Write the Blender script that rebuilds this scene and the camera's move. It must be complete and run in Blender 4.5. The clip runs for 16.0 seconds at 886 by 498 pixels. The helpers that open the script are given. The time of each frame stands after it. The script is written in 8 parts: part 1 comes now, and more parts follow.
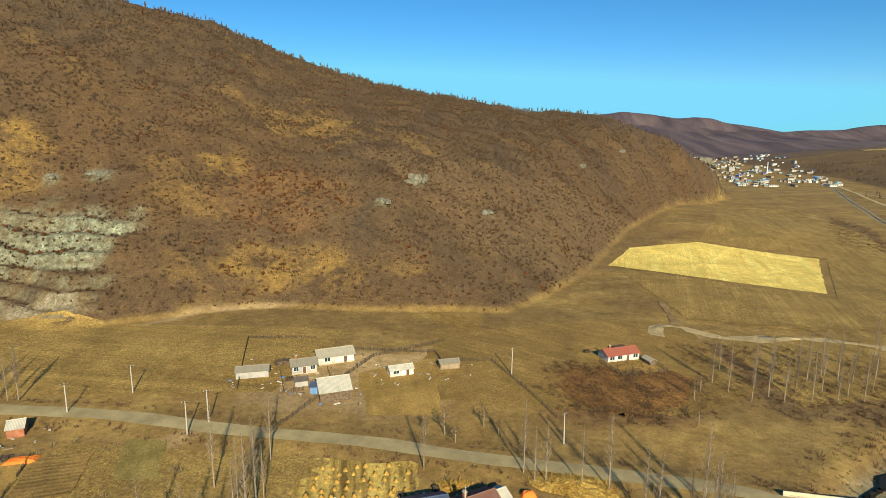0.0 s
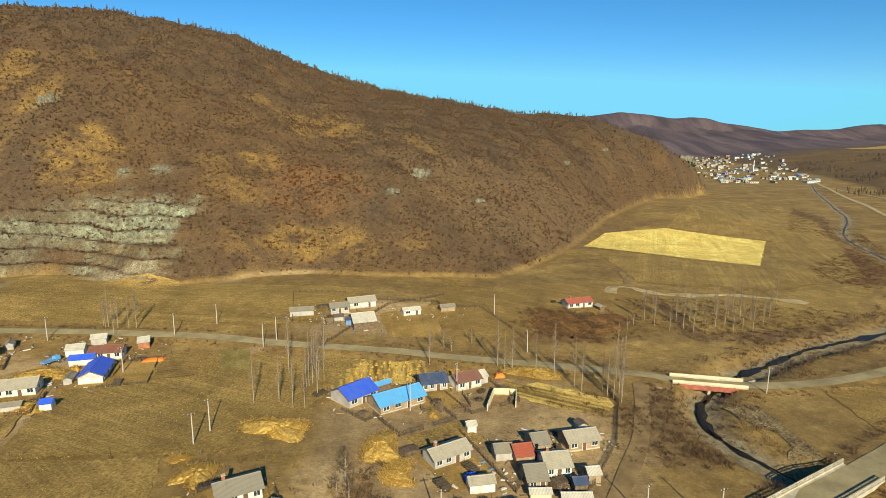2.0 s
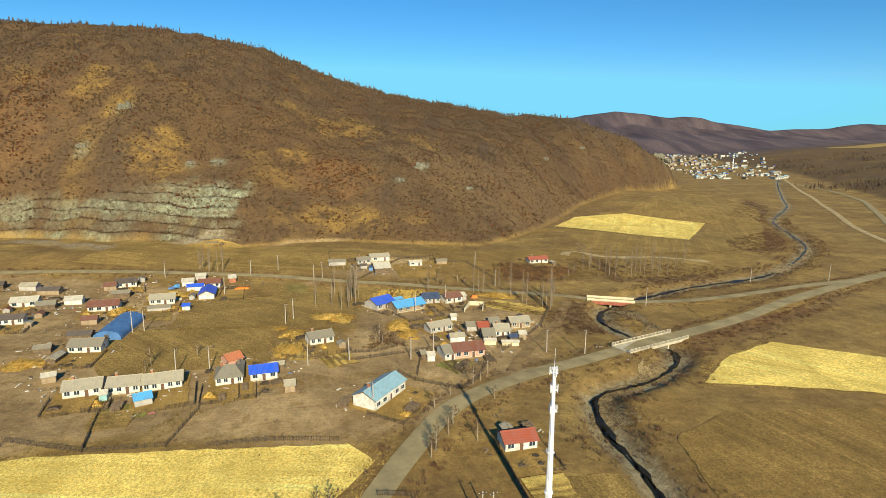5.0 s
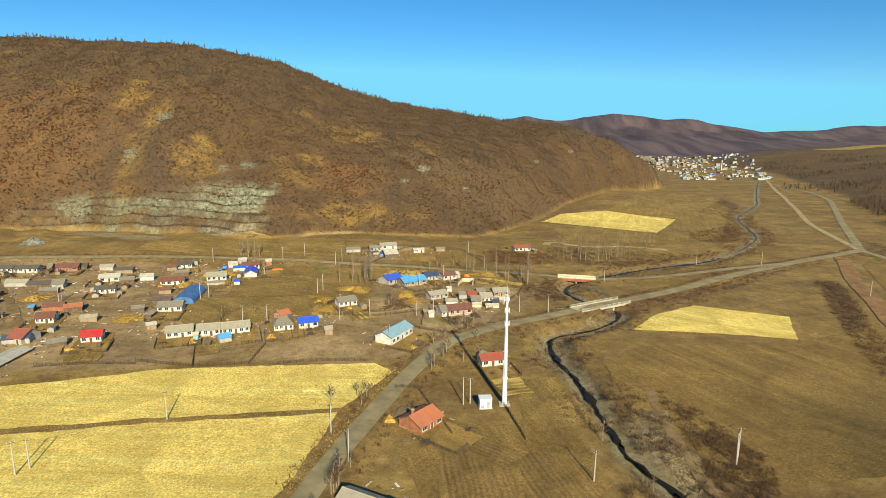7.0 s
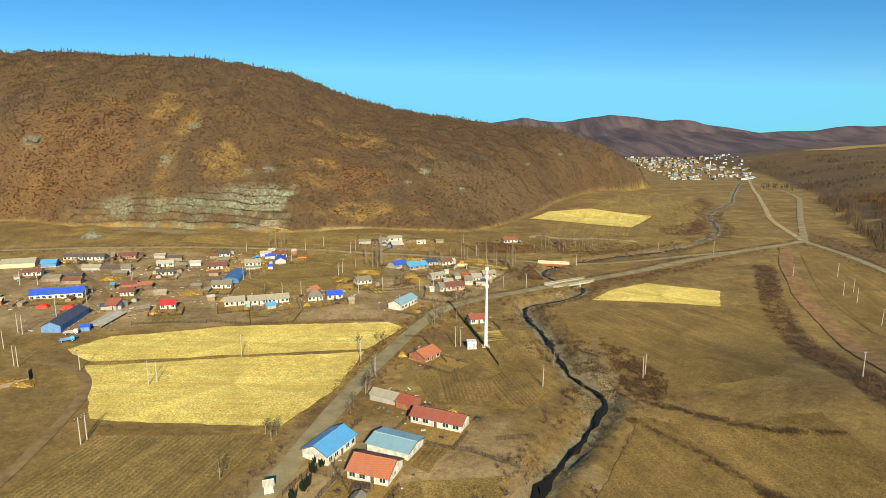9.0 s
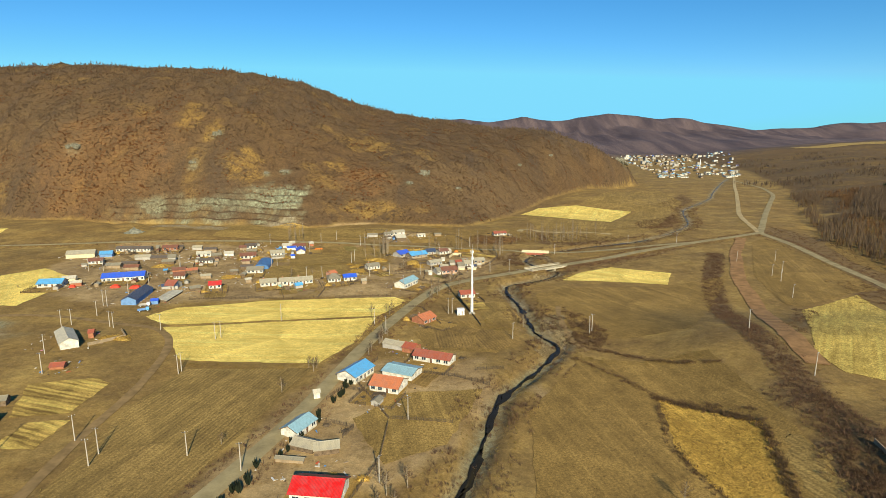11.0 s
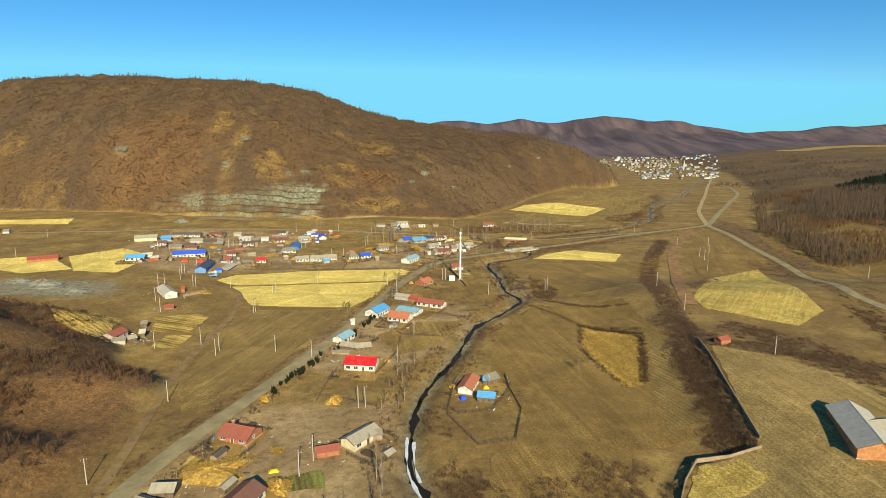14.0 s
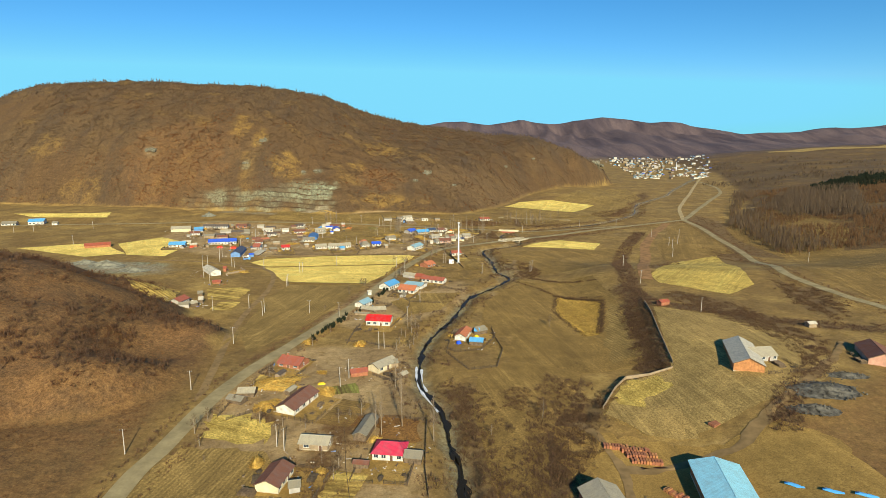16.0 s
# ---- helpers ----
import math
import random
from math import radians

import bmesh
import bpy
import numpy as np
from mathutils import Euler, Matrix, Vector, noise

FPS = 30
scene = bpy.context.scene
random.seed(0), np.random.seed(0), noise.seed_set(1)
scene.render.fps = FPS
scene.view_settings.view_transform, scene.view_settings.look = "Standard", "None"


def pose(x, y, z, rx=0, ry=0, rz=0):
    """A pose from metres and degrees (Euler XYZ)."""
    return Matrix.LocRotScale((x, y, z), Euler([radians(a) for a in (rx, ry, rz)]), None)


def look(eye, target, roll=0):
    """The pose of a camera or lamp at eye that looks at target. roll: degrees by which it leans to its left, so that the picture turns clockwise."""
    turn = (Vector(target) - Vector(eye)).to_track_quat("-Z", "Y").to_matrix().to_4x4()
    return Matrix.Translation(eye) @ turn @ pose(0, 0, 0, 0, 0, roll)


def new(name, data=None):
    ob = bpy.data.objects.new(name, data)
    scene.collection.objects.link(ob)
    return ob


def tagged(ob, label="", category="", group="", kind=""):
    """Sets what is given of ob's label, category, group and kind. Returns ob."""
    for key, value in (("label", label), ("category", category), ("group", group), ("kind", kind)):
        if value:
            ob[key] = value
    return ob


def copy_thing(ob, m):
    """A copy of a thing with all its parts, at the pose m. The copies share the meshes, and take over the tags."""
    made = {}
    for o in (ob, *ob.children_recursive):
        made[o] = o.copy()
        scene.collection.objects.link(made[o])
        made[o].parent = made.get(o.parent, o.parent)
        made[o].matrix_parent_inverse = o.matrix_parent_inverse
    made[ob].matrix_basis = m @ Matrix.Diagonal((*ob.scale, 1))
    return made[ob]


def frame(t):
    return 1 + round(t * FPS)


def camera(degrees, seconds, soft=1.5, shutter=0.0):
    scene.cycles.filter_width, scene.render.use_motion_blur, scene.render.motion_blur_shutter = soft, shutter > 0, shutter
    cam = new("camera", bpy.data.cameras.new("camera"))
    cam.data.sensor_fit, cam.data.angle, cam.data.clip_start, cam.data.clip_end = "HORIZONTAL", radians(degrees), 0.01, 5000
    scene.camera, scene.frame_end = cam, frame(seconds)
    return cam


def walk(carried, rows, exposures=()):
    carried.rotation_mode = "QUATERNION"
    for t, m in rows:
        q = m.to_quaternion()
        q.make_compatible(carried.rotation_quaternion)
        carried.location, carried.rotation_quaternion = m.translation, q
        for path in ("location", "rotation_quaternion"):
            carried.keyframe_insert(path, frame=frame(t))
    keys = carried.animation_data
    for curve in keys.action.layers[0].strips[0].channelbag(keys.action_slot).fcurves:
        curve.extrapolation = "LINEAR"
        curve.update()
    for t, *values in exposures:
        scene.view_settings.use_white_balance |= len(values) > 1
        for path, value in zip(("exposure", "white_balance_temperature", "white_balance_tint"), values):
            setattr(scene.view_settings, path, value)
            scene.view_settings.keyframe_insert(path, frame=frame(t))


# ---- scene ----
cam = camera(75.0, 16.0, soft=0.85)
PATH = [
    (0, (0.558, 1.211, 73.343), (0.591, 3.175, 72.966), 0.5),
    (0.5, (0.194, -14.087, 73.428), (0.225, -12.123, 73.051), 0.5),
    (1, (0.045, -29.266, 73.253), (0.076, -27.301, 72.877), 0.4),
    (1.5, (0.024, -44.313, 73.183), (0.054, -42.349, 72.808), 0.3),
    (2, (0.142, -59.309, 73.174), (0.172, -57.345, 72.799), 0.3),
    (2.5, (0.338, -74.517, 73.161), (0.367, -72.553, 72.785), 0.3),
    (3, (0.594, -89.75, 73.058), (0.625, -87.786, 72.681), 0.4),
    (3.5, (0.574, -105.032, 72.986), (0.606, -103.069, 72.607), 0.4),
    (4, (0.683, -120.502, 73.195), (0.716, -118.539, 72.813), 0.5),
    (6.5, (2.479, -199.37, 77.924), (2.506, -197.407, 77.544), 0.4),
    (7, (2.378, -215.413, 79.115), (2.404, -213.449, 78.737), 0.4),
    (7.5, (1.974, -231.563, 80.518), (2.002, -229.599, 80.141), 0.3),
    (8, (2.238, -247.385, 81.901), (2.264, -245.421, 81.524), 0.4),
    (8.5, (2.402, -263.107, 83.131), (2.428, -261.143, 82.754), 0.3),
    (9, (2.747, -278.724, 84.3), (2.772, -276.759, 83.924), 0.2),
    (11.5, (6.132, -358.752, 92.377), (6.15, -356.788, 91.995), -0.2),
    (12, (6.471, -374.83, 93.389), (6.489, -372.867, 93.009), -0.2),
    (12.5, (6.728, -391.327, 94.369), (6.746, -389.363, 93.99), -0.1),
    (13, (7.043, -408.013, 95.482), (7.062, -406.05, 95.102), -0.0),
    (13.5, (7.357, -425.02, 96.62), (7.376, -423.057, 96.24), 0.1),
    (14, (7.139, -442.117, 97.673), (7.16, -440.154, 97.292), 0.1),
    (14.5, (6.837, -459.094, 98.604), (6.856, -457.131, 98.223), 0.2),
    (15, (6.679, -475.972, 99.324), (6.697, -474.009, 98.942), 0.3),
    (15.5, (6.603, -492.787, 99.912), (6.622, -490.824, 99.531), 0.4),
    (16, (6.768, -509.605, 100.394), (6.785, -507.642, 100.014), 0.2),
]
walk(cam, [(t, look(eye, target, roll)) for t, eye, target, roll in PATH], exposures=((0.0, 0.0), (16.0, 0.0)))

# ---- daylight: low clear winter sun ----
SUN_ELEVATION, SUN_AZIMUTH = 26.0, -78.0  # degrees; the azimuth counts from +x towards +y
world = bpy.data.worlds.new("sky")
scene.world = world
world.use_nodes = True
wn, wl = world.node_tree.nodes, world.node_tree.links
sky = wn.new("ShaderNodeTexSky")
sky.sky_type, sky.sun_disc = "NISHITA", False
sky.sun_elevation, sky.sun_rotation = radians(SUN_ELEVATION), radians(90 - SUN_AZIMUTH)
sky.altitude, sky.air_density, sky.dust_density, sky.ozone_density = 1500, 1.0, 0.0, 5.0
wn["Background"].inputs[1].default_value = 0.13
tone = wn.new("ShaderNodeHueSaturation")
tone.inputs["Saturation"].default_value, tone.inputs["Hue"].default_value = 1.18, 0.499
wl.new(sky.outputs[0], tone.inputs["Color"])
tint = wn.new("ShaderNodeMix")
tint.data_type, tint.blend_type = "RGBA", "MULTIPLY"
tint.inputs[0].default_value, tint.inputs[7].default_value = 1.0, (0.73, 0.97, 0.95, 1)
wl.new(tone.outputs[0], tint.inputs[6])
cap = wn.new("ShaderNodeMix")  # clear dry air: no white haze at the horizon
cap.data_type, cap.blend_type = "RGBA", "DARKEN"
cap.inputs[0].default_value, cap.inputs[7].default_value = 1.0, (1.7, 5.5, 7.6, 1)
wl.new(tint.outputs[2], cap.inputs[6])
wl.new(cap.outputs[2], wn["Background"].inputs[0])
sun = new("sun", bpy.data.lights.new("sun", "SUN"))
sun.data.energy, sun.data.angle, sun.data.color = 6.5, radians(0.53), (1.0, 0.905, 0.64)
se, sa = radians(SUN_ELEVATION), radians(SUN_AZIMUTH)
sun.matrix_world = look((0, 0, 300), Vector((0, 0, 300)) - Vector((math.cos(sa) * math.cos(se), math.sin(sa) * math.cos(se), math.sin(se))))

# ---- materials ----
def shader(name, rough=0.9, metal=0.0):
    m = bpy.data.materials.new(name)
    m.use_nodes = True
    n = m.node_tree.nodes["Principled BSDF"]
    n.inputs["Roughness"].default_value, n.inputs["Metallic"].default_value = rough, metal
    n.inputs["Specular IOR Level"].default_value = 0.2
    return m, m.node_tree, n


def node(t, kind, **values):
    n = t.nodes.new("ShaderNode" + kind)
    for k, v in values.items():
        n.inputs[k].default_value = v
    return n


def noise_of(t, vec, scale, detail=4.0, rough=0.6):
    n = node(t, "TexNoise", Scale=scale, Detail=detail, Roughness=rough)
    t.links.new(vec, n.inputs["Vector"])
    return n.outputs["Fac"]


def ramp(t, fac, a, b, lo=0.0, hi=1.0):
    n = node(t, "MapRange")
    n.inputs[1].default_value, n.inputs[2].default_value, n.inputs[3].default_value, n.inputs[4].default_value = a, b, lo, hi
    t.links.new(fac, n.inputs[0])
    return n.outputs[0]


def blend(t, fac, a, b, how="MIX"):
    n = t.nodes.new("ShaderNodeMix")
    n.data_type, n.blend_type = "RGBA", how
    for sock, v in ((n.inputs[0], fac), (n.inputs[6], a), (n.inputs[7], b)):
        if isinstance(v, tuple):
            sock.default_value = (*v, 1)
        elif isinstance(v, (int, float)):
            sock.default_value = v
        else:
            t.links.new(v, sock)
    return n.outputs[2]


def calc(t, how, a, b):
    n = t.nodes.new("ShaderNodeMath")
    n.operation = how
    for sock, v in zip(n.inputs, (a, b)):
        if isinstance(v, (int, float)):
            sock.default_value = v
        else:
            t.links.new(v, sock)
    return n.outputs[0]


def relief(t, n, fac, strength, distance):
    b = node(t, "Bump", Strength=strength, Distance=distance)
    t.links.new(fac, b.inputs["Height"])
    t.links.new(b.outputs[0], n.inputs["Normal"])


def grained(t, c, p, scale=2.0, low=0.55, high=1.45):
    """Fine mottling: clods, stalks and small shadows."""
    return blend(t, 1.0, c, ramp(t, noise_of(t, p, scale, 5, 0.8), 0.36, 0.64, low, high), "MULTIPLY")


def place_of(t, kind="Object"):
    return t.nodes.new("ShaderNodeTexCoord").outputs[kind]


def plain(name, colour, rough=0.85, metal=0.0, grain=0.25, size=1.5, fine=9.0):
    """A surface of one colour with blotches, fine grain and a little relief."""
    m, t, n = shader(name, rough, metal)
    p = place_of(t)
    dark = tuple(c * (1 - grain) for c in colour)
    light = tuple(min(1, c * (1 + 0.6 * grain)) for c in colour)
    c = blend(t, ramp(t, noise_of(t, p, 1 / size), 0.35, 0.65), dark, light)
    f = noise_of(t, p, fine, 3)
    c = blend(t, ramp(t, f, 0.3, 0.7, 0.0, 0.5 * grain), c, (0.05, 0.04, 0.03))
    t.links.new(c, n.inputs["Base Color"])
    relief(t, n, f, 0.3, 0.03)
    return m


def sheet_roof(name, colour, rough=0.45, pitch=0.35, worn=0.25):
    """Ribbed roofing: ribs run down the slope (local y), with faded and rusty patches."""
    m, t, n = shader(name, rough)
    p = place_of(t)
    w = t.nodes.new("ShaderNodeTexWave")
    w.bands_direction = "X"
    w.inputs["Scale"].default_value = 0.314 / pitch
    t.links.new(p, w.inputs["Vector"])
    c = blend(t, ramp(t, noise_of(t, p, 0.5, 5), 0.4, 0.7), colour, tuple(0.72 * a + 0.06 for a in colour))
    c = blend(t, ramp(t, noise_of(t, p, 1.7, 6, 0.7), 0.58, 0.75, 0, worn), c, (0.16, 0.11, 0.08))
    k = t.nodes.new("ShaderNodeMapping")
    k.inputs["Scale"].default_value = (1.0, 0.15, 0.15)
    t.links.new(p, k.inputs["Vector"])
    c = blend(t, ramp(t, noise_of(t, k.outputs[0], 1.3, 5, 0.7), 0.5, 0.72, 0, 0.2 + worn), c, tuple(0.4 * a + 0.04 for a in colour))
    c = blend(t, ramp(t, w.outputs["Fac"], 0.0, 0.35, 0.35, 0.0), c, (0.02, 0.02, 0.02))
    o = t.nodes.new("ShaderNodeObjectInfo")
    c = blend(t, ramp(t, o.outputs["Random"], 0, 1, 0.0, 0.12), c, (0.25, 0.22, 0.19))
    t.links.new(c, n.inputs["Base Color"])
    relief(t, n, w.outputs["Fac"], 0.5, 0.05)
    return m


def field_soil(name, low, high, row=1.3, contrast=0.3, patch=0.05, extra=None, spread=0.17, grain=0.35, furrow=0.22, parcel=0):
    """Farmland: uneven streaks and faint crop rows along local y, clods, straw and broad patches."""
    m, t, n = shader(name, 0.95)
    p = place_of(t)
    k = t.nodes.new("ShaderNodeMapping")
    k.inputs["Scale"].default_value = (1.0, 0.07, 1.0)
    t.links.new(p, k.inputs["Vector"])
    streak = noise_of(t, k.outputs[0], 0.9 / row, 4, 0.6)
    w = t.nodes.new("ShaderNodeTexWave")
    w.bands_direction = "X"
    w.inputs["Scale"].default_value = 0.314 / row
    w.inputs["Distortion"].default_value = 2.5
    w.inputs["Detail"].default_value = 3.0
    w.inputs["Detail Scale"].default_value = 1.5
    t.links.new(p, w.inputs["Vector"])
    f = noise_of(t, p, 0.8, 8, 0.8)
    g = calc(t, "ADD", calc(t, "MULTIPLY", calc(t, "ADD", calc(t, "MULTIPLY", w.outputs["Fac"], furrow), calc(t, "MULTIPLY", streak, 1.5 - furrow)), contrast), calc(t, "MULTIPLY", f, 1.0 - contrast))
    mean = contrast * 0.75 + (1.0 - contrast) * 0.5
    c = blend(t, ramp(t, g, mean - spread, mean + spread), low, high)
    l = t.nodes.new("ShaderNodeMapping")
    l.inputs["Scale"].default_value = (1.0, 0.018, 1.0)
    t.links.new(p, l.inputs["Vector"])
    swath = noise_of(t, l.outputs[0], 0.33, 5, 0.7)
    c = blend(t, ramp(t, swath, 0.54, 0.66, 0, 0.55), c, tuple(min(1, 1.3 * a) for a in high))
    c = blend(t, ramp(t, swath, 0.46, 0.34, 0, 0.5), c, tuple(0.72 * a for a in low))
    big = ramp(t, noise_of(t, p, patch, 5, 0.6), 0.42, 0.64)
    c = blend(t, calc(t, "MULTIPLY", big, 0.6), c, extra or tuple(0.6 * a for a in low))
    c = blend(t, ramp(t, f, 0.62, 0.76, 0, 0.5), c, tuple(min(1, 1.25 * a) for a in high))
    c = blend(t, ramp(t, f, 0.40, 0.28, 0, 0.6), c, tuple(0.4 * a for a in low))
    if parcel:
        j = t.nodes.new("ShaderNodeMapping")
        j.inputs["Scale"].default_value = (1 / parcel, 0.3 / parcel, 0.0)
        t.links.new(p, j.inputs["Vector"])
        v = node(t, "TexVoronoi", Scale=1.0, Randomness=0.4)
        t.links.new(j.outputs[0], v.inputs["Vector"])
        lot = t.nodes.new("ShaderNodeSeparateColor")
        t.links.new(v.outputs["Color"], lot.inputs[0])
        c = blend(t, 1.0, c, ramp(t, lot.outputs[0], 0, 1, 0.93, 1.07), "MULTIPLY")
        c = blend(t, ramp(t, lot.outputs[1], 0.6, 0.75, 0, 0.18), c, tuple(0.7 * a + 0.3 * b for a, b in zip(high, low)))
    c = grained(t, c, p, 1.6, 1 - grain, 1 + grain)
    c = grained(t, c, p, 0.14, 0.84, 1.16)
    c = blend(t, ramp(t, noise_of(t, p, 0.045, 6, 0.65), 0.38, 0.62, 0.45, 0.0), c, tuple(0.55 * a for a in low))
    t.links.new(c, n.inputs["Base Color"])
    relief(t, n, g, 0.8, 0.2)
    return m


def ground_material():
    m, t, n = shader("dry_ground", 0.97)
    p = place_of(t)
    z = t.nodes.new("ShaderNodeVertexColor")
    z.layer_name = "zone"
    s = t.nodes.new("ShaderNodeSeparateColor")
    t.links.new(z.outputs[0], s.inputs[0])
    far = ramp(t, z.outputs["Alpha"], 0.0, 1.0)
    big, mid, fine = noise_of(t, p, 0.013, 5), noise_of(t, p, 0.07, 6, 0.65), noise_of(t, p, 0.55, 8, 0.75)
    clump = noise_of(t, p, 0.22, 6, 0.7)
    cover = t.nodes.new("ShaderNodeVertexColor")
    cover.layer_name = "cover"
    k = t.nodes.new("ShaderNodeSeparateColor")
    t.links.new(cover.outputs[0], k.inputs[0])
    c = blend(t, ramp(t, mid, 0.36, 0.66), (0.265, 0.165, 0.050), (0.395, 0.255, 0.078))
    c = blend(t, ramp(t, big, 0.45, 0.62, 0, 0.6), c, (0.235, 0.138, 0.042))
    c = blend(t, ramp(t, noise_of(t, p, 0.035, 5, 0.6), 0.52, 0.66, 0, 0.5), c, (0.450, 0.305, 0.092))
    c = blend(t, ramp(t, clump, 0.53, 0.68, 0, 0.3), c, (0.49, 0.335, 0.095))
    c = blend(t, ramp(t, fine, 0.54, 0.72, 0, 0.3), c, (0.58, 0.42, 0.14))
    c = blend(t, ramp(t, fine, 0.46, 0.32, 0, 0.3), c, (0.120, 0.075, 0.030))
    trodden = blend(t, ramp(t, mid, 0.38, 0.62), (0.400, 0.265, 0.118), (0.520, 0.362, 0.172))
    trodden = blend(t, ramp(t, fine, 0.56, 0.70, 0, 0.45), trodden, (0.62, 0.50, 0.30))
    trodden = blend(t, ramp(t, clump, 0.46, 0.34, 0, 0.45), trodden, (0.20, 0.130, 0.062))
    c = blend(t, calc(t, "MULTIPLY", k.outputs[1], ramp(t, clump, 0.26, 0.44)), c, trodden)
    hill = blend(t, ramp(t, mid, 0.36, 0.64), (0.092, 0.058, 0.030), (0.132, 0.083, 0.041))
    slant = t.nodes.new("ShaderNodeMapping")
    slant.inputs["Rotation"].default_value = (0, 0, 0.32)
    slant.inputs["Scale"].default_value = (1.0, 0.14, 0.14)
    t.links.new(p, slant.inputs["Vector"])
    gully = noise_of(t, slant.outputs[0], 0.045, 5, 0.62)
    hill = blend(t, ramp(t, gully, 0.50, 0.64, 0, 0.65), hill, (0.076, 0.053, 0.036))
    hill = blend(t, ramp(t, gully, 0.46, 0.34, 0, 0.45), hill, (0.150, 0.095, 0.044))
    hill = blend(t, ramp(t, noise_of(t, p, 0.008, 5, 0.6), 0.42, 0.60, 0, 0.5), hill, (0.140, 0.077, 0.031))
    hill = blend(t, ramp(t, clump, 0.5, 0.64, 0, 0.4), hill, (0.162, 0.099, 0.041))
    hill = blend(t, ramp(t, fine, 0.5, 0.36, 0, 0.45), hill, (0.060, 0.037, 0.021))
    c = blend(t, s.outputs[0], c, hill)
    gold = blend(t, ramp(t, fine, 0.35, 0.65), (0.19, 0.105, 0.028), (0.39, 0.24, 0.060))
    c = blend(t, calc(t, "MULTIPLY", s.outputs[1], ramp(t, calc(t, "ADD", mid, calc(t, "MULTIPLY", clump, 0.6)), 0.66, 0.92, 0.0, 1.0)), c, gold)
    rock = blend(t, ramp(t, noise_of(t, p, 0.35, 8, 0.75), 0.40, 0.62), (0.13, 0.120, 0.075), (0.345, 0.365, 0.235))
    c = blend(t, calc(t, "MULTIPLY", s.outputs[2], ramp(t, calc(t, "ADD", noise_of(t, p, 0.1, 5, 0.7), calc(t, "MULTIPLY", clump, 0.5)), 0.52, 0.72)), c, rock)
    weedy = blend(t, ramp(t, fine, 0.35, 0.65), (0.115, 0.071, 0.036), (0.230, 0.144, 0.064))
    c = blend(t, calc(t, "MULTIPLY", k.outputs[0], ramp(t, calc(t, "ADD", clump, calc(t, "MULTIPLY", fine, 0.5)), 0.56, 0.80, 0.25, 1.0)), c, weedy)
    russet = blend(t, ramp(t, fine, 0.35, 0.65), (0.130, 0.065, 0.027), (0.265, 0.138, 0.050))
    c = blend(t, calc(t, "MULTIPLY", cover.outputs["Alpha"], ramp(t, calc(t, "ADD", mid, calc(t, "MULTIPLY", clump, 0.6)), 0.62, 0.90, 0.25, 0.9)), c, russet)
    stony = blend(t, ramp(t, noise_of(t, p, 0.8, 8, 0.8), 0.36, 0.64), (0.16, 0.125, 0.075), (0.46, 0.385, 0.25))
    c = blend(t, calc(t, "MULTIPLY", k.outputs[2], ramp(t, clump, 0.36, 0.54)), c, stony)
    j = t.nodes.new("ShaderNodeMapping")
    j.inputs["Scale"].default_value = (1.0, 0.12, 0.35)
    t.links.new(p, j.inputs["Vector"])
    # far range: bluish haze of distance put into the woods' base colour
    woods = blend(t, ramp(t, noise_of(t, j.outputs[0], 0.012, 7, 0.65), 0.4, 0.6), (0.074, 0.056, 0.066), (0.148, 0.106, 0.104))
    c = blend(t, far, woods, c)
    soft, hard = grained(t, c, p, 1.5, 0.8, 1.2), grained(t, c, p, 1.3, 0.62, 1.38)
    c = blend(t, s.outputs[0], soft, hard)
    c = grained(t, c, p, 0.3, 0.8, 1.2)
    t.links.new(c, n.inputs["Base Color"])
    relief(t, n, calc(t, "ADD", fine, calc(t, "MULTIPLY", mid, 3.0)), 0.5, 0.45)
    return m


def twig_material(name, a, b):
    m, t, n = shader(name, 0.95)
    g = t.nodes.new("ShaderNodeNewGeometry")
    c = blend(t, g.outputs["Random Per Island"], a, b)
    o = t.nodes.new("ShaderNodeObjectInfo")
    c = blend(t, ramp(t, o.outputs["Random"], 0, 1, 0, 0.25), c, (0.06, 0.05, 0.04))
    t.links.new(c, n.inputs["Base Color"])
    thin, both = t.nodes.new("ShaderNodeBsdfTranslucent"), t.nodes.new("ShaderNodeMixShader")
    t.links.new(c, thin.inputs["Color"])
    both.inputs[0].default_value = 0.45
    t.links.new(n.outputs[0], both.inputs[1]), t.links.new(thin.outputs[0], both.inputs[2])
    t.links.new(both.outputs[0], t.nodes["Material Output"].inputs[0])
    return m


GROUND = ground_material()
ASPHALT = plain("worn_road", (0.37, 0.295, 0.150), 0.95, grain=0.25, size=6, fine=1.5)
RED_BANK = plain("reddish_earth", (0.36, 0.198, 0.080), 0.97, grain=0.3, size=5, fine=1.5)
DIRT = plain("dirt_track", (0.30, 0.195, 0.082), 0.97, grain=0.28, size=4, fine=2)
PALE_DIRT = plain("pale_earth_road", (0.50, 0.375, 0.185), 0.97, grain=0.25, size=5, fine=1.5)
STRAW = field_soil("corn_straw", (0.810, 0.540, 0.100), (1.000, 0.805, 0.245), 1.4, 0.3, 0.03, (0.950, 0.695, 0.171), grain=0.42)
STUBBLE = field_soil("stubble", (0.225, 0.140, 0.042), (0.440, 0.290, 0.084), 1.1, 0.35, 0.02, (0.330, 0.212, 0.062), grain=0.45, furrow=0.12, parcel=22)
PLOUGH = field_soil("ploughed_earth", (0.205, 0.125, 0.037), (0.390, 0.247, 0.072), 1.3, 0.28, 0.015, (0.325, 0.203, 0.057), 0.25, 0.38, furrow=0.15, parcel=26)
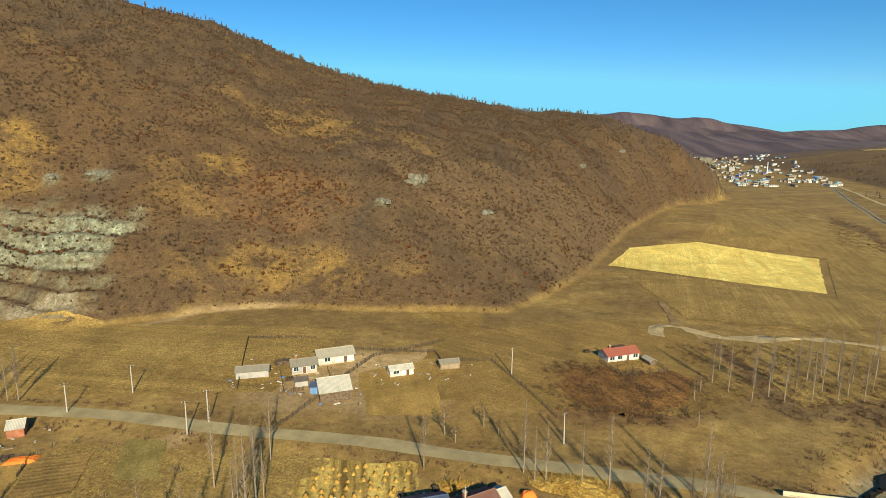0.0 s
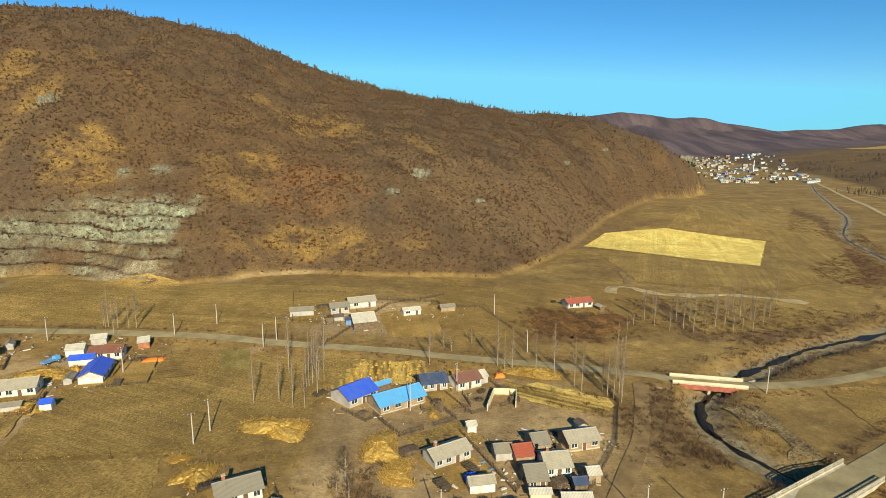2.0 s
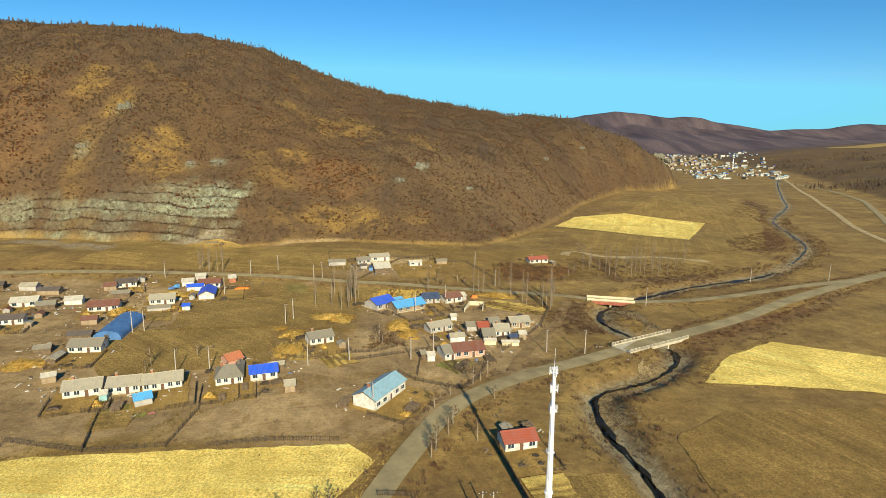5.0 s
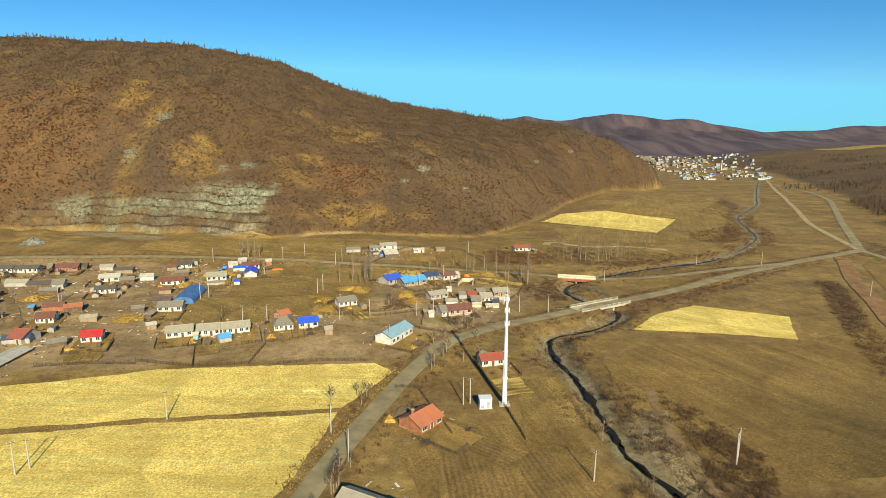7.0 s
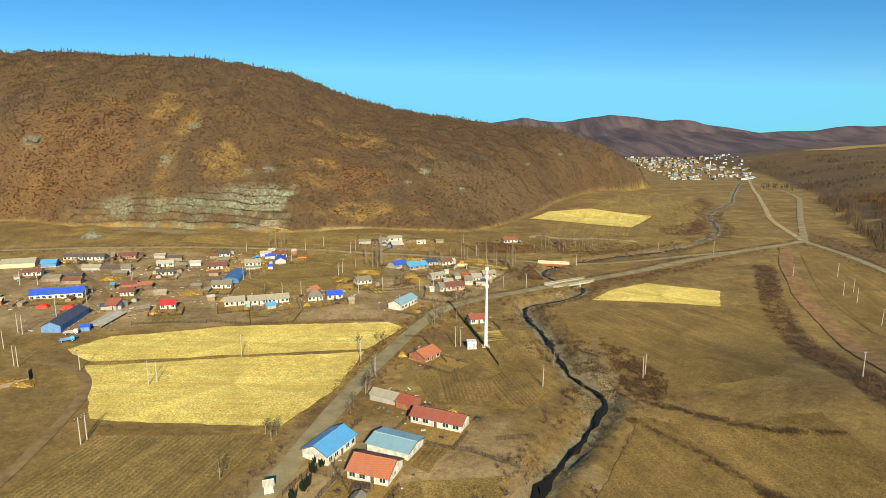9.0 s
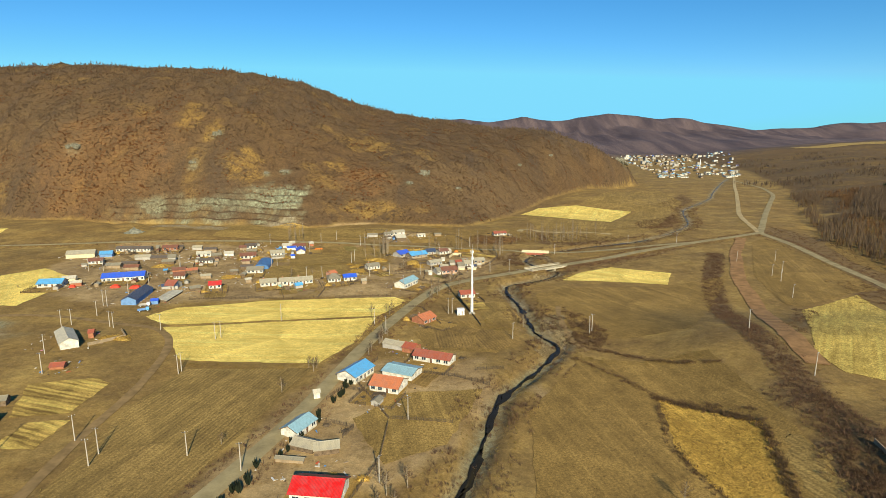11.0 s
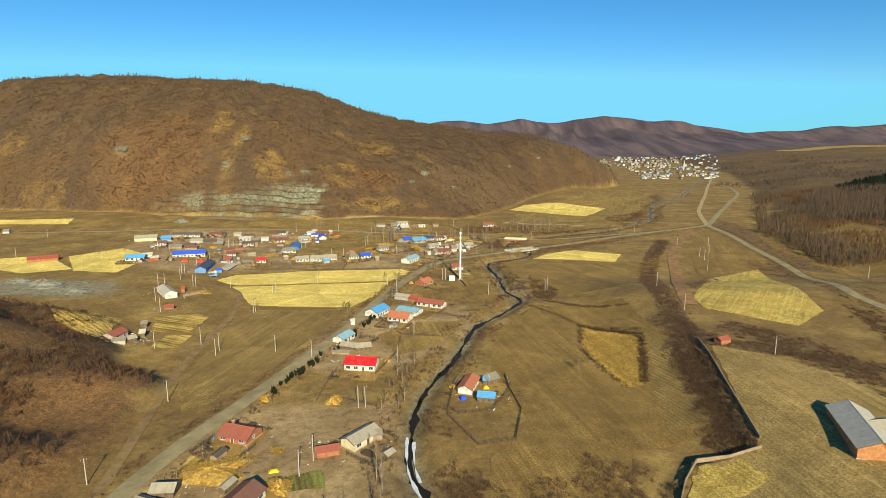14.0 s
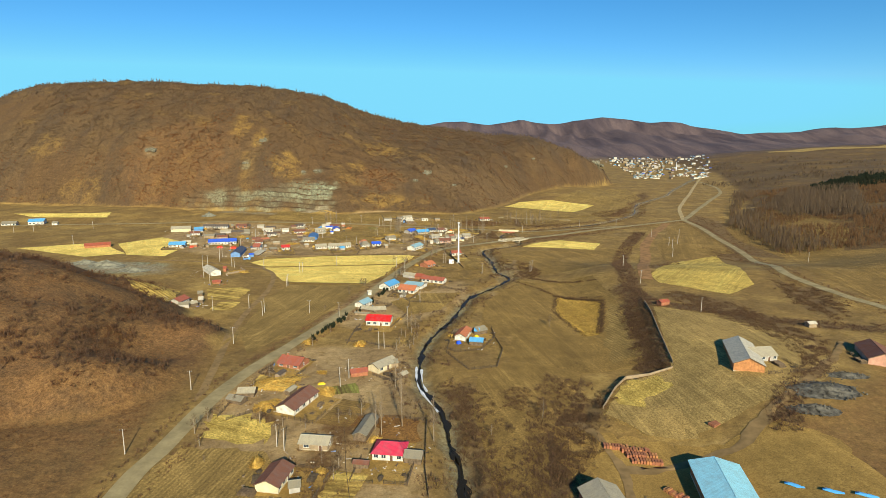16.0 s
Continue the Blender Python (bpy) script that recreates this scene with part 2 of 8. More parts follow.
RIDGED = field_soil("ridged_earth", (0.200, 0.128, 0.042), (0.455, 0.302, 0.092), 1.5, 0.45, 0.02, (0.30, 0.193, 0.062), 0.22, 0.4, furrow=0.45)
PALE = field_soil("pale_stubble", (0.290, 0.192, 0.066), (0.545, 0.380, 0.128), 1.3, 0.40, 0.03, (0.365, 0.240, 0.080), grain=0.42, furrow=0.25)
THIN_STRAW = field_soil("thin_straw", (0.33, 0.215, 0.042), (0.86, 0.63, 0.165), 1.6, 0.35, 0.04, (0.62, 0.43, 0.095), grain=0.5, furrow=0.1)
GRASS_GOLD = field_soil("dry_grass", (0.365, 0.207, 0.040), (0.756, 0.476, 0.090), 3.0, 0.2, 0.06, (0.324, 0.186, 0.041))
ROWS = field_soil("corn_rows", (0.22, 0.135, 0.036), (0.86, 0.60, 0.15), 2.4, 0.85, 0.05, (0.40, 0.26, 0.07))
GARDEN = field_soil("cabbage_rows", (0.17, 0.12, 0.04), (0.36, 0.37, 0.08), 1.8, 0.8, 0.1)
GREENISH = field_soil("green_fallow", (0.230, 0.165, 0.050), (0.340, 0.265, 0.078), 2.0, 0.2, 0.1, (0.27, 0.20, 0.06), grain=0.3)
MAIZE = plain("maize_heap", (0.62, 0.41, 0.10), 0.9, grain=0.5, size=0.8, fine=4)
WATER, _t, _n = shader("stream_water", 0.3)
_n.inputs["Base Color"].default_value = (0.022, 0.019, 0.013, 1)
_n.inputs["Specular IOR Level"].default_value = 0.05
relief(_t, _n, noise_of(_t, place_of(_t), 1.6, 3), 0.5, 0.12)
ICE = plain("stream_ice", (0.78, 0.80, 0.82), 0.4, grain=0.15)
PALE_GRAVEL = field_soil("pale_gravel", (0.200, 0.141, 0.068), (0.500, 0.376, 0.184), 1.0, 0.05, 0.1, (0.300, 0.211, 0.100), 0.14, 0.6)
GRAVEL = field_soil("gravel", (0.150, 0.103, 0.046), (0.420, 0.310, 0.148), 1.0, 0.05, 0.15, (0.240, 0.167, 0.072), 0.14, 0.6)
YARD_SOIL = field_soil("yard_soil", (0.289, 0.177, 0.050), (0.448, 0.283, 0.077), 2.5, 0.1, 0.12, (0.366, 0.227, 0.064), 0.25, 0.22)
DARK_SOIL = field_soil("dark_soil", (0.195, 0.120, 0.040), (0.385, 0.242, 0.072), 1.4, 0.5, 0.1, (0.27, 0.166, 0.050), 0.22, 0.35, furrow=0.5)
RED_WEEDS = field_soil("red_brown_weeds", (0.150, 0.072, 0.024), (0.36, 0.185, 0.050), 2.5, 0.1, 0.08, (0.22, 0.108, 0.032), 0.18, 0.5)
CONCRETE = plain("concrete", (0.56, 0.49, 0.35), 0.9, grain=0.25, size=3)
WHITEWASH = plain("whitewash", (0.76, 0.72, 0.62), 0.9, grain=0.35, size=1.6, fine=3)
BRICK = plain("red_brick", (0.42, 0.17, 0.09), 0.9, grain=0.3, size=1)
ORANGE_BRICK = plain("orange_brick", (0.55, 0.25, 0.10), 0.9, grain=0.3, size=1)
MUD = plain("mud_wall", (0.36, 0.27, 0.17), 0.95, grain=0.25, size=1.5)
GREY_WALL = plain("grey_render", (0.45, 0.42, 0.37), 0.9, grain=0.2, size=2)
CREAM = plain("cream_render", (0.72, 0.62, 0.40), 0.9, grain=0.18, size=2)
PINK_WALL = plain("salmon_render", (0.62, 0.34, 0.24), 0.9, grain=0.2, size=2)
TEAL = plain("teal_paint", (0.30, 0.52, 0.50), 0.7, grain=0.15)
BLUE_WALL = plain("blue_board", (0.16, 0.30, 0.55), 0.7, grain=0.2)
WOOD = plain("grey_wood", (0.19, 0.135, 0.085), 0.9, grain=0.45, size=0.8)
DARK_WOOD = plain("dark_timber", (0.10, 0.075, 0.05), 0.9, grain=0.35, size=0.8)
POLE_MAT = plain("pole_concrete", (0.52, 0.46, 0.38), 0.85, grain=0.15)
STEEL = plain("painted_steel", (0.82, 0.82, 0.82), 0.5, grain=0.06)
DARK_IRON = plain("dark_iron", (0.06, 0.06, 0.065), 0.6, grain=0.2)
TYRE = plain("tyre_rubber", (0.02, 0.02, 0.02), 0.9, grain=0.1)
GLASS, _t, _n = shader("window_glass", 0.08)
_n.inputs["Base Color"].default_value = (0.03, 0.045, 0.06, 1)
_n.inputs["Specular IOR Level"].default_value = 0.5
FRAME_WHITE = plain("white_frame", (0.75, 0.75, 0.73), 0.6, grain=0.08)
DOOR_BROWN = plain("brown_door", (0.16, 0.09, 0.055), 0.7, grain=0.25)
ROOFS = {
    "blue": sheet_roof("blue_sheet", (0.016, 0.12, 0.82), 0.4, worn=0.1),
    "sky": sheet_roof("sky_blue_sheet", (0.11, 0.47, 0.88), 0.4, worn=0.1),
    "cyan": sheet_roof("light_cyan_sheet", (0.40, 0.84, 1.0), 0.45, worn=0.0),
    "paleblue": sheet_roof("pale_blue_sheet", (0.34, 0.58, 0.66), 0.45, worn=0.12),
    "navy": sheet_roof("navy_sheet", (0.045, 0.075, 0.15), 0.5, worn=0.15),
    "red": sheet_roof("red_sheet", (0.72, 0.012, 0.012), 0.42, worn=0.08),
    "rose": sheet_roof("rose_sheet", (0.74, 0.03, 0.09), 0.45, worn=0.1),
    "rust": sheet_roof("red_tile", (0.43, 0.095, 0.045), 0.8, 0.25),
    "orange": sheet_roof("orange_tile", (0.64, 0.20, 0.08), 0.8, 0.25),
    "brown": sheet_roof("brown_tile", (0.24, 0.09, 0.05), 0.85, 0.25),
    "dark": sheet_roof("dark_tile", (0.12, 0.09, 0.07), 0.85, 0.25),
    "grey": sheet_roof("grey_fibre_cement", (0.31, 0.270, 0.185), 0.85, 0.2),
    "pale": sheet_roof("pale_fibre_cement", (0.50, 0.435, 0.30), 0.85, 0.2),
    "white": sheet_roof("white_sheet", (0.66, 0.60, 0.46), 0.7, 0.3),
    "tarp": plain("blue_tarpaulin", (0.085, 0.20, 0.42), 0.55, grain=0.2, size=3),
}


# ---- the lie of the land: height of the ground at (x, y) ----
FOOT = ((-1400, 420), (-600, 270), (-300, 215), (-130, 208), (30, 235), (90, 320), (142, 430), (250, 580), (340, 690), (385, 748))
CREST = ((-1400, 700, 105), (-845, 600, 150), (-680, 530, 183), (-523, 490, 185), (-350, 480, 179), (-280, 480, 176),
         (-200, 520, 167), (-137, 560, 147), (-60, 620, 128), (51, 690, 114), (195, 715, 93), (290, 725, 69), (362, 743, 38), (386, 750, 6))
FAR_RIDGE = ((-3500, 210), (-1200, 200), (-300, 185), (350, 175), (560, 206), (760, 185), (930, 215), (1110, 226),
             (1330, 216), (1600, 204), (1850, 170), (2100, 125), (2400, 128), (2800, 165), (3600, 200))

EAST_FOOT = ((-1500, 250), (-200, 262), (150, 335), (500, 520), (1100, 760), (1700, 880), (2600, 1300))


def interp(v, table, column=1):
    return np.interp(v, [r[0] for r in table], [r[column] for r in table])


def smooth(v, a, b):
    s = np.clip((v - a) / (b - a), 0, 1)
    return s * s * (3 - 2 * s)


def waves(x, y, size, seed=0):
    """Soft rolling relief between about -1 and 1, with bumps about size metres across."""
    k, v = 2 * math.pi / size, 0
    for n in range(6):
        a = 1.1 + seed * 0.7 + n * 2.39996
        f = k * (0.7 + 0.13 * n)
        v = v + np.sin(f * (x * math.cos(a) + y * math.sin(a)) + 1.7 * n + seed) / 6 * 1.6
    return v


def floor_height(x, y):
    """The valley's floor: nearly level, a terrace to the east, a low rise to the west."""
    z = 0.8 * waves(x, y, 160, 3) + 5 * smooth(-x, 90, 260) + 1.0
    z = z + 10.0 * smooth(x, 82, 128) * smooth(-y, 40, 130)
    edge = np.interp(-y, (190, 205, 250, 284, 286, 296, 313, 330), (125, 121.5, 111.8, 104.6, 84, 77, 67, 60))
    z = z + 1.5 * smooth(x - edge, -4.5, -0.8) * smooth(-y, 175, 200) * (1 - smooth(-y, 318, 345)) * (1 - smooth(x, 135, 220))
    z = z + 5 * smooth(y, 100, 190) * smooth(-x, -60, 60) * (1 - smooth(y, 260, 400))
    z = z + 8 * smooth(x, 90, 190) * smooth(y, 330, 470) * smooth(-x, -340, -240)
    return z + 12 * smooth(y, 1300, 2200)


def height(x, y):
    x, y = np.asarray(x, float), np.asarray(y, float)
    z = floor_height(x, y)
    # the wooded mountain
    yf, yc, zc = interp(x, FOOT), interp(x, CREST), interp(x, CREST, 2)
    yf = yf + 9 * waves(x, y * 0.3, 90, 1)
    s = (y - yf) / np.maximum(yc - yf, 20)
    up = np.clip(s, 0, 1)
    rise = zc * (0.5 * (1 - (1 - up) ** 3) + 0.5 * up) * (1 - np.clip((s - 1) * 0.75, 0, 1))
    on = smooth(rise, 0, 14)
    gully = waves(x + 0.25 * y, y * 0.15, 75, 2) * (5.0 + 3.0 * smooth(x, 0, 100)) * smooth(rise, 8, 60) * (1 - 0.85 * smooth(s, 0.6, 0.95))
    z = z + np.where(x < 386, rise + gully + on * (1.3 * waves(x, y, 28, 5) + 0.9 * smooth(rise, 20, 60) * waves(x, y * 0.4, 36, 15)), 0)
    # low knoll beside the road, to the west
    d = ((x + 275) / 172) ** 2 + ((y + 262) / 125) ** 2
    d = d * (1 + 0.18 * waves(x, y, 60, 7))
    z = z + 50 * np.clip(1 - d, 0, 1) ** 1.1
    z = z + 10 * smooth(-x, 100, 170) * smooth(-y, 300, 370)
    # hills along the east
    edge = interp(y, EAST_FOOT)
    d = x - edge
    east = 75 * (1 - np.exp(-np.maximum(d - 15, 0) / 600)) * (1 + 0.22 * smooth(y, 1450, 1750) - 0.3 * smooth(y, 1800, 2300)) + 3 * waves(x, y, 240, 4) * smooth(d, 60, 300)
    z = z + np.where(y < 2300, east, east * (1 - smooth(y, 2300, 2800)))
    # the far range
    top = interp(x, FAR_RIDGE) + 16 * waves(x, y, 420, 6)
    s = np.clip((y - 2150) / 1400, 0, 1)
    spur = 0.55 * np.abs(waves(x + 0.35 * y, y * 0.12, 620, 8)) + 0.3 * np.abs(waves(x - 0.2 * y, y * 0.15, 260, 18))
    far = top * s ** 1.1 * (1 - spur * (1 - smooth(s, 0.75, 1.05)) * (0.35 + 0.65 * s))
    far = np.where(y > 3550, top * (1 - np.clip((y - 3550) / 1500, 0, 0.5)), far)
    return z + far * smooth(y, 2150, 2500)


# ---- roads and stream on the plan ----
ROAD_MAIN = ((-60, -620), (-78, -440), (-83.5, -363), (-81.5, -338), (-79, -305), (-74, -277), (-66.4, -251), (-57, -219), (-40, -166), (-28, -110), (-22, -83),
             (-15, -59), (-5, -29), (8, -2), (28, 16), (52, 30), (77, 45), (98, 56.5), (132, 78), (168, 105), (232, 146), (276, 169), (306, 186))
ROAD_OLD = ((-520, 90), (-300, 119), (-225, 126), (-150, 140), (-90, 140), (-49, 133), (-15, 128), (8, 122), (61, 110), (72.6, 105), (92.5, 100.5),
            (115, 102), (143, 111), (190, 131), (232, 146))
ROAD_NORTH = ((306, 186), (350, 305), (406, 420), (470, 548), (540, 692), (610, 832), (690, 990))
ROAD_EAST = ((306, 186), (318, 205), (388, 322), (464, 445), (525, 547), (572, 662), (601, 783), (607, 826))
ROAD_SOUTH = ((306, 186), (300, 125), (288, 60), (275, -12), (252, -95), (238, -140), (240, -190), (247, -220), (262, -300), (300, -420), (340, -600))
LANE = ((64, 108), (52.4, 74), (39, 49), (31, 33), (25, 16))
TRACK = ((-84, -305), (-92, -264), (-99.7, -224), (-104, -184), (-105, -142), (-113, -100), (-128, -80), (-150, -74), (-190, -66), (-240, -72))
EAST_TRACK = ((276, 162), (260, 134), (238, 97), (224, 68), (199, 16), (184, -28), (160, -90), (147, -128), (141, -150))
STREAM = ((760, 1100), (600, 850), (451, 587), (412, 512), (375, 455), (311, 366), (268, 254), (236, 207), (207, 176), (180, 155), (136, 137),
          (106, 118), (93, 110), (84, 101), (75, 90), (72, 75), (79, 57), (87, 45), (84, 32), (69, 17), (50, 7), (47, -13), (50, -34), (51, -58), (52, -82),
          (58, -97), (57, -107), (45, -127), (34, -143), (26, -157), (15, -197), (2, -232), (-1.5, -262), (0, -287), (8, -308), (11, -333), (14, -352), (16, -420), (10, -600))


def curve_through(points, step=3.0):
    """Points of a soft curve through a plan line, evenly spaced."""
    p = np.array(points, float)
    q = np.vstack((2 * p[0] - p[1], p, 2 * p[-1] - p[-2]))
    out = []
    for i in range(1, len(q) - 2):
        a, b, c, d = q[i - 1], q[i], q[i + 1], q[i + 2]
        n = max(2, int(np.hypot(*(c - b)) / step))
        for s in np.arange(n) / n:
            out.append(0.5 * (2 * b + (c - a) * s + (2 * a - 5 * b + 4 * c - d) * s * s + (3 * b - 3 * c + d - a) * s ** 3))
    out.append(p[-1])
    return np.array(out)


def distance_to(x, y, line, reach=45.0):
    """Metres from each (x, y) to a plan line; places farther off than reach count as very far."""
    x, y = np.broadcast_arrays(np.asarray(x, float), np.asarray(y, float))
    fx, fy = x.ravel(), y.ravel()
    best = np.full(fx.shape, 1e9)
    for i in range(0, len(line) - 1, 6):
        c = line[i:i + 7]
        (x0, y0), (x1, y1) = c.min(0) - reach, c.max(0) + reach
        here = np.flatnonzero((fx > x0) & (fx < x1) & (fy > y0) & (fy < y1))
        if not len(here):
            continue
        hx, hy, near = fx[here], fy[here], best[here]
        for a, b in zip(c[:-1], c[1:]):
            d = b - a
            s = np.clip(((hx - a[0]) * d[0] + (hy - a[1]) * d[1]) / max(d @ d, 1e-9), 0, 1)
            near = np.minimum(near, np.hypot(hx - a[0] - s * d[0], hy - a[1] - s * d[1]))
        best[here] = near
    return best.reshape(x.shape)


LINES = {k: curve_through(v, 11.0) for k, v in (("main", ROAD_MAIN), ("old", ROAD_OLD), ("north", ROAD_NORTH), ("east", ROAD_EAST), ("south", ROAD_SOUTH),
                                               ("stream", STREAM), ("lane", LANE), ("track", TRACK), ("east_track", EAST_TRACK))}
DITCHES = (((118, -200), (122, -185), (130, -146), (138, -112), (146, -82), (172, -6), (222, 96)), ((118, -165), (124, -205), (150, -222), (185, -240), (235, -250)),
           ((168, -276), (156, -297), (133, -318), (116, -343)), ((62, -285), (52, -305), (44, -340), (36, -370)), ((112, -200), (106, -245), (98, -284)))
DYKE = curve_through(((118, -150), (112, -200), (106, -245), (100, -284), (84, -283), (66, -313)), 8.0)


def quarried(x, y, z):
    """Cut benches into the mountain's foot."""
    rough = 7 * waves(x, y, 26, 61) + 4 * waves(x, y, 11, 62)
    crown = 40 + 6 * waves(x, y * 0.2, 60, 63) - 14 * smooth(-x, 190, 290)
    mask = smooth(x + rough, -325, -285) * (1 - smooth(x + rough * 0.6, -133, -123)) * smooth(z, 8, 11) * (1 - smooth(z + 0.5 * rough, crown, crown + 6)) * smooth(y, 150, 190)
    bench, tilt = 5.6, 0.22 * waves(x, y, 34, 9) + 0.5 * waves(x, y * 0.3, 150, 64)
    k = z / bench + tilt
    step = (np.floor(k) + smooth(k - np.floor(k), 0.55, 0.95) - tilt) * bench
    return z + (step - z) * mask, mask


def ground_height(x, y):
    x, y = np.asarray(x, float), np.asarray(y, float)
    z = height(x, y)
    near = (np.abs(x - 150) < 700) & (y < 950) & (y > -640)
    out = z.copy()
    out[near] = worked_ground(x[near], y[near], z[near])
    return out


def worked_ground(x, y, z):
    """The ground near the village, with quarry benches, road banks and the stream's bed."""
    z, _ = quarried(x, y, z)
    bank = np.maximum.reduce([0.55 * (1 - smooth(distance_to(x, y, LINES[k]), w, w + 3.5)) for k, w in (("main", 4.2), ("old", 3.2), ("north", 3.2), ("south", 4.0), ("east", 3.0))])
    near = distance_to(x, y, LINES["stream"])
    wide = 2.4 + 1.3 * waves(x, y, 45, 11) + 1.2 * smooth(y, -60, 20)
    bed = 1 - smooth(near, wide - 0.5, wide + 4.5)
    lip = smooth(waves(x, y, 22, 12), -0.2, 0.8) * 0.5
    return z + bank * (1 - bed) - (2.3 + lip) * bed * (1 - 0.75 * smooth(y, 110, 200))


def top(x, y):
    return float(ground_height(np.array([x], float), np.array([y], float))[0])


def mesh_object(name, verts, faces, material, parent=None):
    me = bpy.data.meshes.new(name)
    me.from_pydata([tuple(v) for v in verts], [], [tuple(f) for f in faces])
    me.materials.append(material)
    ob = new(name, me)
    if parent:
        ob.parent = parent
    return ob


def fast_mesh(name, verts, faces, material, soft=False):
    """One mesh from arrays of corners and of triangles or quads."""
    verts, faces = np.asarray(verts, np.float32), np.asarray(faces, np.int32)
    me, k = bpy.data.meshes.new(name), faces.shape[1]
    me.vertices.add(len(verts)), me.loops.add(faces.size), me.polygons.add(len(faces))
    me.vertices.foreach_set("co", verts.ravel())
    me.loops.foreach_set("vertex_index", faces.ravel())
    me.polygons.foreach_set("loop_start", np.arange(0, faces.size, k, dtype=np.int32))
    me.polygons.foreach_set("use_smooth", np.full(len(faces), soft))
    me.update(calc_edges=True)
    me.materials.append(material)
    return new(name, me)


def grid_lines(lo, hi, step, low_end, high_end, growth):
    mid = list(np.arange(lo, hi + 0.1, step))
    a, d = [lo], step
    while a[-1] > low_end:
        d *= growth
        a.append(a[-1] - d)
    b, d = [mid[-1]], step
    while b[-1] < high_end:
        d *= growth
        b.append(b[-1] + d)
    return np.array(a[:0:-1] + mid + b[1:])


def inside(poly, x, y):
    hit = np.zeros(np.shape(x), bool)
    for (ax, ay), (bx, by) in zip(poly, poly[1:] + poly[:1]):
        hit ^= ((ay > y) != (by > y)) & (x < (bx - ax) * (y - ay) / ((by - ay) or 1e-9) + ax)
    return hit


# ---- outlines of thickets, trodden earth and stony ground on the plan: outline, plants ----
THICKETS = (([(112, -204), (121, -208), (102, -286), (92, -280), (100, -246)], 1500),
            ([(77, -295), (66, -318), (59, -342), (48, -356), (33, -366), (38, -336), (52, -316), (68, -300)], 1500),
            ([(32, -293), (46, -293), (44, -311), (32, -311)], 260),
            ([(6, -288), (20, -290), (24, -330), (28, -368), (18, -368), (13, -330)], 900),
            ([(146, -174), (170, -206), (178, -248), (178, -268), (154, -294), (158, -266), (148, -228), (136, -196)], 1900),
            ([(221, -152), (236, -172), (230, -211), (204, -238), (206, -194)], 1200),
            ([(-34, -316), (-21, -310), (-18, -334), (-26, -339), (-36, -328)], 420),
            ([(-39, -340), (-26, -337), (-21, -364), (-34, -368)], 520),
            ([(-62, -308), (-55, -304), (-50, -321), (-56, -323)], 160),
            ([(72, -50), (80, -66), (84, -88), (76, -106), (67, -100), (71, -74)], 900),
            ([(216, 98), (163, -12), (138, -80), (130, -126), (122, -160), (122, -200), (138, -150), (142, -124), (149, -84), (178, 0), (226, 98)], 3000),
            ([(300, 190), (345, 240), (352, 110), (332, 20), (300, -40), (262, -20), (284, 60), (298, 130)], 1800),
            ([(160, -116), (184, -78), (204, -56), (196, -48), (176, -78), (152, -112)], 500),
            ([(252, 14), (272, -2), (262, -60), (240, -40)], 400),
            ([(34, 176), (72, 180), (84, 158), (72, 138), (40, 138), (30, 156)], 900),
            ([(84, 200), (130, 196), (180, 176), (150, 142), (100, 138), (82, 160)], 1500),
            ([(214, 262), (262, 300), (280, 318), (258, 262), (238, 226), (214, 212), (206, 232)], 1200),
            ([(280, 390), (330, 470), (390, 560), (372, 480), (330, 410), (300, 360)], 900),
            ([(50, 84), (66, 100), (70, 76), (66, 58), (44, 62)], 420),
            ([(92, 60), (112, 64), (170, 98), (230, 138), (176, 90), (120, 54), (96, 46)], 1100),
            ([(-20, 42), (-10, 46), (-12, 60), (-20, 56)], 160))
GREY_SLOPE = [(-40, 345), (-10, 300), (30, 268), (70, 290), (105, 330), (190, 420), (150, 450), (60, 390)]
HEDGES = (((62, -118), (74, -136), (82, -152), (98, -167), (107, -176)), ((68, -105), (85, -116), (97, -129), (112, -140)))
BARE = ([(-72, 36), (-30, 36), (4, 14), (18, 30), (8, -8), (-20, -26), (-68, -20)], [(30, 30), (44, 64), (62, 100), (70, 100), (54, 70), (40, 34), (28, 10), (14, 0)], [(-250, 128), (-150, 126), (-92, 120), (-100, 60), (-60, 22), (-66, -18), (-130, -34), (-170, -50), (-240, -20), (-262, 60)],
        [(-30, 96), (36, 108), (52, 76), (30, 16), (-4, 14), (-30, 30)], [(-60, 176), (6, 186), (4, 140), (-50, 142)],
        [(-36, -120), (24, -118), (30, -150), (4, -200), (-30, -222), (-60, -206)], [(-70, -244), (-8, -240), (2, -300), (4, -380), (-70, -380), (-78, -310)],
        [(60, -338), (100, -340), (112, -350), (108, -400), (60, -420)], [(86, 212), (96, 222), (112, 210), (96, 200)])
PATHS = (((-245, 98), (-225, 77), (-194, 43), (-169, 14), (-157, -1), (-154, -28)), ((-182, 163), (-102, 203), (-90, 218), (-42, 231), (-18, 234)), ((41, -146), (46, -168), (37, -188)),
         ((20, -72), (31, -77), (42, -82)), ((-58, 132), (-100, 96), (-130, 92)), ((-38, 306), (-37, 278), (-26, 259), (-20, 240)))
RUSSET = ([(116, -340), (150, -322), (180, -300), (240, -330), (240, -440), (112, -420)], [(210, 214), (227, 275), (288, 334), (262, 262), (240, 224)], [(28, 136), (36, 176), (70, 182), (84, 160), (62, 132)], [(-8, -316), (2, -318), (2, -336), (-10, -338)], [(92, 30), (118, 52), (176, 92), (160, 98), (112, 66), (90, 50)])
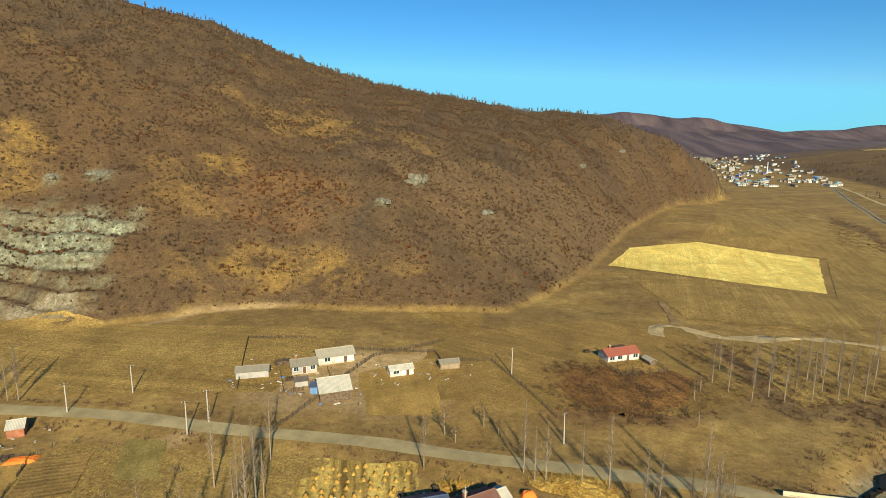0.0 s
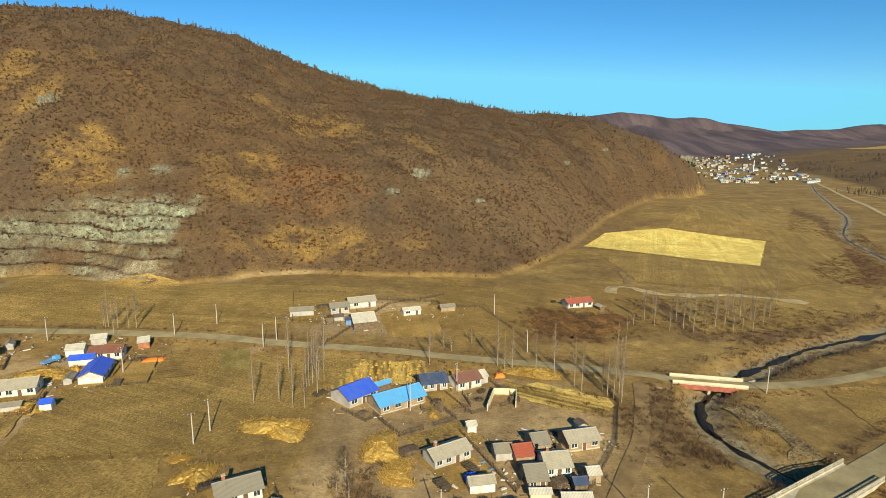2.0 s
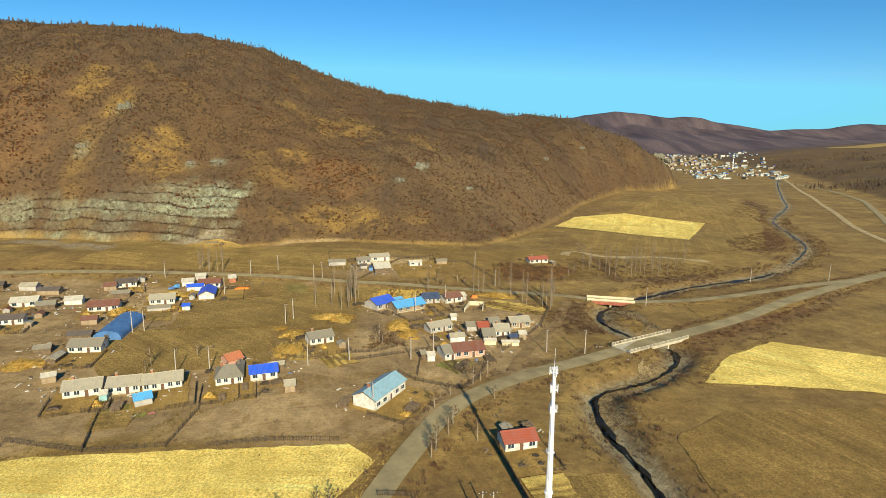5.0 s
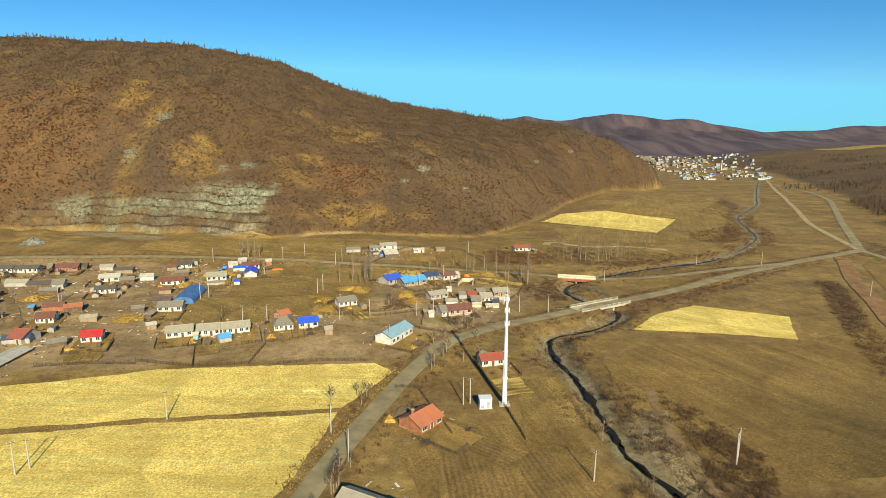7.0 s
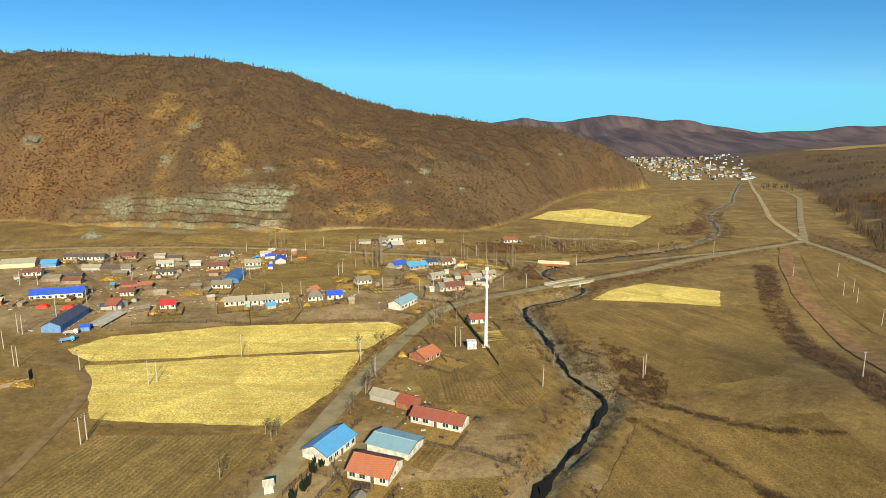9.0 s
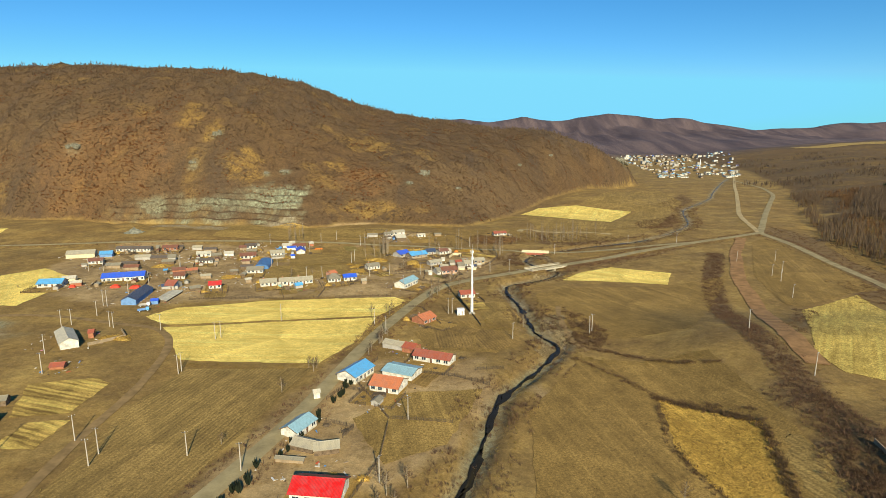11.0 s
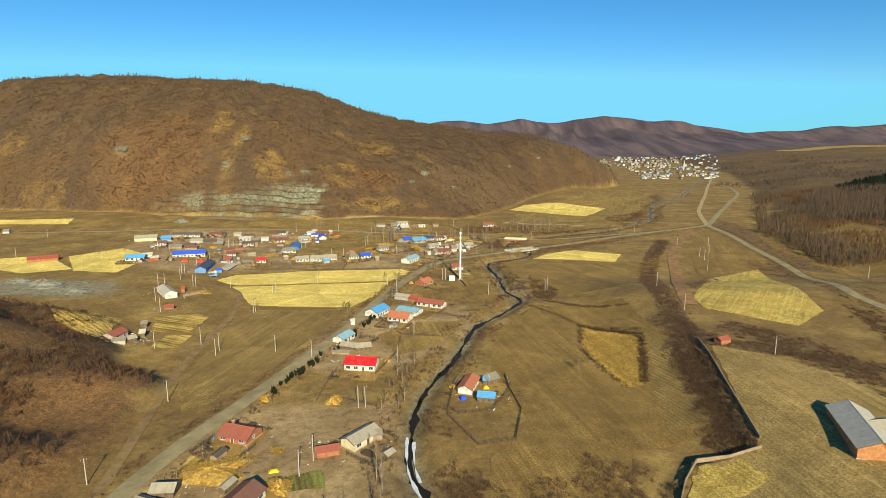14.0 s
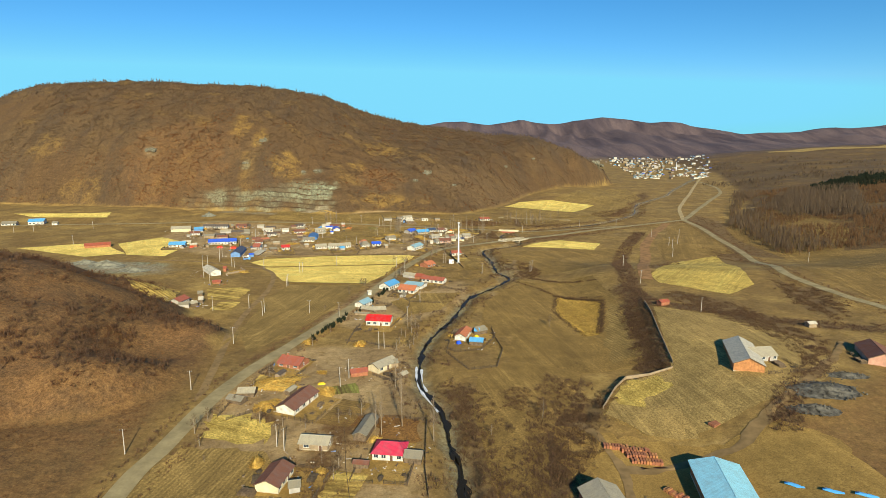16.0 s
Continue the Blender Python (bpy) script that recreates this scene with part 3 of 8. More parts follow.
STONY = ([(56, -66), (70, -62), (66, -102), (56, -120), (50, -112), (56, -94)], [(64, -180), (75, -174), (77, -210), (68, -228), (62, -204)], [(-280, -70), (-196, -82), (-190, -104), (-250, -112), (-290, -96)],
         [(-270, 206), (-200, 180), (-120, 206), (-140, 214), (-200, 196), (-262, 214)])


def build_ground():
    xs = grid_lines(-330, 320, 2.6, -4600, 4600, 1.022)
    ys = grid_lines(-410, 330, 2.6, -2600, 4900, 1.02)
    ys = np.sort(np.concatenate((ys, ys[(ys > 184) & (ys < 274)] + 1.3)))
    gx, gy = np.meshgrid(xs, ys)
    base = height(gx, gy)
    gz = ground_height(gx, gy)
    nx, ny = len(xs), len(ys)
    i = (np.arange(ny - 1)[:, None] * nx + np.arange(nx - 1)).ravel()
    ob = fast_mesh("ground", np.stack((gx.ravel(), gy.ravel(), gz.ravel()), 1), np.stack((i, i + 1, i + nx + 1, i + nx), 1), GROUND, True)
    rise = base - floor_height(gx, gy)
    east = (gx > interp(gy, EAST_FOOT)) & (gy < 2400)
    wood = smooth(rise + 4 * waves(gx, gy, 46, 19) + 2 * waves(gx, gy, 17, 20), -4, 2.5) * np.maximum(smooth(rise, 0.3, 2.2), 0.38) * np.where(east, 0.85, 1.0)
    west_slope = smooth(-gx, 84, 104) * smooth(-gy, 225, 275) * (1 - smooth(-gx, 300, 420))
    wood = np.maximum(wood, 0.75 * west_slope)
    patchy = np.clip(0.75 + 0.5 * waves(gx, gy, 19, 21) + 0.3 * waves(gx, gy, 8, 22), 0, 1)
    for line, inner, outer, much in ((LINES["stream"], 5, 13, 0.5), (LINES["main"], 3.5, 8, 0.45), (LINES["old"], 2.5, 5, 0.3), (LINES["south"], 3, 8, 0.5)) + tuple((curve_through(q, 12.0), 3, 9, 0.9) for q in DITCHES):
        wood = np.maximum(wood, much * patchy * (1 - smooth(distance_to(gx, gy, line), inner, outer)))

    def spots(places, squash=1.0):
        v = np.zeros_like(gx)
        for cx, cy, rx, ry in places:
            v = np.maximum(v, 1 - smooth(np.hypot((gx - cx) / rx, (gy - cy) / ry) + 0.25 * waves(gx, gy, 23, 15), 0.5, 1.15))
        return v

    blot = waves(gx, gy, 90, 13) + 0.7 * waves(gx, gy, 37, 14)
    gold = smooth(blot, 0.5, 1.1) * 0.4 * wood * (1 - 0.75 * smooth(gx, 20, 120))
    gold = np.maximum(gold, 0.4 * smooth(rise, 1, 5) * (1 - smooth(rise, 8, 22)) * smooth(waves(gx, gy * 2.5, 60, 16) + 0.6 * waves(gx, gy * 2, 21, 17), 0.0, 1.0) * (gx < 20) * (gy > 150))
    gold = np.maximum(gold, 0.75 * spots(((-76, 380, 42, 36), (-106, 302, 12, 16), (-197, 266, 24, 20), (-190, 280, 14, 12), (-271, 330, 16, 26), (-240, 310, 10, 22), (10, 212, 13, 24), (-60, 244, 40, 12))))
    gold = np.maximum(gold, np.maximum(smooth(rise, 2, 8) * (gx < -80) * (gy < -100), west_slope) * smooth(blot, -0.3, 0.8) * 0.3)
    gold = np.maximum(gold, 0.6 * east * smooth(rise, 2, 8) * smooth(waves(gx, gy, 140, 23) + 0.6 * waves(gx, gy, 50, 24), 0.1, 0.8))
    _, cut = quarried(gx, gy, base)
    slope = np.hypot(np.gradient(gz, axis=1) / np.gradient(gx, axis=1), np.gradient(gz, axis=0) / np.gradient(gy, axis=0))
    bright = np.maximum(smooth(gx + 9 * waves(gx, gy, 25, 65), -200, -160) * smooth(base, 17, 25), 0.7 * (1 - smooth(base, 12, 17)) * smooth(gx, -290, -250) * smooth(waves(gx, gy, 44, 66), -0.5, 0.2))
    patch = np.clip(0.55 + 0.6 * waves(gx, gy, 31, 67) + 0.35 * waves(gx, gy, 13, 68), 0, 1)
    rock = cut * np.maximum(smooth(slope, 0.5, 0.95) * patch, 0.85 * bright * smooth(base, 20, 28)) * (0.35 + 0.65 * np.clip(bright, 0, 1))
    rock = np.maximum(rock, cut * 0.6 * spots(((-278, 234, 20, 8), (-240, 232, 12, 8), (-210, 228, 40, 6))))
    rock = np.maximum(rock, 0.45 * spots(((-8, 321, 5, 9), (30, 308, 3.5, 5), (-25, 286, 4, 5), (-173, 267, 4, 4), (-154, 274, 7, 4), (-235, 304, 7, 9), (-249, 268, 6, 6), (-382, 286, 10, 8), (346, 738, 12, 9))))
    bed = 1 - smooth(distance_to(gx, gy, LINES["stream"]), 2.0, 5.0)
    rock = np.maximum(rock, 0.55 * bed)
    rock = np.maximum(rock, 0.85 * spots(((-235, -92, 48, 24),)))
    # alpha falls to 0 towards the haze-tinted far range
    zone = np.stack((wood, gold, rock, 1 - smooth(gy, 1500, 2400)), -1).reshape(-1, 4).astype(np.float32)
    def areas(polys, soft=6.0):
        """How far inside one of the outlines each place lies, with wavering borders."""
        v = np.zeros_like(gx)
        for poly, much in polys:
            q = np.array(poly + poly[:1], float)
            (x0, y0), (x1, y1) = q.min(0) - 9, q.max(0) + 9
            here = (gx > x0) & (gx < x1) & (gy > y0) & (gy < y1)
            wx, wy = gx[here] + 3.0 * waves(gx[here], gy[here], 17, 71), gy[here] + 3.0 * waves(gx[here], gy[here], 19, 72)
            d = distance_to(wx, wy, q) * np.where(inside(poly, wx, wy), 1, -1)
            v[here] = np.maximum(v[here], much * smooth(d, -soft / 2, soft))
        return v

    def ways(lines):
        v = np.zeros_like(gx)
        for line, inner, outer, much in lines:
            q = curve_through(line, 12.0)
            (x0, y0), (x1, y1) = q.min(0) - outer, q.max(0) + outer
            here = (gx > x0) & (gx < x1) & (gy > y0) & (gy < y1) & (gy < 480)
            v[here] = np.maximum(v[here], much * (1 - smooth(distance_to(gx[here], gy[here], q), inner, outer)))
        return v

    brushy = np.maximum(areas([(g, 0.9) for g, _ in THICKETS] + [(GREY_SLOPE, 0.55)]), ways([(q, 1.5, 6, 0.7) for q in DITCHES] + [(q, 0.5, 2.5, 0.7) for q in HEDGES]))
    bare = np.maximum(areas([(g, 0.85) for g in BARE]), ways([(q, 1.0, 3.5, 0.8) for q in PATHS]))
    stony = np.maximum(areas([(g, 0.9) for g in STONY]), ways([(STREAM, 2.0, 7, 0.55)]) * smooth(gy, -70, -40))
    russet = np.maximum(smooth(rise, 2, 8) * (gx < -80) * (gy < -100), west_slope) * 0.85
    russet = np.maximum(russet, areas([(g, 0.8) for g in RUSSET]))
    russet = np.maximum(russet, spots(((-345, 280, 80, 62), (-72, 288, 34, 30))) * 0.7)
    tint = ob.data.color_attributes.new("cover", "FLOAT_COLOR", "POINT")
    tint.data.foreach_set("color", np.stack((brushy, bare, stony, np.clip(russet, 0, 1)), -1).reshape(-1, 4).astype(np.float32).ravel())
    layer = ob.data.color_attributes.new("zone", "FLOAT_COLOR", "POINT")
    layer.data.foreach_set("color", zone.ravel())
    return tagged(ob, "brown winter valley floor and wooded mountainsides", "ground", kind="structure")


ground = build_ground()


def strip(name, line, width, material, lift, label, category, wobble=0.05, keep=None, rough=0.0, hug=False):
    """A ribbon that follows the ground along a plan line; where the stream crosses, it spans it."""
    c = curve_through(line, 3.0)
    if keep is not None:
        c = c[keep(c)]
    d = np.gradient(c, axis=0)
    d /= np.linalg.norm(d, axis=1)[:, None]
    n = np.stack((-d[:, 1], d[:, 0]), 1)
    cols, i = 5, np.arange(len(c))
    w = (width(c[:, 1]) if callable(width) else width) * (1 + wobble * (np.sin(i * 0.9) + 0.8 * np.sin(i * 0.37 + 2)))
    k = np.arange(cols) / (cols - 1)
    q = c[:, None, :] + n[:, None, :] * (w[:, None] * (k - 0.5))[..., None]
    if rough:
        q = q + np.random.default_rng(len(c)).normal(0, rough, q.shape)
    z = (ground_height if hug else height)(q[..., 0], q[..., 1]) + (lift(q[..., 1]) if callable(lift) else lift) + 0.06 * (1 - np.abs(2 * k - 1))
    verts = np.concatenate((q, z[..., None]), -1).reshape(-1, 3)
    faces = [(i * cols + k, i * cols + k + 1, (i + 1) * cols + k + 1, (i + 1) * cols + k) for i in range(len(c) - 1) for k in range(cols - 1)]
    faces = [f[::-1] for f in faces]
    ob = mesh_object(name, verts, faces, material)
    ob.data.polygons.foreach_set("use_smooth", [True] * len(faces))
    return tagged(ob, label, category, kind="structure")


strip("road", ROAD_MAIN, 6.3, ASPHALT, 0.70, "grey worn concrete road through the valley", "road", 0.02)
strip("road", ROAD_OLD, 4.6, ASPHALT, 0.68, "pale narrow village road along the foot of the mountain", "road")
strip("road", ROAD_NORTH, 5.0, PALE_DIRT, 0.66, "pale unpaved road leading up the valley", "road")
strip("road", ROAD_EAST, 6.0, ASPHALT, 0.67, "grey road along the eastern hills", "road")
strip("road", ROAD_SOUTH, 6.0, ASPHALT, 0.71, "grey road below the larch plantation", "road")
strip("lane", LANE, 4.2, DIRT, 0.16, "bare earth lane between farmyards", "lane")
strip("lane", ((-258, 118), (-245, 98), (-225, 77), (-194, 43), (-169, 14), (-161, 2)), 3.6, DIRT, 0.2, "rutted earth lane between village yards", "lane", 0.15, rough=0.3)
strip("dirt_track", TRACK, 3.4, DIRT, 0.17, "rutted brown earth track beside the knoll", "track")
strip("dirt_track", ((59, -420), (59.8, -375), (62.8, -353), (62.1, -343), (60.6, -332), (56, -322)), 3.0, DIRT, 0.24, "pale earth track into the brickyard", "track", 0.2, rough=0.2)
strip("dirt_track", ((62.5, -351), (72, -351), (88, -346), (102, -343), (110, -337), (120, -329), (134, -318), (148, -306), (168, -288), (186, -268)), 3.4, DIRT, 0.2, "bare earth track past the brick stacks", "track", 0.2, rough=0.4)
strip("dirt_track", ((84, 206), (88, 216), (97, 218), (106, 208), (118, 205), (144, 205), (170, 190)), 4.4, PALE_DIRT, 0.17, "pale earth turning place and track below the fields", "track", 0.45, rough=0.7)
strip("dirt_track", ((97, 218), (100, 231), (104, 253)), 3.0, DIRT, 0.2, "earth track into the fields", "track", 0.3, rough=0.4)
strip("dirt_track", EAST_TRACK, 8.5, RED_BANK, 0.27, "rutted reddish earth track across the fields", "track", 0.05, rough=0.1, hug=True)
strip("gravel_bed", STREAM, 8.0, PALE_GRAVEL, lambda y: -0.5 - 0.35 * (1 - smooth(y, 140, 200)), "pale gravel bed of the stream up the valley", "gravel", 0.3, lambda c: c[:, 1] > 165, 0.8)
strip("water", STREAM, lambda y: 1.7 - 0.6 * smooth(y, -120, -95) + 0.7 * smooth(y, 90, 130) - 0.9 * smooth(y, 150, 220), WATER, lambda y: -1.9 + 1.48 * smooth(y, 110, 200), "dark shallow stream in a stony bed", "water", 0.5, rough=0.5)
strip("gravel_bar", ((84, 88), (88, 70), (87, 62), (80, 58)), 7.0, GRAVEL, 0.12, "stony gravel bar beside the stream", "gravel", 0.3, rough=0.3, hug=True)
strip("gravel_bar", ((80, 30), (70, 20), (58, 9), (52, 2), (50, -12)), 9.0, GRAVEL, 0.12, "stony gravel bar below the bridge", "gravel", 0.3, rough=0.3, hug=True)
strip("gravel_bar", ((66, -60), (64, -75), (63, -90), (60, -100), (50, -112)), 9.0, GRAVEL, 0.12, "pale gravel spread beside the stream", "gravel", 0.35, rough=0.4, hug=True)
strip("dirt_track", ((70, -46), (67, -62), (66, -83), (65, -96), (70, -110)), 2.6, DIRT, 0.22, "pale cart track through the thicket", "track", 0.2, rough=0.25, hug=True)


def field(name, poly, material, label, rows=0.0, category="field", lift=0.14, tufts=0, cell=4.0, ragged=0.45):
    """A plot laid over the ground; rows: degrees of its crop rows from +y."""
    rnd = random.Random(len(poly) * 1000 + int(poly[0][0] * 10))
    cx, cy = sum(p[0] for p in poly) / len(poly), sum(p[1] for p in poly) / len(poly)
    edge = []
    for (ax, ay), (bx, by) in zip(poly, poly[1:] + poly[:1]):
        n = max(1, int(math.hypot(bx - ax, by - ay) / 3))
        for i in range(n):
            s = i / n
            edge.append((ax + (bx - ax) * s + rnd.uniform(-ragged, ragged), ay + (by - ay) * s + rnd.uniform(-ragged, ragged)))
    bm = bmesh.new()
    bm.faces.new([bm.verts.new((x, y, 0)) for x, y in edge])
    for axis, lo, hi in ((0, min(p[0] for p in edge), max(p[0] for p in edge)), (1, min(p[1] for p in edge), max(p[1] for p in edge))):
        step = max(cell, (hi - lo) / 45)
        for v in np.arange(lo + step, hi, step):
            bmesh.ops.bisect_plane(bm, geom=bm.verts[:] + bm.edges[:] + bm.faces[:], plane_co=(v, v, 0), plane_no=(1 - axis, axis, 0))
    bmesh.ops.triangulate(bm, faces=bm.faces[:])
    at = np.array([(v.co.x, v.co.y) for v in bm.verts])
    zs = ground_height(at[:, 0], at[:, 1])
    for v, z in zip(bm.verts, zs):
        v.co.z = z + lift
    m = pose(cx, cy, 0, 0, 0, rows)
    bm.transform(m.inverted())
    bmesh.ops.recalc_face_normals(bm, faces=bm.faces[:])
    if sum(f.normal.z for f in bm.faces) < 0:
        bmesh.ops.reverse_faces(bm, faces=bm.faces[:])
    me = bpy.data.meshes.new(name)
    bm.to_mesh(me), bm.free()
    me.materials.append(material)
    for f in me.polygons:
        f.use_smooth = True
    ob = new(name, me)
    ob.matrix_world = m
    return tagged(ob, label, category, kind="structure")


# ---- farmland ----
STRAW_LABEL = "yellow field covered with cut corn straw"
field("field", [(-142, -62), (-134, -45), (-92, -28), (-19, -22), (-12, -30), (-25, -56), (-80, -63), (-127, -73)], STRAW, STRAW_LABEL, 88)
field("field", [(-126, -77), (-80, -66), (-26, -59), (-31, -95), (-43, -121), (-101, -117)], STRAW, STRAW_LABEL, 88)
field("field", [(84.5, 12), (101, 33), (126, 49), (162, 33), (148, 4), (130, 8)], STRAW, STRAW_LABEL, 60)
field("field", [(103, 330), (132, 380), (183, 390), (240, 349), (191, 268), (137, 305)], STRAW, STRAW_LABEL, -20)
field("field", [(105, 322), (136, 300), (192, 263), (246, 350), (186, 394), (214, 440), (290, 570), (380, 640), (346, 454), (231, 237), (166, 214), (106, 228)], STUBBLE,
      "brown corn stubble field on a low rise", -20, lift=0.12)
field("field", [(148, -138), (197, -53), (247, -24), (222, -110), (205, -160), (178, -183), (146, -156)], THIN_STRAW, "olive-yellow field of thin straw beside the road", -35)
field("field", [(122, -214), (138, -225), (172, -268), (166, -296), (140, -318), (104, -330), (89, -334), (103, -286)], PALE, "pale grey-brown stubble field round a brick barn", 6)
field("field", [(84, -289), (106, -285), (93, -335), (78, -331), (67, -317)], PALE, "pale stubble strip inside an earth dyke", 5, lift=0.135)
field("field", [(77, -297), (84, -290), (98, -288), (97, -300), (90, -303), (82, -312), (74, -311)], THIN_STRAW, "straw-littered corner inside an earth dyke", 15, lift=0.19, ragged=1.8)
field("field", [(-279, 0), (-256, 36), (-214, 4), (-214, -52), (-246, -48)], STRAW, STRAW_LABEL, 30)
field("field", [(-352, -24), (-296, 3), (-250, -42), (-277, -54)], STRAW, STRAW_LABEL, 60)
field("field", [(-490, 165), (-383, 178), (-372, 148), (-455, 148)], STRAW, STRAW_LABEL, 85)
field("field", [(80, -8), (146, 0), (196, 24), (158, -36), (118, -100), (72, -94), (60, -60), (62, -20)], PLOUGH, "wide ploughed brown field beside the stream", 25)
field("field", [(64, -118), (112, -128), (110, -190), (98, -270), (70, -278), (40, -262), (30, -215), (36, -165)], PLOUGH, "wide ploughed brown field with faint rows", 12)
FALLOW = [(82.5, -155), (104, -181), (89, -230), (81, -231), (75, -190)]
field("field", [(40, -262), (68, -279), (60, -300), (44, -330), (36, -380), (24, -380), (20, -310), (24, -280)], PLOUGH, "narrow ploughed strip between stream and thicket", 14)
field("field", [(1250, 1680), (1400, 1660), (1720, 1640), (1760, 1740), (1400, 1745), (1260, 1725)], PALE, "pale field along the crest of the eastern hill", 60, cell=30, lift=1.0)
field("field", [(106, -186), (110, -192), (99, -262), (86, -268), (88, -240), (94, -226)], RIDGED, "ridged dark earth beside a fallow plot", 14, lift=0.17, ragged=2.0)
field("field", FALLOW, GRASS_GOLD, "fallow plot of tall dry grass within the ploughed field", 10, lift=0.2)
field("field", [(-94, -126), (-44, -126), (-62, -205), (-82, -255), (-97, -220), (-100, -160)], RIDGED, "ridged brown field beside the road", -14)
field("field", [(-84, 128), (-22, 122), (-30, 100), (-42, 66), (-100, 62), (-110, 100)], STUBBLE, "brown corn stubble field below the village road", 65)
field("field", [(-118, 60), (-62, 62), (-52, 28), (-100, 14), (-112, 30)], STUBBLE, "trampled corn stubble field between the farmyards", 50)
field("field", [(-190, 150), (-100, 150), (-44, 152), (-28, 200), (-90, 202), (-190, 204)], STUBBLE, "brown stubble field at the foot of the mountain", 82)
field("field", [(4, 202), (40, 214), (70, 226), (100, 222), (98, 160), (70, 142), (0, 150), (-4, 170)], PLOUGH, "bare brown field at the foot of the mountain", 60)
field("field", [(104, 150), (160, 160), (230, 225), (160, 205), (106, 215)], STUBBLE, "brown stubble field behind the stream", 40)
field("field", [(-6, -84), (14, -68), (40, -66), (42, -96), (30, -112), (2, -108)], PLOUGH, "ploughed garden field by the tower", 15)
field("field", [(-8, -152), (22, -148), (8, -186), (-10, -196), (-22, -170)], STUBBLE, "stubble garden field between houses and stream", 12)
field("field", [(196, -38), (212, 22), (274, 140), (296, 160), (284, 60), (268, -14), (246, -20), (200, -46)], PLOUGH, "brown field between the earth track and the road", -20)
field("field", [(112, 66), (150, 84), (178, 104), (190, 122), (145, 105), (114, 97)], PLOUGH, "ploughed field between the two roads", 60)
field("field", [(300, -52), (330, -26), (400, -34), (490, -60), (520, -160), (400, -210), (320, -150), (282, -92)], PLOUGH, "brown field below the larches", -70)
field("field", [(330, 130), (420, 250), (470, 250), (420, 60), (330, -60), (296, -60), (306, 60)], PLOUGH, "brown field under the plantation", -20)
field("field", [(290, -120), (262, -100), (254, -190), (270, -260), (340, -260), (380, -140)], PLOUGH, "brown field beyond the southern road", -10)
field("garden", [(2, 27), (9, 20), (14.5, 28), (8.5, 32)], GARDEN, "vegetable plot with rows of green cabbages", 20, "garden")
field("garden", [(-89, -8), (-76, -9), (-74, -2), (-88, -1)], GARDEN, "small green vegetable plot behind a fence", 20, "garden")
field("field", [(-53, 37), (-45, 28), (-38, 30), (-41, 45), (-53, 47)], ROWS, "small plot of cut corn laid in rows", 10)
field("field", [(-31, 100), (-26, 122), (-2, 119.5), (-4, 104)], ROWS, "plot of cut corn laid out in yellow rows", 8, ragged=0.8)
field("field", [(20, 106), (35, 102), (50, 93), (45, 82), (25, 92)], ROWS, "farmyard littered with yellow corn stalks", 60, ragged=1.6)
field("field", [(-150, -186), (-152, -172), (-158, -150), (-177, -141), (-196, -142), (-190, -160), (-172, -180)], ROWS, "plot of cut corn laid in yellow rows", 70)
field("field", [(-134, -168), (-144, -143), (-123, -136), (-116, -141), (-117, -164)], ROWS, "plot of cut corn laid in yellow rows", 75)
field("field", [(-126, -186), (-114, -186), (-114, -168), (-126, -171)], ROWS, "plot of cut corn laid in yellow rows", 70)
field("field", [(-75, -316), (-54, -315), (-48, -333), (-73, -332)], THIN_STRAW, "straw-littered plot beside the road", 70, ragged=2.6)
field("field", [(-76, -337), (-50, -338), (-41, -352), (-40, -395), (-82, -395), (-80, -350)], RIDGED, "ridged brown garden field beside the road", -12, ragged=1.2)
field("garden", [(-36, -297), (-24, -295), (-27, -286), (-36, -289)], GARDEN, "small green vegetable plot in a yard", 20, "garden")
field("field", [(-28, -312), (0, -317), (1, -334), (-10, -336), (-14, -322), (-28, -322)], RED_WEEDS, "red-brown weedy plot behind a house", 20, ragged=1.5)
field("field", [(29, -36), (43, -36), (49, -66), (27, -72)], STUBBLE, "small stubble plot beside the slim white tower", 10)
field("field", [(4, -72), (20.5, -76), (21, -106), (3, -106)], DARK_SOIL, "dark ploughed plot with a grassy border", 5, lift=0.2)
field("field", [(23.5, -81), (36, -84), (43, -96), (32, -110), (22, -106)], DARK_SOIL, "dark ploughed plot with a grassy border", 14, lift=0.2)
field("waste_ground", [(39, 171), (37, 150), (52, 142), (73, 150), (80, 168), (68, 178), (54, 174)], RED_WEEDS, "red-brown weeds round a lone house", 20, "waste ground", 0.2, ragged=2.2)
field("yard", [(-22, 164), (1, 177), (3, 141), (-16, 141)], YARD_SOIL, "bare trodden farmyard earth", 10, "yard", 0.2, ragged=0.5)
field("garden", [(-73.5, 130), (-63, 128.5), (-58, 115), (-67, 113.5)], GREENISH, "faintly green fallow plot beside the road", 20, "garden", 0.2, ragged=0.8)
field("waste_ground", [(46, -322), (62, -330), (92, -340), (118, -334), (128, -350), (126, -392), (46, -392)], YARD_SOIL, "bare trodden earth of the brickyard", 10, "yard", 0.13, ragged=2.0)


# ---- a kit for building things ----
def part(name, bm, material, parent, label="", m=None):
    """Link a bmesh as one mesh object under a thing or a part."""
    bmesh.ops.recalc_face_normals(bm, faces=bm.faces[:])
    me = bpy.data.meshes.new(name)
    bm.to_mesh(me), bm.free()
    me.materials.append(material)
    ob = new(name, me)
    if parent:
        ob.parent = parent
    if m is not None:
        ob.matrix_basis = m
    return tagged(ob, label)


def thing(name, label, category, m, group=""):
    ob = new(name)
    ob.empty_display_size = 0.3
    ob.matrix_basis = m
    return tagged(ob, label, category, group)


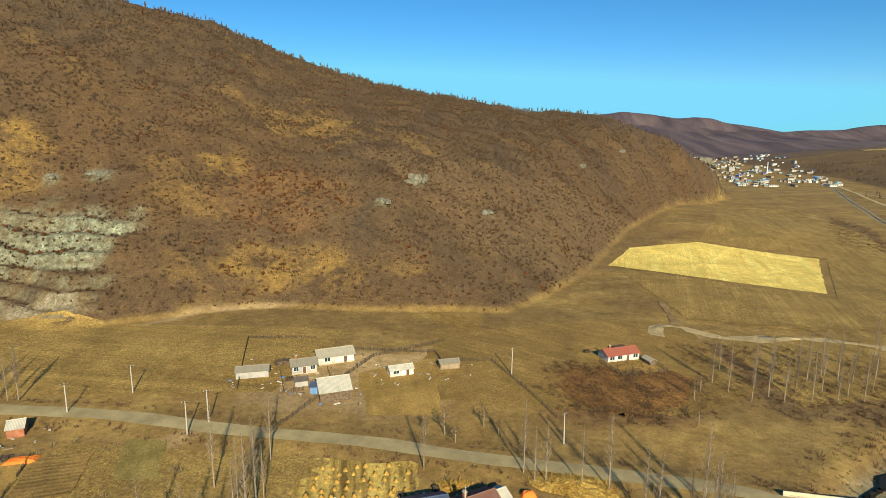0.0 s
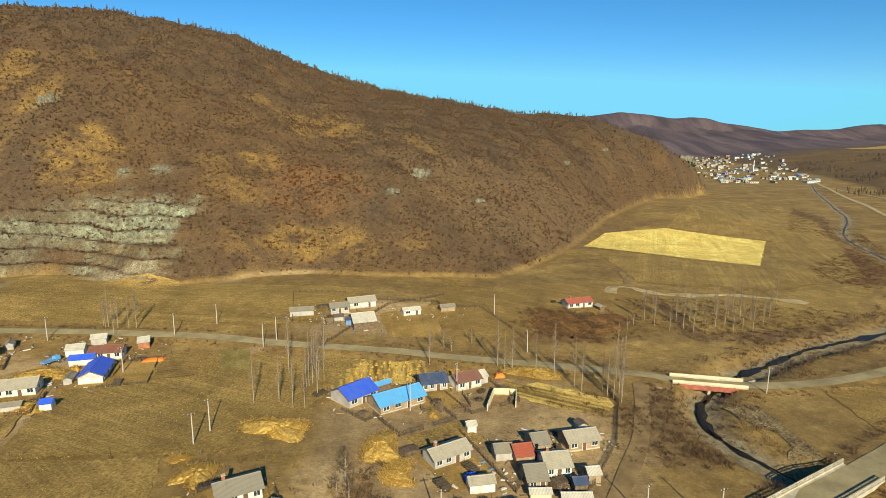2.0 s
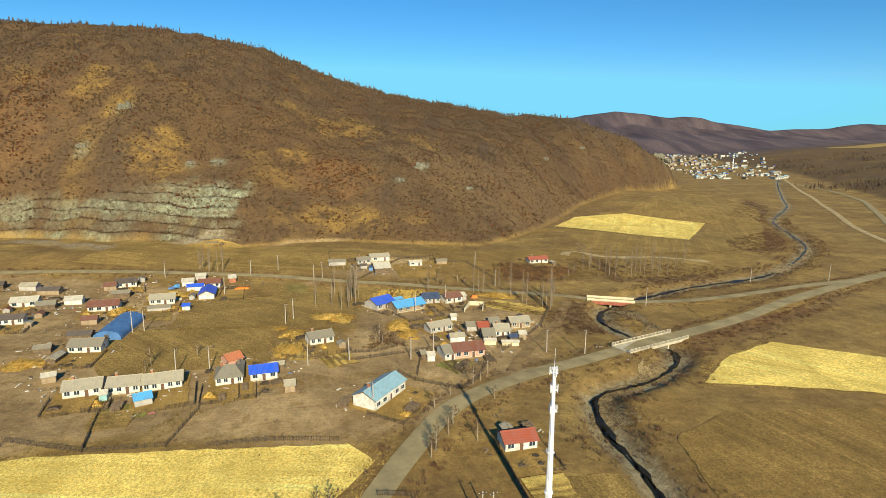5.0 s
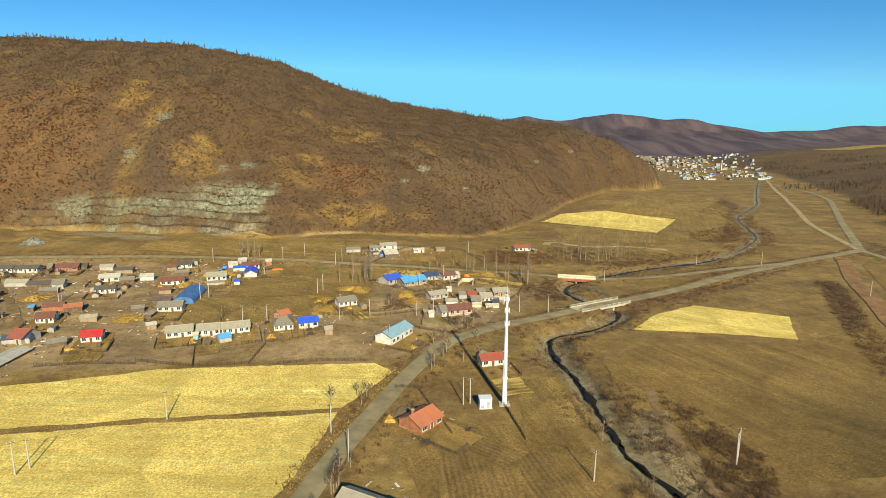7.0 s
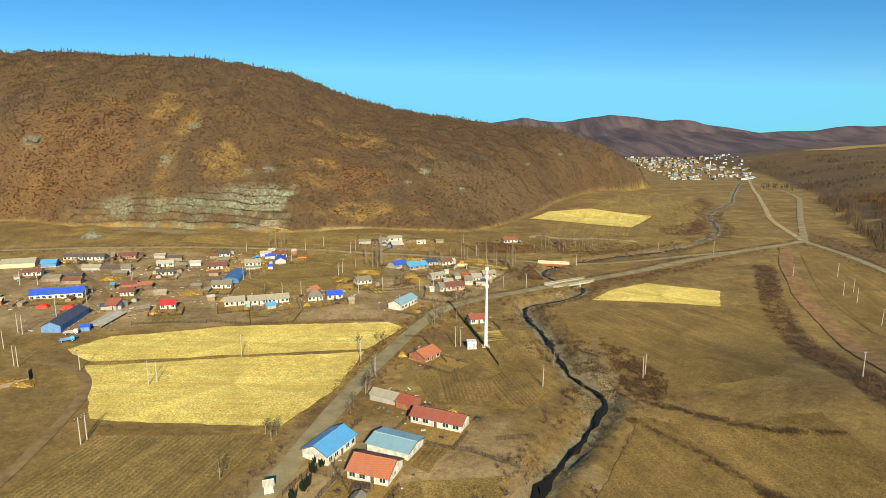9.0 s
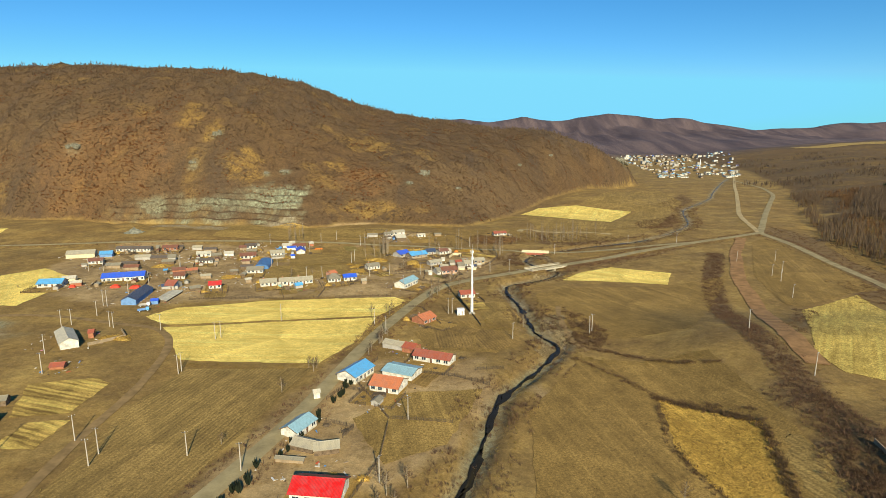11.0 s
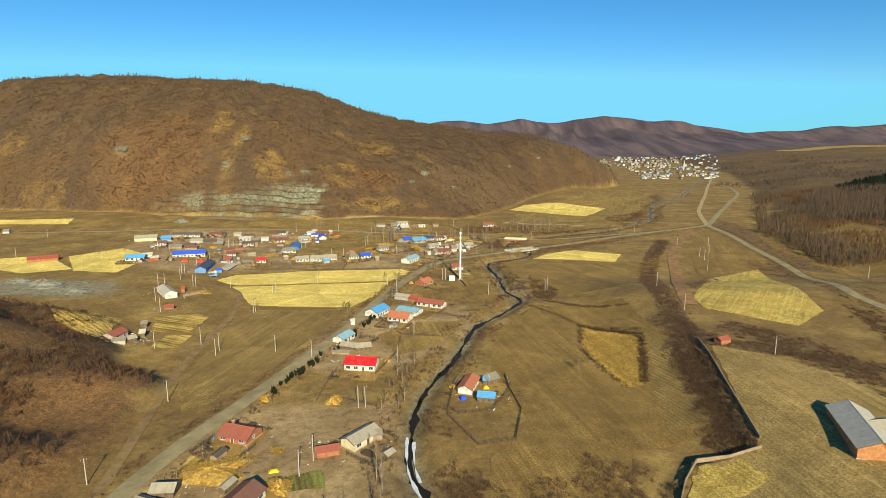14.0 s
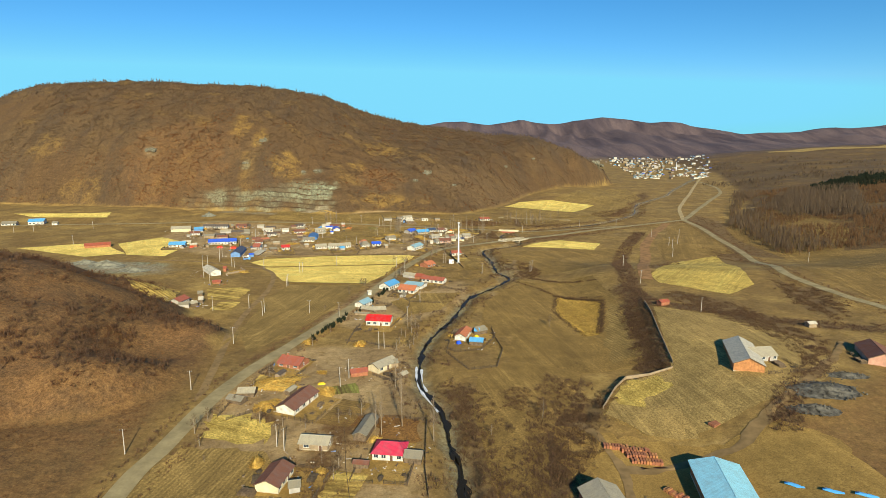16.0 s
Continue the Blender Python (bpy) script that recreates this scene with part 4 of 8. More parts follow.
def box(bm, x0, x1, y0, y1, z0, z1):
    v = [bm.verts.new(c) for c in ((x0, y0, z0), (x1, y0, z0), (x1, y1, z0), (x0, y1, z0), (x0, y0, z1), (x1, y0, z1), (x1, y1, z1), (x0, y1, z1))]
    for f in ((0, 3, 2, 1), (4, 5, 6, 7), (0, 1, 5, 4), (1, 2, 6, 5), (2, 3, 7, 6), (3, 0, 4, 7)):
        bm.faces.new([v[i] for i in f])
    return bm


def boxes(*spans):
    bm = bmesh.new()
    for s in spans:
        box(bm, *s)
    return bm


def prism(bm, points, x0, x1):
    """A profile in (y, z) drawn out along x."""
    a = [bm.verts.new((x0, y, z)) for y, z in points]
    b = [bm.verts.new((x1, y, z)) for y, z in points]
    bm.faces.new(a), bm.faces.new(b[::-1])
    for i in range(len(points)):
        j = (i + 1) % len(points)
        bm.faces.new((a[i], b[i], b[j], a[j]))
    return bm


def rod(bm, a, b, r0, r1=None, sides=6):
    """A tapered stick from a to b."""
    a, b = Vector(a), Vector(b)
    r1 = r0 if r1 is None else r1
    d = (b - a).normalized()
    u = d.orthogonal().normalized()
    w = d.cross(u)
    rings = []
    for c, r in ((a, r0), (b, r1)):
        rings.append([bm.verts.new(c + (u * math.cos(t) + w * math.sin(t)) * r) for t in (2 * math.pi * i / sides for i in range(sides))])
    for i in range(sides):
        j = (i + 1) % sides
        bm.faces.new((rings[0][i], rings[0][j], rings[1][j], rings[1][i]))
    bm.faces.new(rings[1]), bm.faces.new(rings[0][::-1])
    return bm


ROOF_WORDS = {"blue": "bright blue sheet", "sky": "sky-blue sheet", "paleblue": "pale blue sheet", "navy": "dark navy sheet", "red": "bright red sheet", "rose": "pinkish red sheet",
              "rust": "rust-red tile", "orange": "orange tile", "brown": "brown tile", "dark": "dark tile", "grey": "weathered grey", "pale": "pale weathered", "white": "whitish sheet"}
WALL_WORDS = {"white": (WHITEWASH, "whitewashed"), "brick": (BRICK, "red brick"), "orange": (ORANGE_BRICK, "orange brick"), "mud": (MUD, "mud-brown"), "grey": (GREY_WALL, "grey rendered"),
              "cream": (CREAM, "cream"), "salmon": (PINK_WALL, "salmon"), "teal": (TEAL, "teal and white"), "blue": (BLUE_WALL, "blue boarded"), "wood": (WOOD, "grey timber")}


HOUSES = []


def window(parent, x, y, z, w, h, turn=0.0):
    """A window on a wall that faces local -y (turned by degrees): frame, mullion, pane and sill."""
    m = pose(x, y, z, 0, 0, turn)
    bm = boxes((-w / 2, -w / 2 + 0.09, -0.07, 0.02, 0, h), (w / 2 - 0.09, w / 2, -0.07, 0.02, 0, h), (-w / 2 + 0.09, w / 2 - 0.09, -0.07, 0.02, 0, 0.09),
               (-w / 2 + 0.09, w / 2 - 0.09, -0.07, 0.02, h - 0.09, h), (-0.04, 0.04, -0.06, 0.02, 0.09, h - 0.09))
    win = part("window", bm, FRAME_WHITE, parent, "", m)
    part("pane", boxes((-w / 2 + 0.09, -0.04, -0.03, 0.01, 0.09, h - 0.09), (0.04, w / 2 - 0.09, -0.03, 0.01, 0.09, h - 0.09)), GLASS, win)
    part("sill", boxes((-w / 2 - 0.08, w / 2 + 0.08, -0.16, 0.01, -0.1, -0.002)), CONCRETE, win)
    return win


def house(x, y, rz, length, width, roof="grey", wall="white", h=2.55, rise=None, windows=2, chimney=1, over=0.45, name="house", note="", hip=0.0, sink=0.35):
    """A gabled house whose ridge runs along local x and whose front looks to local -y."""
    z = min(top(x + a, y + b) for a, b in ((0, 0), (length * 0.35, 0), (-length * 0.35, 0)))
    HOUSES.append((x, y, rz, length, width, windows))
    wall_mat, wall_word = WALL_WORDS[wall]
    label = note or "%s %s with a %s roof" % (wall_word, "shed" if name == "shed" else "village house", ROOF_WORDS[roof])
    ob = thing(name, label, name, pose(x, y, z, 0, 0, rz), "village buildings")
    rise = width * 0.235 if rise is None else rise
    l2, w2 = length / 2, width / 2
    bm = prism(bmesh.new(), [(-w2, -sink), (w2, -sink), (w2, h), (0, h + rise), (-w2, h)], -l2, l2)
    if hip:
        for v in bm.verts:
            if v.co.z > h + 0.1:
                v.co.x *= 1 - 2 * hip / length
    part("shell", bm, wall_mat, ob)
    if name != "shed":
        part("plinth", boxes((-l2 - 0.05, l2 + 0.05, -w2 - 0.06, w2 + 0.06, -sink, 0.35)), CONCRETE, ob)
    k = math.hypot(w2, rise)
    ny, nz, drop = rise / k, w2 / k, over * rise / w2
    for side in (-1, 1):
        eave = (side * (w2 + over), h - drop)
        bm = prism(bmesh.new(), [eave, (0, h + rise), (0, h + rise + 0.13 / nz), (eave[0] + side * 0.13 * ny, eave[1] + 0.13 * nz)], -l2 - over, l2 + over)
        if hip:
            for v in bm.verts:
                if v.co.z > h + rise - 0.1:
                    v.co.x *= (l2 - hip) / (l2 + over)
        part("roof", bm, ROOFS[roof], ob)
    if hip:
        for side in (-1, 1):
            bm = bmesh.new()
            a = [bm.verts.new(c) for c in ((side * (l2 + over), -w2 - over, h - drop + 0.1), (side * (l2 + over), w2 + over, h - drop + 0.1), (side * (l2 - hip), 0, h + rise + 0.12),
                                           (side * (l2 + over), -w2 - over, h - drop - 0.05), (side * (l2 + over), w2 + over, h - drop - 0.05))]
            for f in ((0, 1, 2), (0, 3, 4, 1), (3, 2, 4), (0, 2, 3), (1, 4, 2)):
                bm.faces.new([a[i] for i in f])
            part("roof", bm, ROOFS[roof], ob)
    part("ridge_cap", prism(bmesh.new(), [(-0.22, h + rise + 0.02), (0, h + rise + 0.24), (0.22, h + rise + 0.02)], -l2 - over + hip * 1.4, l2 + over - hip * 1.4), ROOFS[roof], ob)
    if not hip and name != "shed":
        for side in (-1, 1):
            xx = side * (l2 + over + 0.03)
            for s in (-1, 1):
                e = s * (w2 + over)
                part("bargeboard", prism(bmesh.new(), [(e, h - drop - 0.12), (0, h + rise - 0.14), (0, h + rise + 0.15), (e, h - drop + 0.14)], xx - 0.03, xx + 0.03), WOOD, ob)
    if windows:
        n = windows + 1
        spots = [(i + 0.5) * length / n - l2 for i in range(n)]
        door = spots.pop(n // 2)
        for sx in spots:
            window(ob, sx, -w2 - 0.02, 0.95, min(1.9, length / n * 0.62), 1.35)
        d = part("door", boxes((-0.48, 0.48, -0.07, 0.0, 0.0, 2.05)), DOOR_BROWN, ob, "", pose(door, -w2 - 0.01, 0.05))
        part("door_frame", boxes((-0.58, -0.48, -0.1, 0.0, 0, 2.15), (0.48, 0.58, -0.1, 0.0, 0, 2.15), (-0.48, 0.48, -0.1, 0.0, 2.05, 2.15)), FRAME_WHITE, d)
        if width > 4.5:
            window(ob, l2 + 0.02, -0.4, 1.0, 1.0, 1.1, 90)
    for c in range(chimney):
        cx = (-0.28, 0.32)[c % 2] * length
        ch = part("chimney", boxes((cx - 0.33, cx + 0.33, 0.4, 1.06, h + rise * 0.45, h + rise + 0.9)), BRICK, ob)
        part("cap", boxes((cx - 0.42, cx + 0.42, 0.31, 1.15, h + rise + 0.9, h + rise + 1.02)), CONCRETE, ch)
    return ob


def shed(x, y, rz, length, width, roof="grey", wall="mud", h=2.1, **more):
    return house(x, y, rz, length, width, roof, wall, h, windows=more.pop("windows", 0), chimney=0, over=0.3, name="shed", **more)


def utility_pole(x, y, tall=8.0, lean=0.0, arms=1, master={}):
    """Concrete pole with a crossarm, its braces and insulators."""
    key = (round(tall), arms)
    if key not in master:
        ob = thing("utility_pole", "slim pale concrete utility pole with a crossarm", "pole", Matrix(), "utility poles")
        part("pole", rod(bmesh.new(), (0, 0, -0.4), (0, 0, tall), 0.19, 0.11, 8), POLE_MAT, ob)
        for a in range(arms):
            z = tall - 0.35 - a * 0.8
            arm = part("crossarm", boxes((-0.85, 0.85, -0.17, -0.09, z - 0.05, z + 0.05)), DARK_IRON, ob)
            for ix in (-0.75, 0.0, 0.75):
                part("insulator", rod(bmesh.new(), (ix, -0.13, z + 0.05), (ix, -0.13, z + 0.25), 0.06, 0.04), FRAME_WHITE, arm)
        master[key] = ob
        ob.matrix_basis = pose(x, y, top(x, y), lean, 0, 20)
        return ob
    return copy_thing(master[key], pose(x, y, top(x, y), lean, 0, (x * 7) % 60))


def corn_heap(x, y, rx, ry, tall, rz=0.0, stalks=260, seed=1):
    """A mound of cut corn stalks: a lumpy core bristling with straws."""
    rnd = random.Random(seed)
    ob = thing("corn_heap", "golden heap of dry corn stalks on the ground", "corn heap", pose(x, y, top(x, y), 0, 0, rz), "corn heaps")
    bm = bmesh.new()
    rings, sides, grid = 6, 22, []
    lobe = [1 + 0.22 * math.sin(2 * a + seed) + 0.16 * math.sin(3 * a + 2 * seed) + 0.1 * rnd.uniform(-1, 1) for a in (2 * math.pi * k / sides for k in range(sides))]
    square = lambda a: lobe[int(a / 6.2832 * sides) % sides] * min(1 / max(abs(math.cos(a)), 1e-6), 1 / max(abs(math.sin(a)), 1e-6), 1.22) * 0.92
    for i in range(rings + 1):
        s = i / rings
        grid.append([bm.verts.new((rx * s * square(a) * math.cos(a), ry * s * square(a) * math.sin(a),
                                   tall * (1 - s ** 1.6) * (1 + 0.22 * rnd.uniform(-1, 1)) - 0.12)) for a in (2 * math.pi * k / sides for k in range(sides))])
    for i in range(rings):
        for k in range(sides):
            j = (k + 1) % sides
            bm.faces.new((grid[i][k], grid[i + 1][k], grid[i + 1][j], grid[i][j]))
    part("mound", bm, MAIZE, ob)
    bm = bmesh.new()
    for _ in range(stalks * 3):
        a, s = rnd.uniform(0, 6.283), math.sqrt(rnd.random())
        px, py = rx * s * square(a) * math.cos(a) * 1.08, ry * s * square(a) * math.sin(a) * 1.08
        pz = max(0.0, tall * (1 - s ** 1.6))
        b = rnd.uniform(0, 6.283)
        d = Vector((math.cos(b), math.sin(b), rnd.uniform(0.0, 0.6))) * rnd.uniform(0.4, 0.95)
        w = Vector((-d.y, d.x, 0)).normalized() * 0.09
        p = Vector((px, py, pz - 0.1))
        bm.faces.new([bm.verts.new(c) for c in (p - w, p + w, p + d + w * 0.5, p + d - w * 0.5)])
    tagged(part("straw", bm, STALK, ob), kind="stuff")
    return ob


def stook(x, y, tall=1.15, seed=0, master={}):
    """An upright shock of corn stalks."""
    k = seed % 3
    turn = random.Random(seed)
    x, y, size = x + turn.uniform(-0.5, 0.5), y + turn.uniform(-0.7, 0.7), turn.uniform(0.5, 0.8)
    if k not in master:
        rnd = random.Random(k + 5)
        ob = thing("corn_stook", "upright shock of dry yellow corn stalks", "corn stook", Matrix(), "corn stooks")
        bm = rod(bmesh.new(), (0, 0, -0.1), (0, 0, tall * 0.8), 0.8, 0.28, 9)
        part("core", bm, MAIZE, ob)
        bm = bmesh.new()
        for i in range(26):
            a = rnd.uniform(0, 6.283)
            b = Vector((math.cos(a), math.sin(a), 0))
            p, q = b * rnd.uniform(0.6, 1.0), b * rnd.uniform(-0.1, 0.45) + Vector((0, 0, tall * rnd.uniform(0.8, 1.15)))
            w = Vector((-b.y, b.x, 0)) * 0.09
            bm.faces.new([bm.verts.new(c) for c in (p - w, p + w, q + w, q - w)])
        tagged(part("straw", bm, STALK, ob), kind="stuff")
        master[k] = ob
        ob.matrix_basis = pose(x, y, top(x, y), 0, 0, seed * 40)
        return ob
    ob = copy_thing(master[k], pose(x, y, top(x, y), 0, 0, seed * 47))
    ob.scale = (size * 1.15, size * 1.15, size)
    return ob


def fence(points, tall=1.25, gap=0.34, material=None, label="rough fence of weathered sticks around a yard", seed=3):
    """A stick fence along a plan line: posts, two rails and uneven pickets."""
    rnd = random.Random(seed + int(points[0][0]))
    line = []
    for (ax, ay), (bx, by) in zip(points[:-1], points[1:]):
        n = max(1, round(math.hypot(bx - ax, by - ay) / 2.4))
        line += [(ax + (bx - ax) * i / n, ay + (by - ay) * i / n) for i in range(n)]
    line.append(points[-1])
    zs = ground_height([p[0] for p in line], [p[1] for p in line])
    ob = thing("fence", label, "fence", pose(line[0][0], line[0][1], zs[0]), "yard fences")
    o = Vector((line[0][0], line[0][1], zs[0]))
    at = [Vector((p[0], p[1], z)) - o for p, z in zip(line, zs)]
    posts, rails, sticks = bmesh.new(), bmesh.new(), bmesh.new()
    rod(posts, (0, 0, -0.2), (0.04, 0.03, tall + 0.25), 0.07, 0.05, 4)
    post = part("post", posts, material or DARK_WOOD, ob)
    for i, p in enumerate(at[1:]):
        q = new("post", post.data)
        q.parent, q.matrix_basis = ob, Matrix.Translation(p) @ pose(0, 0, 0, 0, 0, i * 70)
    for a, b in zip(at[:-1], at[1:]):
        for k in (0.3, 0.85):
            rod(rails, a + Vector((0, 0, tall * k)), b + Vector((0, 0, tall * k)), 0.035, 0.035, 4)
        n = max(1, int((b - a).length / gap))
        for i in range(n):
            p = a.lerp(b, (i + 0.5) / n)
            rod(sticks, p - Vector((0, 0, 0.05)), p + Vector((rnd.uniform(-0.1, 0.1), rnd.uniform(-0.1, 0.1), tall * rnd.uniform(0.75, 1.2))), 0.07, 0.045, 3)
    tagged(part("rail", rails, material or WOOD, ob), kind="stuff")
    tagged(part("paling", sticks, material or WOOD, ob), kind="stuff")
    return ob


def bare_tree_mesh(seed, tall, spread, twigs, trunk_r=0.15, upright=0.75):
    """Trunk and limbs in one bmesh, twigs in another."""
    rnd = random.Random(seed)
    wood, fine = bmesh.new(), bmesh.new()
    knee = Vector((rnd.uniform(-0.2, 0.2), rnd.uniform(-0.2, 0.2), tall * 0.5))
    tip = Vector((rnd.uniform(-0.3, 0.3), rnd.uniform(-0.3, 0.3), tall))
    rod(wood, (0, 0, -0.3), knee, trunk_r, trunk_r * 0.6, 6)
    rod(wood, knee, tip, trunk_r * 0.6, 0.02, 5)
    n = int(tall * 2.6)
    for i in range(n):
        s = 0.28 + 0.7 * i / n
        p = Vector((0, 0, 0)).lerp(knee, s * 2) if s < 0.5 else knee.lerp(tip, s * 2 - 1)
        a = i * 2.4 + rnd.uniform(-0.4, 0.4)
        reach = spread * (1.15 - s) * rnd.uniform(0.7, 1.2)
        d = Vector((math.cos(a) * (1 - upright * 0.6), math.sin(a) * (1 - upright * 0.6), upright)) * reach
        rod(wood, p, p + d, 0.05 * (1.3 - s), 0.012, 3)
        for _ in range(twigs):
            q = p + d * rnd.uniform(0.3, 1.0)
            b = rnd.uniform(0, 6.283)
            e = Vector((math.cos(b) * 0.6, math.sin(b) * 0.6, rnd.uniform(0.4, 1.1))) * reach * rnd.uniform(0.2, 0.4)
            w = Vector((-e.y, e.x, 0)).normalized() * 0.045
            fine.faces.new([fine.verts.new(c) for c in (q - w, q + w, q + e)])
    return wood, fine


TREES = {}


def bare_tree(kind, x, y, size=1.0, turn=0.0):
    """A leafless tree of one of a few kinds: trunk with limbs, and a crown of twigs."""
    gap = WAYS - (x, y)
    k = int(np.argmin(np.hypot(gap[:, 0], gap[:, 1])))
    d = float(np.hypot(*gap[k]))
    if d < 5.5:  # keep clear of roads and water
        x, y = x - gap[k][0] / max(d, 0.1) * (5.5 - d), y - gap[k][1] / max(d, 0.1) * (5.5 - d)
    if kind not in TREES:
        name, label, tall, spread, twigs, up = {
            "poplar": ("poplar_tree", "tall slender leafless poplar with grey twigs", 14, 3.0, 12, 0.80),
            "poplar_b": ("poplar_tree", "tall slender leafless poplar with grey twigs", 16, 2.8, 12, 0.84),
            "willow": ("willow_tree", "bushy leafless willow with brown twigs", 6.5, 3.4, 22, 0.55),
            "willow_b": ("willow_tree", "bushy leafless willow with brown twigs", 5.0, 3.0, 22, 0.5)}[kind]
        ob = thing(name, label, "tree", Matrix(), "leafless trees")
        wood, fine = bare_tree_mesh(len(TREES) * 7 + 3, tall, spread, twigs, upright=up)
        part("trunk", wood, BARK, ob)
        tagged(part("crown", fine, TWIG_GREY if "poplar" in kind else TWIG_BROWN, ob), kind="stuff")
        TREES[kind] = ob
        ob.matrix_basis = pose(x, y, top(x, y), 0, 0, turn)
        return ob
    ob = copy_thing(TREES[kind], pose(x, y, top(x, y), 0, 0, turn))
    ob.scale = (size, size, size)
    return ob


BARK = plain("grey_bark", (0.38, 0.30, 0.21), 0.95, grain=0.4, size=0.6)
STALK = twig_material("corn_stalk", (0.80, 0.55, 0.14), (0.55, 0.33, 0.075))
TWIG_GREY = twig_material("grey_twigs", (0.46, 0.345, 0.215), (0.30, 0.218, 0.135))
TWIG_BROWN = twig_material("brown_twigs", (0.27, 0.165, 0.082), (0.15, 0.092, 0.050))


def wood_pile(x, y, rz, seed, master={}):
    """Split firewood or poles stacked against two stakes."""
    k = seed % 4
    if k not in master:
        rnd = random.Random(k + 40)
        ob = thing("wood_pile", "untidy stack of grey firewood in a yard", "wood pile", Matrix(), "wood piles")
        bm = bmesh.new()
        n, rows, long = 9 + 3 * k, 4 + k % 2, 1.2 + 0.5 * k
        for r in range(rows):
            for i in range(n - r):
                px = (i - (n - r) / 2) * 0.3 + rnd.uniform(-0.06, 0.06)
                rod(bm, (px, -long / 2 + rnd.uniform(-0.2, 0.2), 0.12 + r * 0.25), (px + rnd.uniform(-0.15, 0.15), long / 2 + rnd.uniform(-0.2, 0.2), 0.12 + r * 0.25), 0.14, 0.12, 5)
        tagged(part("timber", bm, WOOD if k % 2 else DARK_WOOD, ob), kind="stuff")
        for s in (-1, 1):
            part("stake", rod(bmesh.new(), (s * (n * 0.15 + 0.2), 0, -0.2), (s * (n * 0.15 + 0.25), 0, 1.4), 0.06, 0.05, 5), DARK_WOOD, ob)
        master[k] = ob
        ob.matrix_basis = pose(x, y, top(x, y), 0, 0, rz)
        return ob
    return copy_thing(master[k], pose(x, y, top(x, y), 0, 0, rz))


def brush_pile(x, y, seed, master={}):
    """A low tangle of cut brushwood."""
    k = seed % 3
    if k not in master:
        rnd = random.Random(k + 60)
        ob = thing("brush_pile", "low tangle of cut brushwood beside a shed", "brush pile", Matrix(), "brush piles")
        bm = bmesh.new()
        for _ in range(70):
            a, b = rnd.uniform(0, 6.283), rnd.uniform(0, 6.283)
            r = 1.6 * math.sqrt(rnd.random())
            p = Vector((r * math.cos(a), r * math.sin(a), (1.6 - r) * 0.5 * rnd.random()))
            rod(bm, p, p + Vector((math.cos(b), math.sin(b), rnd.uniform(-0.05, 0.35))) * rnd.uniform(0.8, 1.8), 0.04, 0.02, 3)
        tagged(part("tangle", bm, DARK_WOOD if k else WOOD, ob), kind="stuff")
        core = rod(bmesh.new(), (0, 0, -0.1), (0, 0, 0.45), 1.4, 0.5, 9)
        part("core", core, DARK_WOOD, ob)
        master[k] = ob
        ob.matrix_basis = pose(x, y, top(x, y))
        return ob
    return copy_thing(master[k], pose(x, y, top(x, y), 0, 0, seed * 50))


WAYS = np.concatenate([curve_through(v, 1.5) for v in (ROAD_MAIN, ROAD_OLD, ROAD_SOUTH, STREAM, LANE, TRACK)])


def free_spot(x, y, gap=1.5, road=5.5):
    """Whether a place lies clear of every house, road and the stream."""
    for hx, hy, rz, l, w, _ in HOUSES:
        c, s = math.cos(radians(rz)), math.sin(radians(rz))
        u, v = (x - hx) * c + (y - hy) * s, -(x - hx) * s + (y - hy) * c
        if abs(u) < l / 2 + gap and abs(v) < w / 2 + gap:
            return False
    return bool(np.min(np.hypot(WAYS[:, 0] - x, WAYS[:, 1] - y)) > road)


# ---- village houses and sheds ----
shed(-52.3, 161.7, 13, 9.1, 4.0, roof="grey", wall="grey")
house(-38.3, 165.7, 19, 7.3, 5.0, roof="grey", wall="grey", windows=2)
house(-30.4, 173.6, 22, 11.2, 6.0, roof="pale", wall="white", windows=1, chimney=0)
shed(-27.2, 152.6, 19, 8.6, 9.6, roof="white", wall="wood", h=2.6)
shed(-9.2, 165.1, 20, 7.2, 3.5, roof="white", wall="white", windows=1)
shed(5.5, 170.6, 15, 6.1, 3.0, roof="grey", wall="mud")
shed(-32.1, 153.2, 4, 2.8, 3.0, roof="navy", wall="blue")
house(62.5, 182.7, 18, 12.0, 5.6, roof="rust", wall="white", windows=3, chimney=1)
house(-22.4, 93.7, 46, 10.0, 8.6, roof="blue", wall="grey", windows=2, chimney=0)
house(-10.3, 90.5, 33, 14.0, 8.0, roof="sky", wall="mud", windows=3, chimney=0, h=2.4)
shed(-16.9, 98.7, 38, 9.2, 2.5, roof="sky", wall="wood", h=1.9)
house(-0.4, 101.8, 15, 7.5, 7.0, roof="navy", wall="grey", windows=3, chimney=0)
house(9.2, 102.9, 28, 7.9, 6.5, roof="brown", wall="white", windows=2)
shed(14.1, 105.9, 29, 2.6, 5.0, roof="white", wall="grey")
house(3.1, 62.0, 31, 9.6, 5.5, roof="pale", wall="grey", windows=3, chimney=1, h=2.5)
shed(10.0, 50.7, 10, 5.4, 3.5, roof="pale", wall="white")
shed(16.0, 63.5, 7, 4.0, 4.5, roof="grey", wall="grey")
shed(20.3, 62.8, 12, 4.4, 6.0, roof="rust", wall="mud")
house(21.6, 53.6, 7, 4.1, 7.0, roof="grey", wall="mud", windows=1, chimney=0, h=2.3)
shed(25.0, 67.6, 13, 4.1, 6.0, roof="grey", wall="mud", h=2.3)
house(27.0, 58.1, 8, 5.6, 7.0, roof="pale", wall="white", windows=2, h=2.6)
